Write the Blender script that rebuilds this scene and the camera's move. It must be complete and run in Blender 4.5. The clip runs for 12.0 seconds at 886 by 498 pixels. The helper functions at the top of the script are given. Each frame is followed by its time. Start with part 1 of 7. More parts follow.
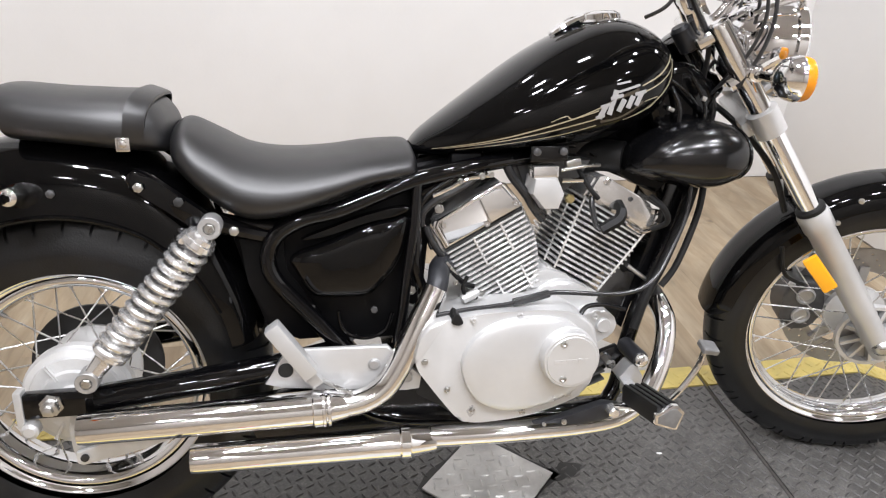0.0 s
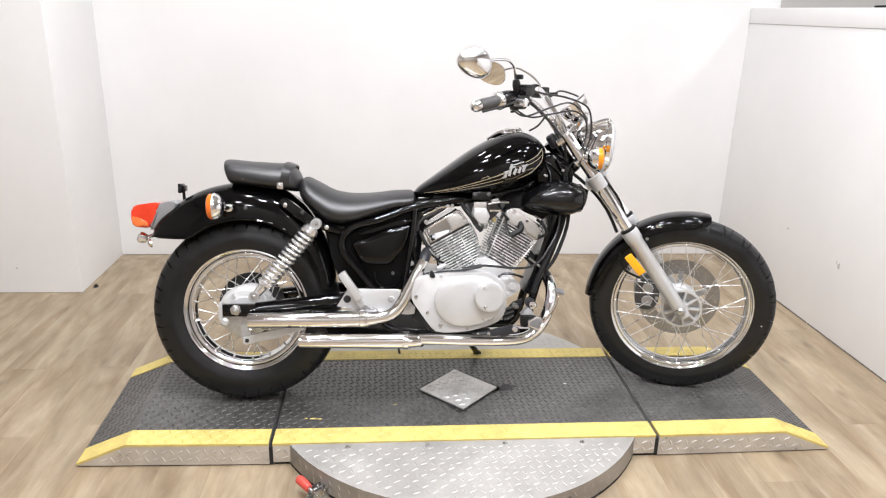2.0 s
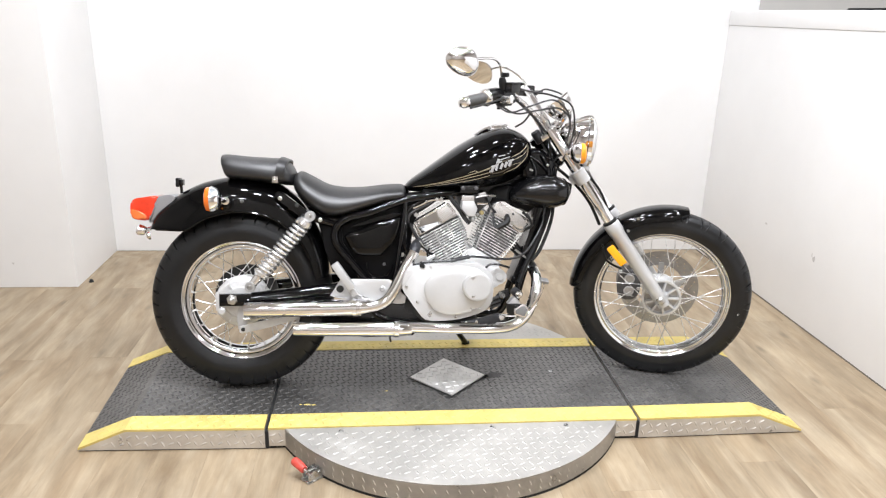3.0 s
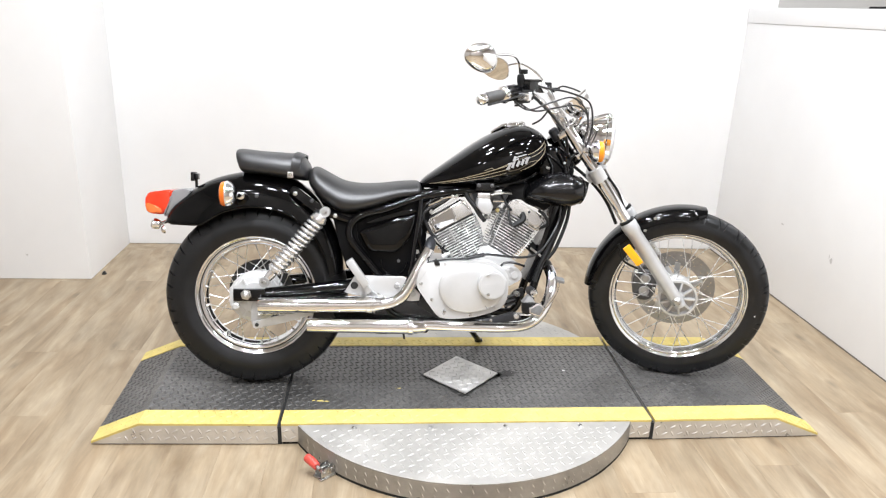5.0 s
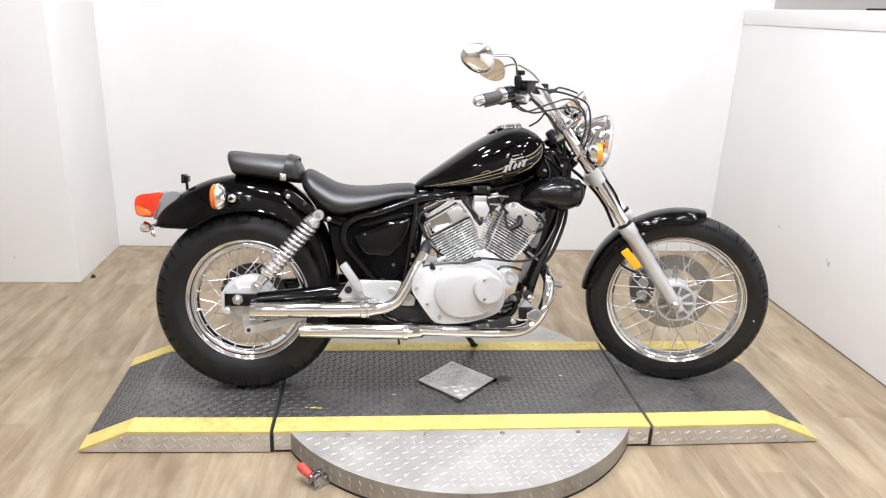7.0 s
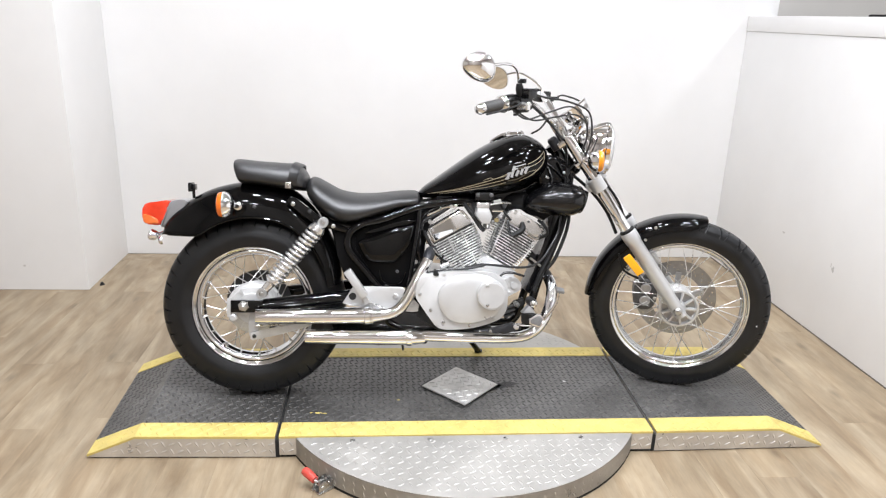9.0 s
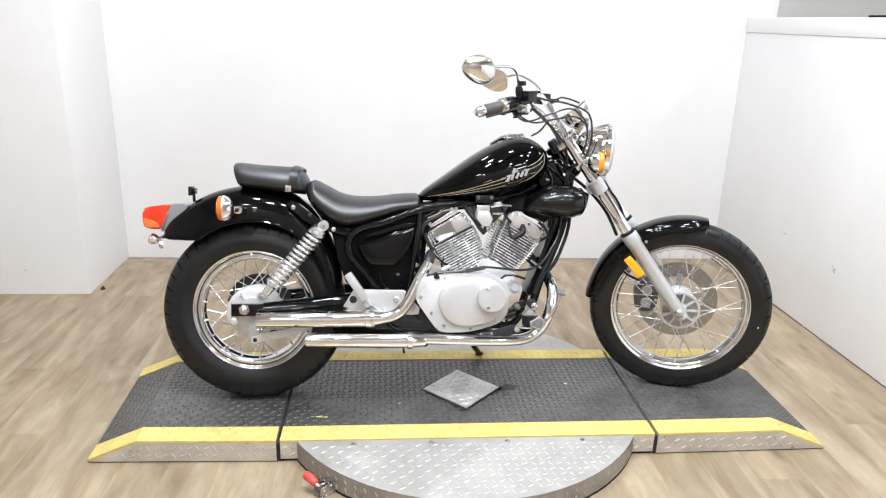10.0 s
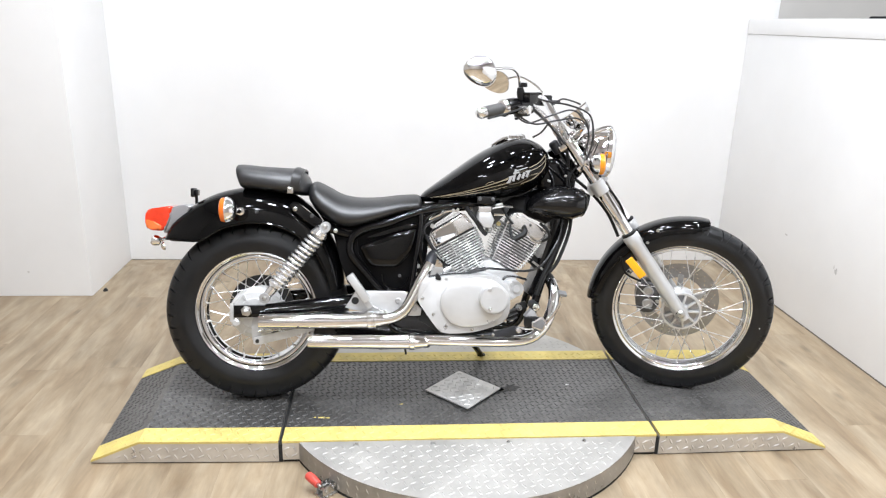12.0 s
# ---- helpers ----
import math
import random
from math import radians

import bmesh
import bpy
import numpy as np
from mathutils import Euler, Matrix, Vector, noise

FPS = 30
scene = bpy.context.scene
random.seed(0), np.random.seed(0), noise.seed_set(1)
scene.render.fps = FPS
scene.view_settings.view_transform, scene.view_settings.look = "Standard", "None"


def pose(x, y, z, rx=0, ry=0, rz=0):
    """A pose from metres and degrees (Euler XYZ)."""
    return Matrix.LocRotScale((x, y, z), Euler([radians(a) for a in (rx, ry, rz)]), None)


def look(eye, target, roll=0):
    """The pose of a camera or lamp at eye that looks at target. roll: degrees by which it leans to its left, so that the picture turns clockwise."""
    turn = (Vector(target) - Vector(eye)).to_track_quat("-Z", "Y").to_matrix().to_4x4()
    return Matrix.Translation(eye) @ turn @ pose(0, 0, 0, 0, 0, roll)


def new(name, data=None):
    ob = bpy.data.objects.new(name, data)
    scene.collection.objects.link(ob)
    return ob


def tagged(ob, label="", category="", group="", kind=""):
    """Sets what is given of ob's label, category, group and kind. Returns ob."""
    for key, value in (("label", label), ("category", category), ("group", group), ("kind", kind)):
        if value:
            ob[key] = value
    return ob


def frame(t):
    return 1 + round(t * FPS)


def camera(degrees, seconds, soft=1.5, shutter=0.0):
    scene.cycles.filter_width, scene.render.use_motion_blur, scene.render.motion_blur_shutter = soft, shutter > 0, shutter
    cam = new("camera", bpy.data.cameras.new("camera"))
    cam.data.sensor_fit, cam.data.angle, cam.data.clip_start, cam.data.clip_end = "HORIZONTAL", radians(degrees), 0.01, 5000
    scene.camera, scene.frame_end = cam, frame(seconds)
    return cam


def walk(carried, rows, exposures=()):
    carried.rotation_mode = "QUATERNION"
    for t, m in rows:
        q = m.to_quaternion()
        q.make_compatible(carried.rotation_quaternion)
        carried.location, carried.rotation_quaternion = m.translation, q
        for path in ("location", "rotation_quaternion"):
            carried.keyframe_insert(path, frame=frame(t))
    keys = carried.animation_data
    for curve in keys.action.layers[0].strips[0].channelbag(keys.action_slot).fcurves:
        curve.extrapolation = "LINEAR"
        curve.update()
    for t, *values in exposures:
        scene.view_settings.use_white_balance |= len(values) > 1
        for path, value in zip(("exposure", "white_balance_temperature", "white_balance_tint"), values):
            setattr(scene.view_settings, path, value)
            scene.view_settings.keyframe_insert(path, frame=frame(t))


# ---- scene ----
cam = camera(63.7, 12.0, soft=1.2)
PATH = [
    (0, (-0.353, -1.168, 1.168), (-0.008, 0.56, 0.223), 2.83),
    (0.2, (-0.309, -1.313, 1.200), (-0.013, 0.447, 0.297), 4.2),
    (0.3, (-0.283, -1.395, 1.219), (-0.010, 0.392, 0.363), 4.81),
    (0.5, (-0.28, -1.549, 1.246), (-0.072, 0.281, 0.468), 3.8),
    (0.7, (-0.296, -1.696, 1.263), (-0.071, 0.138, 0.496), 3.09),
    (0.8, (-0.299, -1.775, 1.243), (-0.095, 0.079, 0.521), 2.9),
    (1, (-0.289, -1.889, 1.304), (-0.105, -0.013, 0.635), 1.9),
    (1.2, (-0.253, -2.024, 1.317), (-0.100, -0.134, 0.682), 1.5),
    (1.3, (-0.240, -2.084, 1.321), (-0.089, -0.193, 0.688), 2.53),
    (1.5, (-0.223, -2.188, 1.34), (-0.082, -0.301, 0.692), 2.9),
    (1.7, (-0.240, -2.260, 1.352), (-0.103, -0.372, 0.706), 2.23),
    (1.8, (-0.260, -2.299, 1.329), (-0.103, -0.406, 0.704), 1.76),
    (2, (-0.289, -2.358, 1.335), (-0.129, -0.468, 0.699), 1.5),
    (2.2, (-0.319, -2.405, 1.328), (-0.143, -0.515, 0.699), 1.46),
    (2.5, (-0.315, -2.445, 1.334), (-0.136, -0.553, 0.711), 1.8),
    (2.7, (-0.311, -2.453, 1.331), (-0.125, -0.563, 0.705), 1.6),
    (3, (-0.298, -2.453, 1.331), (-0.107, -0.565, 0.701), 1.7),
    (3.2, (-0.292, -2.454, 1.331), (-0.110, -0.564, 0.704), 1.66),
    (5, (-0.319, -2.434, 1.334), (-0.151, -0.548, 0.689), 2.2),
    (5.5, (-0.323, -2.42, 1.334), (-0.154, -0.534, 0.689), 2.0),
    (6, (-0.326, -2.405, 1.332), (-0.146, -0.519, 0.691), 2.3),
    (6.5, (-0.324, -2.397, 1.333), (-0.145, -0.511, 0.693), 2.1),
    (7, (-0.326, -2.393, 1.329), (-0.137, -0.508, 0.688), 2.4),
    (9, (-0.312, -2.416, 1.335), (-0.146, -0.523, 0.712), 2.0),
    (9.5, (-0.313, -2.414, 1.336), (-0.152, -0.52, 0.713), 1.8),
    (10, (-0.31, -2.414, 1.335), (-0.147, -0.519, 0.719), 1.7),
    (10.5, (-0.311, -2.41, 1.336), (-0.154, -0.515, 0.715), 1.9),
    (11, (-0.307, -2.417, 1.332), (-0.147, -0.519, 0.723), 1.7),
    (11.5, (-0.306, -2.42, 1.334), (-0.149, -0.522, 0.72), 1.6),
    (12, (-0.31, -2.42, 1.334), (-0.152, -0.522, 0.723), 1.6),
]
walk(cam, [(t, look(eye, target, roll)) for t, eye, target, roll in PATH],
     exposures=[(0, -0.22, 6550, 13), (1, -0.22, 6550, 14), (1.6, -0.18, 6560, 13.5), (2.5, -0.05, 6480, 12), (5, 0.09, 6420, 10.5), (6, 0.0, 6450, 11.5), (7, -0.06, 6450, 12), (9, -0.12, 6400, 11.5), (10, -0.04, 6300, 10.5), (12, 0.0, 6270, 10)])

# ---- exposure of the shot is keyed with the walk above; world and lamps ----
world = bpy.data.worlds.new("world")
scene.world = world
world.use_nodes = True
world.node_tree.nodes["Background"].inputs[0].default_value = (0.9, 0.95, 1.0, 1)
world.node_tree.nodes["Background"].inputs[1].default_value = 0.15


def ceiling_lamp(x, y, z, power, size=0.16, size_y=0.16, tint=(0.925, 0.955, 1.0), aim=(0, 0, -1)):
    d = bpy.data.lights.new("ceiling_lamp", "AREA")
    d.shape, d.size, d.size_y, d.energy, d.color = "RECTANGLE", size, size_y, power * 0.89, tint
    ob = new("ceiling_lamp", d)
    ob.matrix_world = look((x, y, z), (x + aim[0], y + aim[1], z + aim[2]))
    return ob


CEILING = 3.1
# spotlights over the bay, then six unseen lamps added behind the camera as fill
for lx, ly, power in ((-1.0, 0.9, 12), (-0.86, -0.35, 20), (-0.95, -1.05, 28), (-0.68, -1.7, 30), (-0.2, -0.15, 16), (-0.25, -1.35, 30), (0.48, -1.4, 30), (1.1, -1.45, 30), (1.15, -0.75, 24), (1.32, 0.6, 12)):
    ceiling_lamp(lx, ly, CEILING - 0.03, power)
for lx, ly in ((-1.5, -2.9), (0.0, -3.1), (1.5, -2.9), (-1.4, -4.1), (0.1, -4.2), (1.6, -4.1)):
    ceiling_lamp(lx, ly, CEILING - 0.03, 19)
# unseen lamp added to brighten the wall beyond the partition
ceiling_lamp(2.9, 0.2, CEILING - 0.03, 34, 0.4, 0.4)


# ---- materials ----
def nd(tree, kind, **values):
    n = tree.nodes.new(kind)
    for key, value in values.items():
        n.inputs[key.replace("_", " ")].default_value = value
    return n


def mat(name, col, rough=0.5, metal=0.0, coat=0.0, var=0.0, vscale=6.0, bump=0.0, bscale=150.0, rvar=0.0, spec=0.5, dist=0.002,
        trans=0.0, ior=1.5, per_object=0.0):
    m = bpy.data.materials.new(name)
    m.use_nodes = True
    t = m.node_tree
    b = t.nodes["Principled BSDF"]
    b.inputs["Base Color"].default_value = (*col, 1)
    b.inputs["Roughness"].default_value = rough
    b.inputs["Metallic"].default_value = metal
    b.inputs["Coat Weight"].default_value = coat
    b.inputs["Coat Roughness"].default_value = 0.03
    b.inputs["Specular IOR Level"].default_value = spec
    b.inputs["Transmission Weight"].default_value = trans
    b.inputs["IOR"].default_value = ior
    co = t.nodes.new("ShaderNodeTexCoord").outputs["Object"]
    if var or rvar:
        n = nd(t, "ShaderNodeTexNoise", Scale=vscale, Detail=5.0, Roughness=0.62)
        t.links.new(co, n.inputs["Vector"])
        fac = n.outputs[0]
        if var:
            ramp = t.nodes.new("ShaderNodeMapRange")
            ramp.inputs[1].default_value, ramp.inputs[2].default_value = 0.3, 0.7
            ramp.inputs[3].default_value, ramp.inputs[4].default_value = 1 - var, 1 + var
            t.links.new(fac, ramp.inputs[0])
            scaled = t.nodes.new("ShaderNodeVectorMath")
            scaled.operation = "SCALE"
            scaled.inputs[0].default_value = col
            t.links.new(ramp.outputs[0], scaled.inputs["Scale"])
            t.links.new(scaled.outputs[0], b.inputs["Base Color"])
        if rvar:
            rr = t.nodes.new("ShaderNodeMapRange")
            rr.inputs[1].default_value, rr.inputs[2].default_value = 0.3, 0.7
            rr.inputs[3].default_value, rr.inputs[4].default_value = max(0.01, rough - rvar), rough + rvar
            t.links.new(fac, rr.inputs[0])
            t.links.new(rr.outputs[0], b.inputs["Roughness"])
    if bump:
        n = nd(t, "ShaderNodeTexNoise", Scale=bscale, Detail=3.0)
        t.links.new(co, n.inputs["Vector"])
        bp = t.nodes.new("ShaderNodeBump")
        bp.inputs["Strength"].default_value = bump
        bp.inputs["Distance"].default_value = dist
        t.links.new(n.outputs[0], bp.inputs["Height"])
        t.links.new(bp.outputs[0], b.inputs["Normal"])
    return m


M_PAINT = mat("black_paint", (0.002, 0.002, 0.0022), 0.08, coat=0.45, spec=0.05, rvar=0.03, vscale=30)
M_FRAME = mat("black_enamel", (0.002, 0.002, 0.0024), 0.055, coat=0.6, spec=0.1, rvar=0.02, vscale=25, bump=0.10, bscale=40, dist=0.001)
M_COVER = mat("gloss_black_moulding", (0.002, 0.002, 0.0022), 0.05, coat=0.45, spec=0.1, rvar=0.02, vscale=30, bump=0.06, bscale=35, dist=0.001)
M_SATIN = mat("satin_black", (0.004, 0.004, 0.0045), 0.19, coat=0.0, spec=0.5, rvar=0.06, vscale=18)
M_PLASTIC = mat("black_plastic", (0.004, 0.004, 0.0045), 0.45, spec=0.14, var=0.2, bump=0.15, bscale=400)
M_VINYL = mat("black_vinyl", (0.004, 0.004, 0.0048), 0.40, spec=0.85, var=0.2, vscale=12, rvar=0.05, bump=0.14, bscale=520, dist=0.001)
M_TYRE = mat("tyre_rubber", (0.0068, 0.007, 0.0078), 0.38, spec=0.42, var=0.45, vscale=11, rvar=0.1, bump=0.2, bscale=300)
M_CABLE = mat("cable_sheath", (0.006, 0.006, 0.0065), 0.25, spec=0.4)
M_CAP_INSERT = mat("dull_grey_metal", (0.2, 0.2, 0.2), 0.45, 0.5, var=0.15, vscale=60)
M_BAR_CABLE = mat("black_cable_sheath", (0.02, 0.02, 0.021), 0.3, spec=0.6, var=0.2, vscale=30)
M_HOSE = mat("grey_hose", (0.02, 0.02, 0.0212), 0.26, spec=0.5, var=0.2, vscale=40)
M_GRIP = mat("grip_rubber", (0.075, 0.073, 0.071), 0.45, spec=0.5, var=0.2, vscale=40)
M_BRACKET = mat("grey_bracket_paint", (0.026, 0.027, 0.031), 0.4, 0.3, var=0.2, vscale=30, rvar=0.1)
M_RIM = mat("chromed_rim", (0.80, 0.81, 0.83), 0.06, 1.0, rvar=0.03, vscale=14)
M_DRUM = mat("bright_drum_casting", (0.64, 0.64, 0.635), 0.36, 0.25, var=0.1, vscale=16, rvar=0.08, bump=0.15, bscale=300)
M_RUBBER = mat("black_rubber", (0.008, 0.008, 0.008), 0.55, spec=0.3, var=0.2, vscale=30)
M_CHROME = mat("chrome", (0.86, 0.86, 0.87), 0.05, 1.0, rvar=0.03, vscale=14)
M_WORN_CHROME = mat("worn_chrome", (0.78, 0.77, 0.76), 0.13, 1.0, rvar=0.07, vscale=22, bump=0.06, bscale=60)
M_ALU = mat("cast_aluminium", (0.48, 0.48, 0.48), 0.42, 0.75, var=0.1, vscale=22, rvar=0.1, bump=0.2, bscale=420)
M_SILVER = mat("silver_paint", (0.585, 0.585, 0.582), 0.34, 0.4, coat=0.25, var=0.06, vscale=9, rvar=0.07)
M_FORK = mat("silver_fork_paint", (0.53, 0.53, 0.527), 0.36, 0.4, coat=0.2, var=0.06, vscale=9, rvar=0.06)
M_FIN = mat("polished_fin", (0.74, 0.74, 0.735), 0.28, 0.6, var=0.12, vscale=30, rvar=0.12)
M_POLISH = mat("polished_alloy", (0.78, 0.775, 0.77), 0.15, 0.85, rvar=0.08, vscale=25, bump=0.05, bscale=80)
M_SPRING = mat("bright_spring_steel", (0.80, 0.80, 0.80), 0.24, 0.8, rvar=0.05, vscale=30)
# fin-alloy barrel toned dark, so its colour carries the shade between the fins
M_BARREL_SHADE = mat("barrel_gap_shade", (0.085, 0.085, 0.085), 0.5, 0.5, var=0.25, vscale=30, bump=0.15, bscale=400)
M_BRASS = mat("dull_brass", (0.55, 0.45, 0.22), 0.35, 0.9, var=0.15, vscale=40)
M_CORE = mat("dark_casting", (0.03, 0.03, 0.03), 0.6, 0.3, var=0.3, vscale=20)
M_STEEL = mat("zinc_steel", (0.55, 0.55, 0.54), 0.3, 1.0, var=0.12, vscale=40, rvar=0.1)
M_SPOKE = mat("bright_spoke_steel", (0.74, 0.74, 0.74), 0.28, 1.0, rvar=0.05, vscale=30)
M_CAST = mat("dark_cast_alloy", (0.085, 0.085, 0.087), 0.42, 0.4, var=0.25, vscale=40, rvar=0.1)
M_DISC = mat("brake_disc_steel", (0.36, 0.36, 0.36), 0.38, 1.0, var=0.15, vscale=25, rvar=0.1)
M_GOLD = mat("gold_pinstripe", (0.48, 0.42, 0.30), 0.35, 0.4)
M_EMBLEM = mat("silver_decal", (0.47, 0.47, 0.48), 0.35, 0.3)
M_BADGE_DARK = mat("badge_shadow", (0.06, 0.05, 0.035), 0.3)
M_AMBER = mat("amber_lens", (0.95, 0.36, 0.015), 0.18, coat=0.5, trans=0.25)
M_DEEP_AMBER = mat("deep_amber_lens", (0.92, 0.20, 0.02), 0.18, coat=0.5, trans=0.25)
M_AMBER_REFLECTOR = mat("amber_reflector", (0.95, 0.42, 0.01), 0.25, coat=0.4, bump=0.2, bscale=500)
M_RED = mat("red_lens", (0.88, 0.055, 0.015), 0.13, coat=0.6, trans=0.3, var=0.15, vscale=25)
M_ORANGE_RED = mat("lens_glow_orange", (1.0, 0.23, 0.05), 0.18, coat=0.5, trans=0.3, var=0.15, vscale=40)
M_GREY_PLASTIC = mat("grey_plastic", (0.34, 0.34, 0.35), 0.3, 0.5)
M_MIRROR = mat("mirror_glass", (0.92, 0.92, 0.92), 0.015, 1.0)
M_HEADGLASS = mat("fluted_lamp_glass", (0.92, 0.93, 0.94), 0.22, trans=0.45, ior=1.45, coat=0.5, bump=0.3, bscale=160)
M_DIAL = mat("dial_face", (0.02, 0.02, 0.022), 0.35)
M_RED_GRIP = mat("red_vinyl_grip", (0.60, 0.075, 0.055), 0.42, var=0.15, vscale=40)
M_DOT = mat("pale_paint_dot", (0.62, 0.60, 0.36), 0.6)
M_SUBFLOOR = mat("plank_joint", (0.27, 0.215, 0.15), 0.8)
M_JOINT = mat("grey_sealant", (0.14, 0.12, 0.10), 0.8, var=0.3, vscale=9)
M_GAP = mat("dark_gap", (0.012, 0.012, 0.012), 0.8)


def wall_paint():
    m = mat("white_wall_paint", (0.82, 0.815, 0.808), 0.55, var=0.035, vscale=1.3, bump=0.08, bscale=90, dist=0.003)
    return m


M_WALL = wall_paint()
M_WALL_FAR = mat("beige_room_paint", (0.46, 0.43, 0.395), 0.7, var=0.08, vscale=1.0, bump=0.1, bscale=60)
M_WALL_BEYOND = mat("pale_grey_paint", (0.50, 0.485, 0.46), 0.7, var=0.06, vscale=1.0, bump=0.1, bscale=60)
M_CEIL = mat("ceiling_paint", (0.52, 0.51, 0.50), 0.8, var=0.05, vscale=1.5)
M_CAP = mat("white_cap_trim", (0.82, 0.815, 0.81), 0.4, var=0.03, vscale=3)


def wood_planks():
    m = bpy.data.materials.new("oak_laminate")
    m.use_nodes = True
    t = m.node_tree
    b = t.nodes["Principled BSDF"]
    co = t.nodes.new("ShaderNodeTexCoord").outputs["Object"]
    info = t.nodes.new("ShaderNodeObjectInfo").outputs["Random"]
    shift = t.nodes.new("ShaderNodeVectorMath")
    shift.operation = "MULTIPLY_ADD"
    shift.inputs[1].default_value = (37.0, 91.0, 13.0)
    comb = t.nodes.new("ShaderNodeCombineXYZ")
    for k in range(3):
        t.links.new(info, comb.inputs[k])
    t.links.new(comb.outputs[0], shift.inputs[0])
    t.links.new(co, shift.inputs[2])
    stretch = t.nodes.new("ShaderNodeMapping")
    stretch.inputs["Scale"].default_value = (8.0, 1.3, 1.0)
    t.links.new(shift.outputs[0], stretch.inputs[0])
    big = nd(t, "ShaderNodeTexNoise", Scale=1.7, Detail=4.0, Roughness=0.6, Distortion=0.6)
    t.links.new(stretch.outputs[0], big.inputs["Vector"])
    fine_map = t.nodes.new("ShaderNodeMapping")
    fine_map.inputs["Scale"].default_value = (60.0, 3.0, 1.0)
    t.links.new(shift.outputs[0], fine_map.inputs[0])
    fine = nd(t, "ShaderNodeTexNoise", Scale=2.5, Detail=5.0, Roughness=0.7)
    t.links.new(fine_map.outputs[0], fine.inputs["Vector"])
    ramp = t.nodes.new("ShaderNodeValToRGB")
    ramp.color_ramp.elements[0].position, ramp.color_ramp.elements[1].position = 0.33, 0.68
    ramp.color_ramp.elements[0].color = (0.238, 0.172, 0.104, 1)
    ramp.color_ramp.elements[1].color = (0.380, 0.306, 0.210, 1)
    mid = ramp.color_ramp.elements.new(0.5)
    mid.color = (0.308, 0.237, 0.153, 1)
    t.links.new(big.outputs[0], ramp.inputs[0])
    grain = t.nodes.new("ShaderNodeMapRange")
    grain.inputs[1].default_value, grain.inputs[2].default_value = 0.3, 0.7
    grain.inputs[3].default_value, grain.inputs[4].default_value = 0.92, 1.06
    t.links.new(fine.outputs[0], grain.inputs[0])
    tone = t.nodes.new("ShaderNodeMapRange")
    tone.inputs[3].default_value, tone.inputs[4].default_value = 0.965, 1.035
    t.links.new(info, tone.inputs[0])
    mul = t.nodes.new("ShaderNodeMath")
    mul.operation = "MULTIPLY"
    t.links.new(grain.outputs[0], mul.inputs[0])
    t.links.new(tone.outputs[0], mul.inputs[1])
    sc = t.nodes.new("ShaderNodeVectorMath")
    sc.operation = "SCALE"
    t.links.new(ramp.outputs[0], sc.inputs[0])
    blotch = nd(t, "ShaderNodeTexNoise", Scale=4.2, Detail=5.0, Roughness=0.65)
    soft_map = t.nodes.new("ShaderNodeMapping")
    soft_map.inputs["Scale"].default_value = (2.4, 0.7, 1.0)
    t.links.new(shift.outputs[0], soft_map.inputs[0])
    t.links.new(soft_map.outputs[0], blotch.inputs["Vector"])
    worn = t.nodes.new("ShaderNodeMapRange")
    for k, v in enumerate((0.32, 0.68, 0.82, 1.18)):
        worn.inputs[k + 1].default_value = v
    t.links.new(blotch.outputs[0], worn.inputs[0])
    both = t.nodes.new("ShaderNodeMath")
    both.operation = "MULTIPLY"
    t.links.new(mul.outputs[0], both.inputs[0])
    t.links.new(worn.outputs[0], both.inputs[1])
    t.links.new(both.outputs[0], sc.inputs["Scale"])
    # small dark knots
    knot_map = t.nodes.new("ShaderNodeMapping")
    knot_map.inputs["Scale"].default_value = (7.0, 3.2, 1.0)
    t.links.new(shift.outputs[0], knot_map.inputs[0])
    cells = nd(t, "ShaderNodeTexVoronoi", Scale=1.0, Randomness=1.0)
    t.links.new(knot_map.outputs[0], cells.inputs["Vector"])
    knot = t.nodes.new("ShaderNodeMapRange")
    for k, v in enumerate((0.03, 0.16, 0.62, 1.0)):
        knot.inputs[k + 1].default_value = v
    t.links.new(cells.outputs["Distance"], knot.inputs[0])
    knotted = t.nodes.new("ShaderNodeVectorMath")
    knotted.operation = "SCALE"
    t.links.new(sc.outputs[0], knotted.inputs[0])
    t.links.new(knot.outputs[0], knotted.inputs["Scale"])
    t.links.new(knotted.outputs[0], b.inputs["Base Color"])
    b.inputs["Roughness"].default_value = 0.42
    bp = t.nodes.new("ShaderNodeBump")
    bp.inputs["Strength"].default_value, bp.inputs["Distance"].default_value = 0.12, 0.001
    t.links.new(fine.outputs[0], bp.inputs["Height"])
    t.links.new(bp.outputs[0], b.inputs["Normal"])
    return m


M_WOOD = wood_planks()


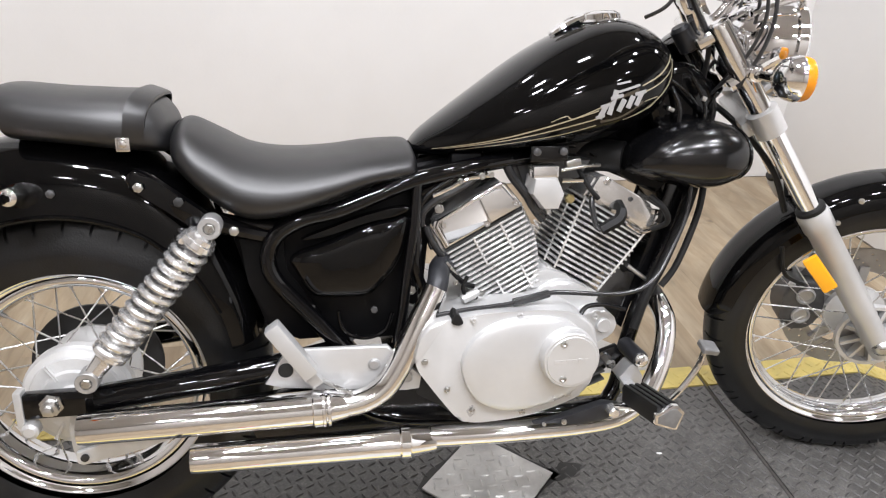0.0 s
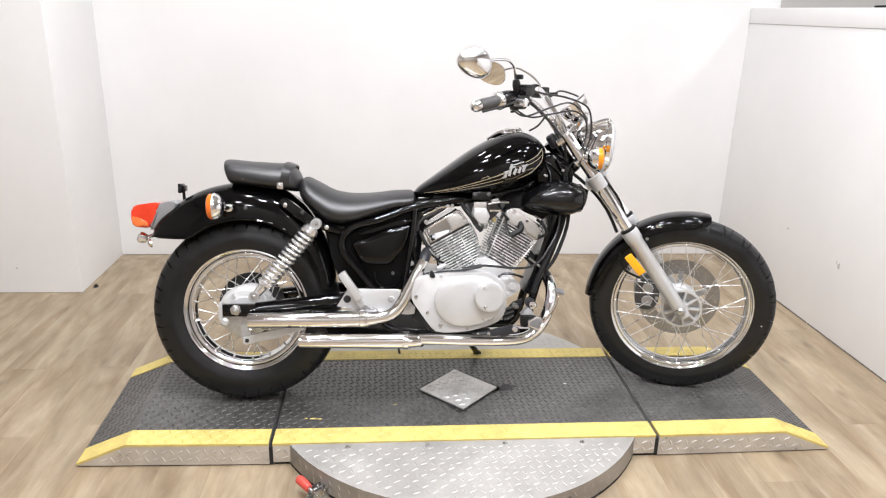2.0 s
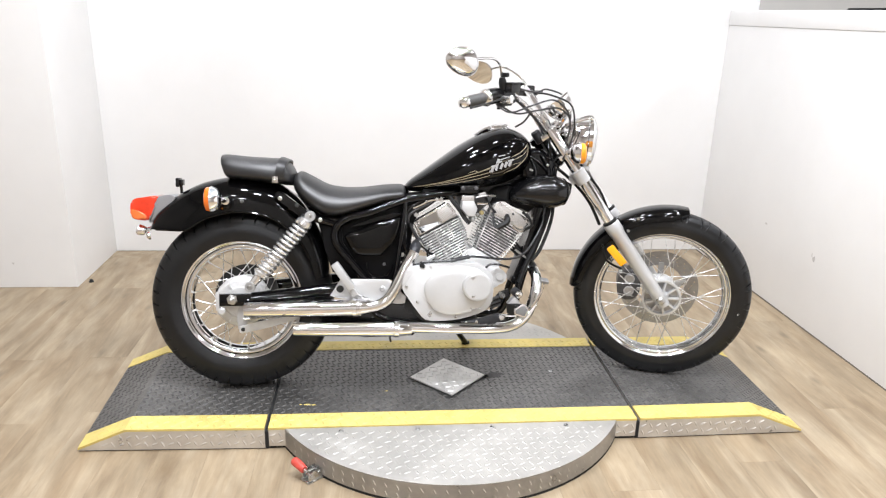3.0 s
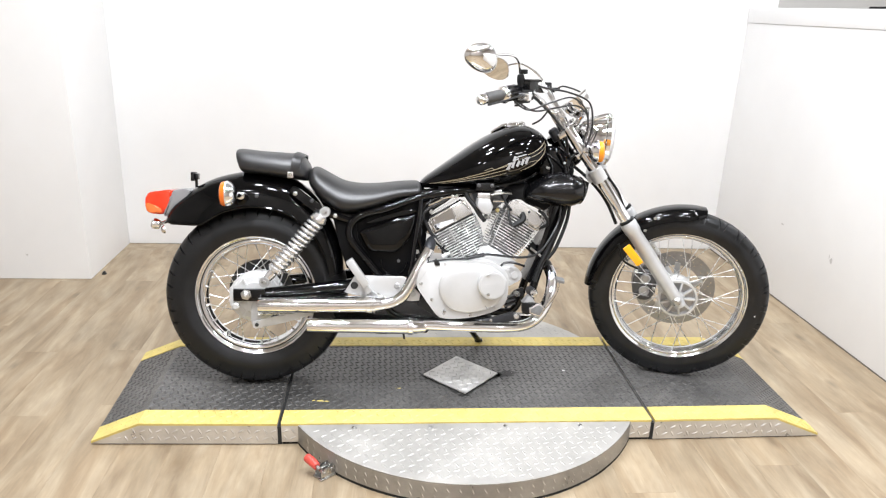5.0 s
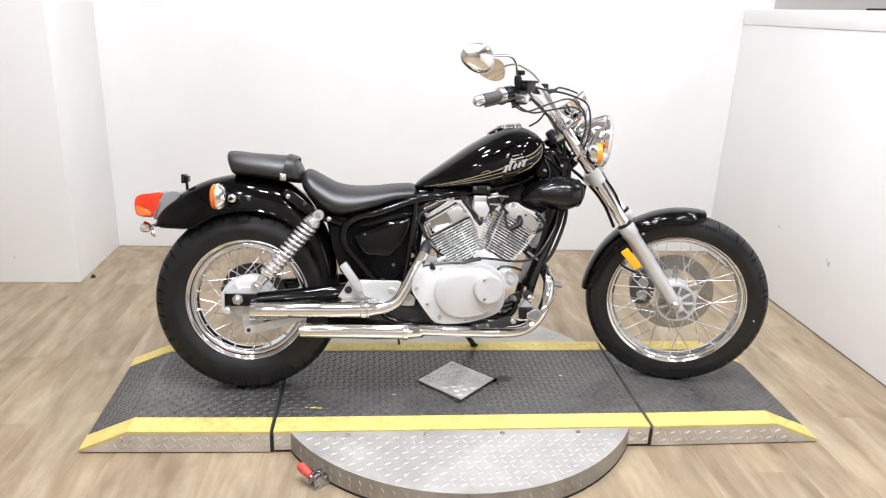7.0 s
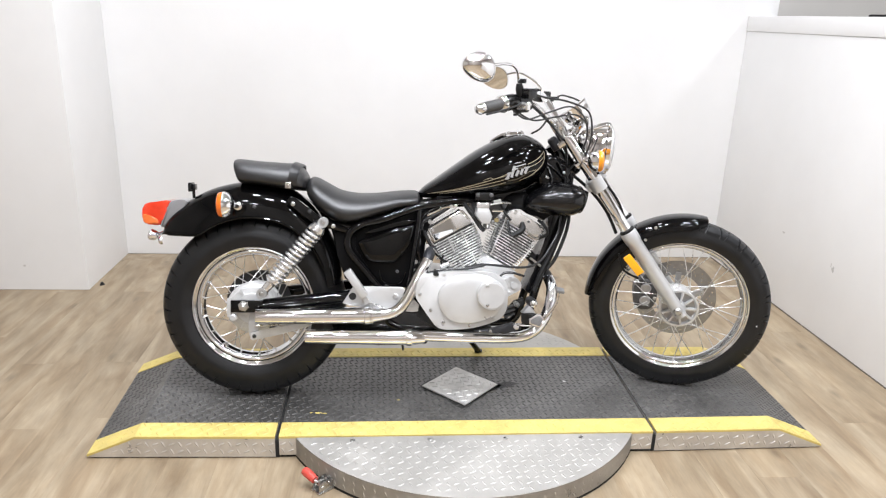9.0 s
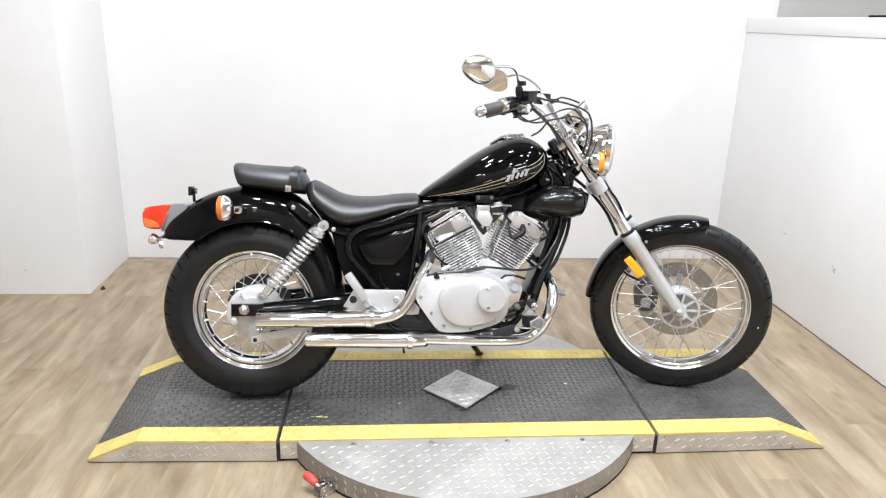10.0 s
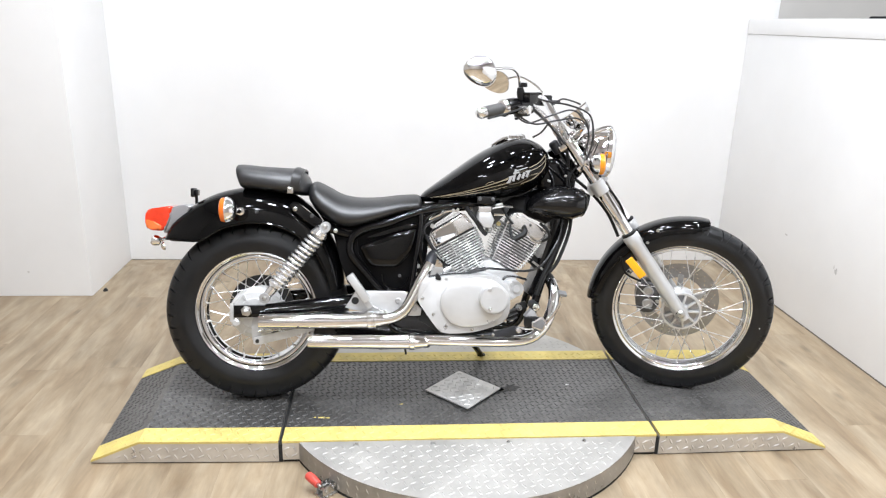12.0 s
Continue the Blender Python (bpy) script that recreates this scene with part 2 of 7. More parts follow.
def deck_paint():
    """Black anti-slip paint on tread plate, worn grey and dusty."""
    m = bpy.data.materials.new("worn_black_deck_paint")
    m.use_nodes = True
    t = m.node_tree
    b = t.nodes["Principled BSDF"]
    co = t.nodes.new("ShaderNodeTexCoord").outputs["Object"]
    layers = []
    for scale, detail, lo, hi, a, c in ((2.2, 6.0, 0.35, 0.68, 0.68, 1.6), (38.0, 4.0, 0.35, 0.7, 0.72, 1.4), (230.0, 2.0, 0.45, 0.75, 0.8, 1.9)):
        n = nd(t, "ShaderNodeTexNoise", Scale=scale, Detail=detail, Roughness=0.68)
        t.links.new(co, n.inputs["Vector"])
        r = t.nodes.new("ShaderNodeMapRange")
        for k, v in enumerate((lo, hi, a, c)):
            r.inputs[k + 1].default_value = v
        t.links.new(n.outputs[0], r.inputs[0])
        layers.append((r.outputs[0], n.outputs[0]))
    both = layers[0][0]
    for out, _ in layers[1:]:
        mul = t.nodes.new("ShaderNodeMath")
        mul.operation = "MULTIPLY"
        t.links.new(both, mul.inputs[0])
        t.links.new(out, mul.inputs[1])
        both = mul.outputs[0]
    sc = t.nodes.new("ShaderNodeVectorMath")
    sc.operation = "SCALE"
    sc.inputs[0].default_value = (0.060, 0.0575, 0.054)
    t.links.new(both, sc.inputs["Scale"])
    t.links.new(sc.outputs[0], b.inputs["Base Color"])
    b.inputs["Roughness"].default_value = 0.4
    b.inputs["Specular IOR Level"].default_value = 0.85
    bp = t.nodes.new("ShaderNodeBump")
    bp.inputs["Strength"].default_value, bp.inputs["Distance"].default_value = 0.35, 0.001
    t.links.new(layers[2][1], bp.inputs["Height"])
    t.links.new(bp.outputs[0], b.inputs["Normal"])
    return m


M_MAT = deck_paint()
M_MAT_BAR = mat("worn_deck_bar", (0.075, 0.073, 0.07), 0.48, 0.1, spec=0.45, var=0.5, vscale=14, rvar=0.1)
M_PLATE = mat("small_tread_plate", (0.57, 0.56, 0.54), 0.36, 0.4, var=0.2, vscale=18, rvar=0.1, bump=0.15, bscale=160)
M_STAIN = mat("oil_stain", (0.02, 0.019, 0.018), 0.45, var=0.3, vscale=30)
M_YELLOW = mat("worn_yellow_paint", (0.64, 0.51, 0.16), 0.5, var=0.16, vscale=16, rvar=0.1, bump=0.3, bscale=110)
M_TREAD = mat("tread_plate", (0.46, 0.445, 0.418), 0.42, 0.45, var=0.16, vscale=7, rvar=0.06, bump=0.1, bscale=160)
M_TREAD_SIDE = mat("tread_plate_side", (0.62, 0.595, 0.56), 0.36, 0.6, var=0.14, vscale=14, rvar=0.1, bump=0.08, bscale=60)
M_SMUDGE = mat("scuff", (0.58, 0.565, 0.55), 0.7, var=0.2, vscale=40)


# ---- mesh helpers ----
def finish(name, bm, material, parent=None, label="", angle=35, at=None):
    bmesh.ops.recalc_face_normals(bm, faces=bm.faces)
    me = bpy.data.meshes.new(name)
    bm.to_mesh(me)
    bm.free()
    me.materials.append(material)
    me.polygons.foreach_set("use_smooth", [True] * len(me.polygons))
    me.set_sharp_from_angle(angle=radians(angle))
    ob = new(name, me)
    if parent is not None:
        ob.parent = parent
    if at is not None:
        ob.matrix_basis = at
    if label:
        ob["label"] = label
    return ob


def part(name, bm, material, parent, label="", angle=35):
    return finish(name, bm, material, parent, label, angle)


def smooth_rows(rows, n=6):
    rows = [np.array(r, float) for r in rows]
    out = []
    for i in range(len(rows) - 1):
        p0, p1, p2, p3 = rows[max(i - 1, 0)], rows[i], rows[i + 1], rows[min(i + 2, len(rows) - 1)]
        for k in range(n):
            u = k / n
            out.append(0.5 * (2 * p1 + (p2 - p0) * u + (2 * p0 - 5 * p1 + 4 * p2 - p3) * u * u + (3 * p1 - p0 - 3 * p2 + p3) * u ** 3))
    out.append(rows[-1])
    return out


def rings_mesh(bm, rings, closed=True, caps=True, loop=False):
    vs = [[bm.verts.new(tuple(p)) for p in ring] for ring in rings]
    n = len(vs[0])
    pairs = list(zip(vs, vs[1:])) + ([(vs[-1], vs[0])] if loop else [])
    for a, b in pairs:
        for k in range(n if closed else n - 1):
            j = (k + 1) % n
            bm.faces.new((a[k], a[j], b[j], b[k]))
    if caps and closed and not loop:
        bm.faces.new(vs[0][::-1])
        bm.faces.new(vs[-1])
    return vs


def tube(bm, pts, r, seg=10, n=6, smooth=True, loop=False, flat=1.0):
    """A round tube along points; r: one radius or one for each point."""
    rs = list(r) if isinstance(r, (list, tuple)) else [r] * len(pts)
    rows = [(*p, q) for p, q in zip(pts, rs)]
    if smooth and len(pts) > 2:
        rows = smooth_rows(rows, n)
    P = [Vector(x[:3]) for x in rows]
    rings, up = [], None
    for i, p in enumerate(P):
        if loop:
            tg = (P[(i + 1) % len(P)] - P[i - 1]).normalized()
        else:
            tg = (P[min(i + 1, len(P) - 1)] - P[max(i - 1, 0)]).normalized()
        if up is None:
            up = Vector((0, 0, 1)) if abs(tg.z) < 0.9 else Vector((1, 0, 0))
        side = tg.cross(up).normalized()
        up = side.cross(tg).normalized()
        q = max(rows[i][3], 1e-4)
        rings.append([p + side * (math.cos(2 * math.pi * k / seg) * q) + up * (math.sin(2 * math.pi * k / seg) * q * flat) for k in range(seg)])
    rings_mesh(bm, rings, loop=loop)
    return bm


def lathe(bm, profile, origin, axis, seg=32, full=True):
    """Turn a profile of (radius, height) about an axis; heights run along it."""
    a = Vector(axis).normalized()
    u = a.orthogonal().normalized()
    v = a.cross(u)
    o = Vector(origin)
    rings = []
    for q, h in profile:
        q = max(q, 1e-4)
        rings.append([o + a * h + (u * math.cos(2 * math.pi * k / seg) + v * math.sin(2 * math.pi * k / seg)) * q for k in range(seg)])
    rings_mesh(bm, rings)
    return bm


def box(bm, centre, size, turn=None, bevel=0.0, segments=2):
    made = bmesh.ops.create_cube(bm, size=1.0)["verts"]
    m = Matrix.Translation(centre) @ (turn.to_4x4() if turn is not None else Matrix()) @ Matrix.Diagonal((*size, 1))
    for v in made:
        v.co = m @ v.co
    if bevel:
        edges = {e for v in made for e in v.link_edges}
        bmesh.ops.bevel(bm, geom=list(edges), offset=bevel, segments=segments, profile=0.6, affect="EDGES")
    return bm


def slab(bm, outline, y0, y1, bevel=0.0, segments=2):
    """Extrude a closed outline in x and z between two values of y; bevel its rims."""
    a = [bm.verts.new((x, y0, z)) for x, z in outline]
    b = [bm.verts.new((x, y1, z)) for x, z in outline]
    f0 = bm.faces.new(a)
    f1 = bm.faces.new(b[::-1])
    n = len(a)
    for k in range(n):
        bm.faces.new((a[k], b[k], b[(k + 1) % n], a[(k + 1) % n]))
    if bevel:
        edges = list(f0.edges) + list(f1.edges)
        bmesh.ops.bevel(bm, geom=edges, offset=bevel, segments=segments, profile=0.6, affect="EDGES")
    return bm


def rounded(outline, n=5):
    """A smooth closed outline through the given corners."""
    pts = list(outline)
    k = len(pts)
    out = []
    for i in range(k):
        p0, p1, p2, p3 = (np.array(pts[(i + d) % k], float) for d in (-1, 0, 1, 2))
        for s in range(n):
            u = s / n
            q = 0.5 * (2 * p1 + (p2 - p0) * u + (2 * p0 - 5 * p1 + 4 * p2 - p3) * u * u + (3 * p1 - p0 - 3 * p2 + p3) * u ** 3)
            out.append((float(q[0]), float(q[1])))
    return out


def super_rings(rows, power=2.4, power_low=2.4, seg=32, n=5):
    """Rings across x from rows of (x, top, bottom, half width, widest height 0..1, y of the middle)."""
    rings = []
    for x, top, low, w, mid, ym in smooth_rows(rows, n):
        zm = low + (top - low) * mid
        ring = []
        for k in range(seg):
            th = 2 * math.pi * k / seg
            c, s = math.cos(th), math.sin(th)
            p = power if s >= 0 else power_low
            y = w * math.copysign(abs(c) ** (2 / p), c)
            z = zm + (top - zm) * abs(s) ** (2 / p) if s >= 0 else zm - (zm - low) * abs(s) ** (2 / p)
            ring.append((x, ym + y, z))
        rings.append(ring)
    return rings


def empty(name, m=None):
    ob = new(name)
    ob.empty_display_size = 0.1
    if m is not None:
        ob.matrix_world = m
    return ob


# ---- the bay: walls, ceiling, floor ----
def block(name, lo, hi, material, label="", bevel=0.004):
    bm = bmesh.new()
    size = [b - a for a, b in zip(lo, hi)]
    box(bm, [(a + b) / 2 for a, b in zip(lo, hi)], size, bevel=bevel)
    return tagged(finish(name, bm, material), label, name.split("_")[0], kind="structure")


BACK, LEFT, RIGHT, NICHE = 1.516, -1.745, 1.655, 0.958
PARTITION = 1.306
block("wall_back", (LEFT - 1.4, BACK, 0.0), (RIGHT + 0.16, BACK + 0.16, CEILING), M_WALL, "white painted back wall of the photo bay")
block("wall_left", (-3.1, NICHE, 0.0), (LEFT, BACK, CEILING), M_WALL, "white painted wall that juts out beside the bay")
block("wall_right", (RIGHT, -2.2, 0.0), (RIGHT + 0.14, BACK, PARTITION), M_WALL, "white half-height partition wall with scuff marks")
# the next three walls are unseen, added to close the room and bounce light
block("wall_side_left", (-3.26, -4.6, 0.0), (-3.1, BACK + 0.16, CEILING), M_WALL_FAR, "unseen side wall added to close the room")
block("wall_rear", (-3.1, -4.76, 0.0), (4.2, -4.6, CEILING), M_WALL_FAR, "unseen rear wall added to close the room")
block("wall_far_right", (4.2, -4.6, 0.0), (4.36, BACK + 0.16, CEILING), M_WALL_FAR, "unseen wall added to close the room beyond the partition")
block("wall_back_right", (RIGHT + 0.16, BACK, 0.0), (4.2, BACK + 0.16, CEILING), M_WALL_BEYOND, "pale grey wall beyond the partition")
block("ceiling", (-3.26, -4.76, CEILING), (4.36, BACK + 0.16, CEILING + 0.12), M_CEIL, "plain painted ceiling")
bm = bmesh.new()
box(bm, (RIGHT + 0.068, (BACK - 2.2) / 2, PARTITION + 0.040), (0.146, BACK + 2.2 - 0.004, 0.080), bevel=0.008)
tagged(finish("trim", bm, M_CAP), "white cap board along the top of the partition", "trim", kind="structure")
bm = bmesh.new()
box(bm, (2.1, 0.53, 0.688), (0.28, 0.78, 1.376), bevel=0.015)
box(bm, (2.1, 0.53, 1.390), (0.31, 0.82, 0.028), bevel=0.006)
tagged(finish("storage_cabinet", bm, M_PLASTIC), "dark cabinet in the room beyond the partition", "cabinet")

bm = bmesh.new()
box(bm, (0.55, -1.55, -0.06), (7.8, 6.3, 0.1))
floor = tagged(finish("floor", bm, M_SUBFLOOR), "oak-look laminate plank floor", "floor", kind="structure")

for y0, y1 in ((-2.19, 0.02), (0.024, 0.52), (0.53, BACK - 0.004)):
    bm = bmesh.new()
    box(bm, (RIGHT - 0.0015, (y0 + y1) / 2, 0.0025), (0.003, y1 - y0, 0.005))
    tagged(finish("floor_joint", bm, M_JOINT), "thin dark gap where floor meets partition", "joint", kind="structure")

# scuffs and a stain on the walls, thin dabs of grime
def dab(x, y, z, w, h, normal, seed):
    rnd = random.Random(seed)
    bm = bmesh.new()
    pts = []
    for k in range(14):
        a = 2 * math.pi * k / 14
        q = rnd.uniform(0.6, 1.1)
        u, v = math.cos(a) * w * q, math.sin(a) * h * q
        pts.append((x, y + u, z + v) if normal == "x" else (x + u, y, z + v))
    bm.faces.new([bm.verts.new(p) for p in pts])
    return tagged(finish("scuff_mark", bm, M_SMUDGE), "faint grey scuff on the white wall", "mark", kind="structure")


dab(-2.03, NICHE - 0.0015, 0.125, 0.007, 0.006, "y", 1)
dab(RIGHT - 0.0015, 0.388, 0.33, 0.010, 0.016, "x", 2)
dab(RIGHT - 0.0015, 0.405, 0.345, 0.004, 0.010, "x", 3)
dab(RIGHT - 0.0015, 0.812, 0.373, 0.014, 0.006, "x", 4)

# anchor plug at the foot of the jutting wall
bm = bmesh.new()
lathe(bm, [(0.012, 0.0), (0.012, 0.004), (0.008, 0.006), (0.007, 0.013), (0.004, 0.015)], (LEFT + 0.035, NICHE + 0.07, 0.0), (0, 0, 1), 14)
tagged(finish("floor_bolt", bm, M_CORE), "small dark bolt in the floor by the wall", "bolt")


# ---- turntable lift: deck, two ramps, round plate ----
TOP, FRONT, REAR = 0.075, -0.466, 0.147
DECK_L, DECK_R = -0.632, 0.563
MID = (-0.043, -0.16)
DISC_R = 0.618
FINE = 0.0208


def lozenges(bm, origin, u, v, nu, nv, pitch, keep=None, length=0.024, width=0.0070, high=0.0021):
    """Raised bars of tread plate in alternate directions on a plane."""
    o, u, v = Vector(origin), Vector(u).normalized(), Vector(v).normalized()
    w = u.cross(v).normalized()
    for i in range(nu):
        for j in range(nv):
            c = o + u * (i + 0.5) * pitch + v * (j + 0.5) * pitch
            if keep is not None and not keep(c):
                continue
            a = math.radians(28 if (i + j) % 2 else -62)
            d = u * math.cos(a) + v * math.sin(a)
            e = w.cross(d)
            base = [c + d * (length / 2), c + d * (length / 4) + e * (width / 2), c - d * (length / 4) + e * (width / 2),
                    c - d * (length / 2), c - d * (length / 4) - e * (width / 2), c + d * (length / 4) - e * (width / 2)]
            top = [c + d * (length * 0.28) + w * high, c - d * (length * 0.28) + w * high]
            b = [bm.verts.new(p) for p in base]
            t1, t2 = (bm.verts.new(p) for p in top)
            for f in ((b[0], b[1], t1), (b[1], b[2], t2, t1), (b[2], b[3], t2), (b[3], b[4], t2), (b[4], b[5], t1, t2), (b[5], b[0], t1)):
                bm.faces.new(f)


# deck
deck = empty("turntable_deck", Matrix.Translation((0, 0, 0)))
tagged(deck, "low turntable deck of black tread plate with yellow edges", "platform")
bm = bmesh.new()
box(bm, ((DECK_L + DECK_R) / 2, (FRONT + REAR) / 2, (TOP + 0.005) / 2), (DECK_R - DECK_L, REAR - FRONT, TOP - 0.015), bevel=0.002)
body = part("body", bm, M_TREAD_SIDE, deck, "worn tread plate sides")
# near-black inset block paints the shade under the raised deck
bm = bmesh.new()
box(bm, ((DECK_L + DECK_R) / 2, (FRONT + REAR) / 2, 0.006), (DECK_R - DECK_L - 0.004, REAR - FRONT - 0.012, 0.012))
part("rubber_base", bm, M_GAP, deck, "near-black inset base standing in for the shaded gap")
bm = bmesh.new()
lozenges(bm, (DECK_L, FRONT + 0.0001, 0.014), (1, 0, 0), (0, 0, 1), 4, 2, 0.024)
lozenges(bm, (DECK_R - 0.096, FRONT + 0.0001, 0.014), (1, 0, 0), (0, 0, 1), 4, 2, 0.024)
tagged(part("tread_relief", bm, M_TREAD_SIDE, body), kind="stuff")
bm = bmesh.new()
box(bm, ((DECK_L + DECK_R) / 2, (FRONT + REAR) / 2, TOP - 0.002), (DECK_R - DECK_L - 0.002, REAR - FRONT - 0.15, 0.006), bevel=0.001)
deck_top = part("deck_top", bm, M_MAT, deck, "black painted tread plate, worn and dusty")
bm = bmesh.new()
lozenges(bm, (DECK_L + 0.004, FRONT + 0.082, TOP + 0.001), (1, 0, 0), (0, 1, 0), 57, 22, FINE, lambda c: abs(c.x + 0.036) + abs(c.y + 0.163) > 0.145, 0.0215, 0.0064, 0.0019)
tagged(part("tread_relief", bm, M_MAT_BAR, deck_top), kind="stuff")
for k, (x, y, w) in enumerate(((-0.52, -0.33, 0.016), (-0.50, -0.333, 0.01), (-0.545, -0.328, 0.008), (-0.26, -0.25, 0.012), (0.35, -0.13, 0.009))):
    rnd = random.Random(k)
    bm = bmesh.new()
    bm.faces.new([bm.verts.new((x + math.cos(a) * w * rnd.uniform(0.5, 1.1), y + math.sin(a) * w * 0.4 * rnd.uniform(0.5, 1.1), TOP + 0.0017)) for a in [i * math.pi / 5 for i in range(10)]])
    part("paint_fleck", bm, M_YELLOW if k < 4 else M_CAP, deck_top, "fleck of spilt paint")


def stripe(parent, pts_front, pts_back, z_front, z_back):
    """A yellow band as a thin strip between two lines of points of the same number."""
    bm = bmesh.new()
    a = [bm.verts.new((x, y, z + 0.0015)) for (x, y), z in zip(pts_front, z_front)]
    b = [bm.verts.new((x, y, z + 0.0015)) for (x, y), z in zip(pts_back, z_back)]
    a2 = [bm.verts.new((x, y, z - 0.006)) for (x, y), z in zip(pts_front, z_front)]
    b2 = [bm.verts.new((x, y, z - 0.006)) for (x, y), z in zip(pts_back, z_back)]
    n = len(a)
    for k in range(n - 1):
        bm.faces.new((a[k], a[k + 1], b[k + 1], b[k]))
        bm.faces.new((a[k], a2[k], a2[k + 1], a[k + 1]))
        bm.faces.new((b[k], b[k + 1], b2[k + 1], b2[k]))
        bm.faces.new((a2[k], b2[k], b2[k + 1], a2[k + 1]))
    bm.faces.new((a[0], b[0], b2[0], a2[0]))
    bm.faces.new((a[-1], a2[-1], b2[-1], b[-1]))
    band = part("yellow_stripe", bm, M_YELLOW, parent, "worn yellow painted edge band", 20)
    bm = bmesh.new()
    for k in range(n - 1):
        p = Vector((*pts_front[k], z_front[k] + 0.0015))
        q = Vector((*pts_front[k + 1], z_front[k + 1] + 0.0015))
        if q.x < p.x:
            p, q = q, p
        depth = pts_back[0][1] - pts_front[0][1]
        lozenges(bm, p + Vector((0.002, 0.002, 0)), q - p, (0, 1, 0), int((q - p).length / 0.0262), int(depth / 0.0262), 0.0262, None, 0.024, 0.0068, 0.0020)
    tagged(part("tread_relief", bm, M_YELLOW, band), kind="stuff")
    return band


stripe(deck, [(DECK_L, FRONT - 0.001), (DECK_R, FRONT - 0.001)], [(DECK_L, FRONT + 0.079), (DECK_R, FRONT + 0.079)], [TOP + 0.001] * 2, [TOP + 0.001] * 2)
stripe(deck, [(DECK_L, REAR - 0.072), (DECK_R, REAR - 0.072)], [(DECK_L, REAR), (DECK_R, REAR)], [TOP + 0.001] * 2, [TOP + 0.001] * 2)


# ramps
def ramp(x_in, x_break, x_tip, label, pull):
    """A ramp that runs flat from the deck and then falls to the floor at its tip."""
    sgn = 1 if x_tip > x_in else -1
    thing = tagged(empty("ramp", Matrix.Translation((0, 0, 0))), label, "ramp")
    bm = bmesh.new()
    low, t = 0.0045, TOP - 0.005
    prof = [(x_in, low), (x_in, t), (x_break, t), (x_tip, low + 0.003), (x_tip, low)]
    slab(bm, prof, FRONT, REAR)
    body = part("body", bm, M_TREAD_SIDE, thing, "worn tread plate wedge", 20)
    # shade below the ramp, drawn as a near-black block
    bm = bmesh.new()
    a, b = sorted((x_in, x_tip - sgn * 0.02))
    box(bm, ((a + b) / 2, (FRONT + REAR) / 2, 0.0026), (b - a, REAR - FRONT - 0.008, 0.005))
    part("rubber_base", bm, M_GAP, thing, "near-black inset base standing in for the shaded gap")
    bm = bmesh.new()
    nu = int(abs(x_break - x_in) / 0.026) + 5
    start = x_in if sgn > 0 else x_in - nu * 0.026

    def under(c):
        s = (c.x - x_break) * sgn
        return s < 0.0 or c.z < TOP - 0.014 - s / abs(x_tip - x_break) * TOP

    lozenges(bm, (start, FRONT + 0.0001, 0.010), (1, 0, 0), (0, 0, 1), nu, 2, 0.026, under)
    tagged(part("tread_relief", bm, M_TREAD_SIDE, body), kind="stuff")
    bm = bmesh.new()
    e = 0.0035
    prof = [(x_in, t), (x_in, t + e), (x_break, t + e), (x_tip, low + 0.004 + e), (x_tip, low + 0.003), (x_break, t)]
    slab(bm, prof, FRONT + 0.078, REAR - 0.071)
    ramp_top = part("ramp_top", bm, M_MAT, thing, "black painted tread plate, worn and dusty", 20)
    bm = bmesh.new()
    n_flat = int(abs(x_break - x_in) / FINE)
    x0 = x_in if sgn > 0 else x_in - n_flat * FINE
    lozenges(bm, (x0, FRONT + 0.082, t + e), (1, 0, 0), (0, 1, 0), n_flat, 22, FINE, None, 0.0215, 0.0064, 0.0019)
    fall = Vector((x_tip - x_break, 0, low + 0.004 - t))
    n_fall = int(fall.length / FINE)
    if sgn > 0:
        lozenges(bm, (x_break, FRONT + 0.084, t + e), fall, (0, 1, 0), n_fall, 22, FINE, None, 0.0215, 0.0064, 0.0019)
    else:
        lozenges(bm, (x_break + fall.x * 0.98, FRONT + 0.084, t + e + fall.z * 0.98), -fall, (0, 1, 0), n_fall, 22, FINE, None, 0.0215, 0.0064, 0.0019)
    tagged(part("tread_relief", bm, M_MAT_BAR, ramp_top), kind="stuff")
    xs = [x_in, x_break, x_tip]
    zs = [TOP + 0.001, TOP + 0.001, low + 0.008]
    stripe(thing, [(x, FRONT - 0.001) for x in xs], [(x, FRONT + 0.079) for x in xs], zs, zs)
    stripe(thing, [(x, REAR - 0.072) for x in xs], [(x, REAR) for x in xs], zs, zs)
    for piece in thing.children_recursive:  # the front corner of the tip is bent in a little
        for v in piece.data.vertices:
            f = (v.co.x - x_in) / (x_tip - x_in) * (REAR - v.co.y) / (REAR - FRONT)
            v.co.x -= sgn * pull[0] * f
            v.co.y += pull[1] * f
    return thing


ramp(DECK_L - 0.012, -1.082, -1.236, "low entry ramp of black tread plate with yellow edges", (0.018, 0.014))
ramp(DECK_R + 0.012, 0.995, 1.152, "low exit ramp of black tread plate with yellow edges", (0.0, 0.008))
for x in (DECK_L - 0.006, DECK_R + 0.006):
    bm = bmesh.new()
    box(bm, (x, (FRONT + REAR) / 2, 0.032), (0.0118, REAR - FRONT - 0.004, 0.06))
    tagged(finish("joint_strip", bm, M_GAP), "dark gap strip between deck and ramp", "strip", kind="structure")


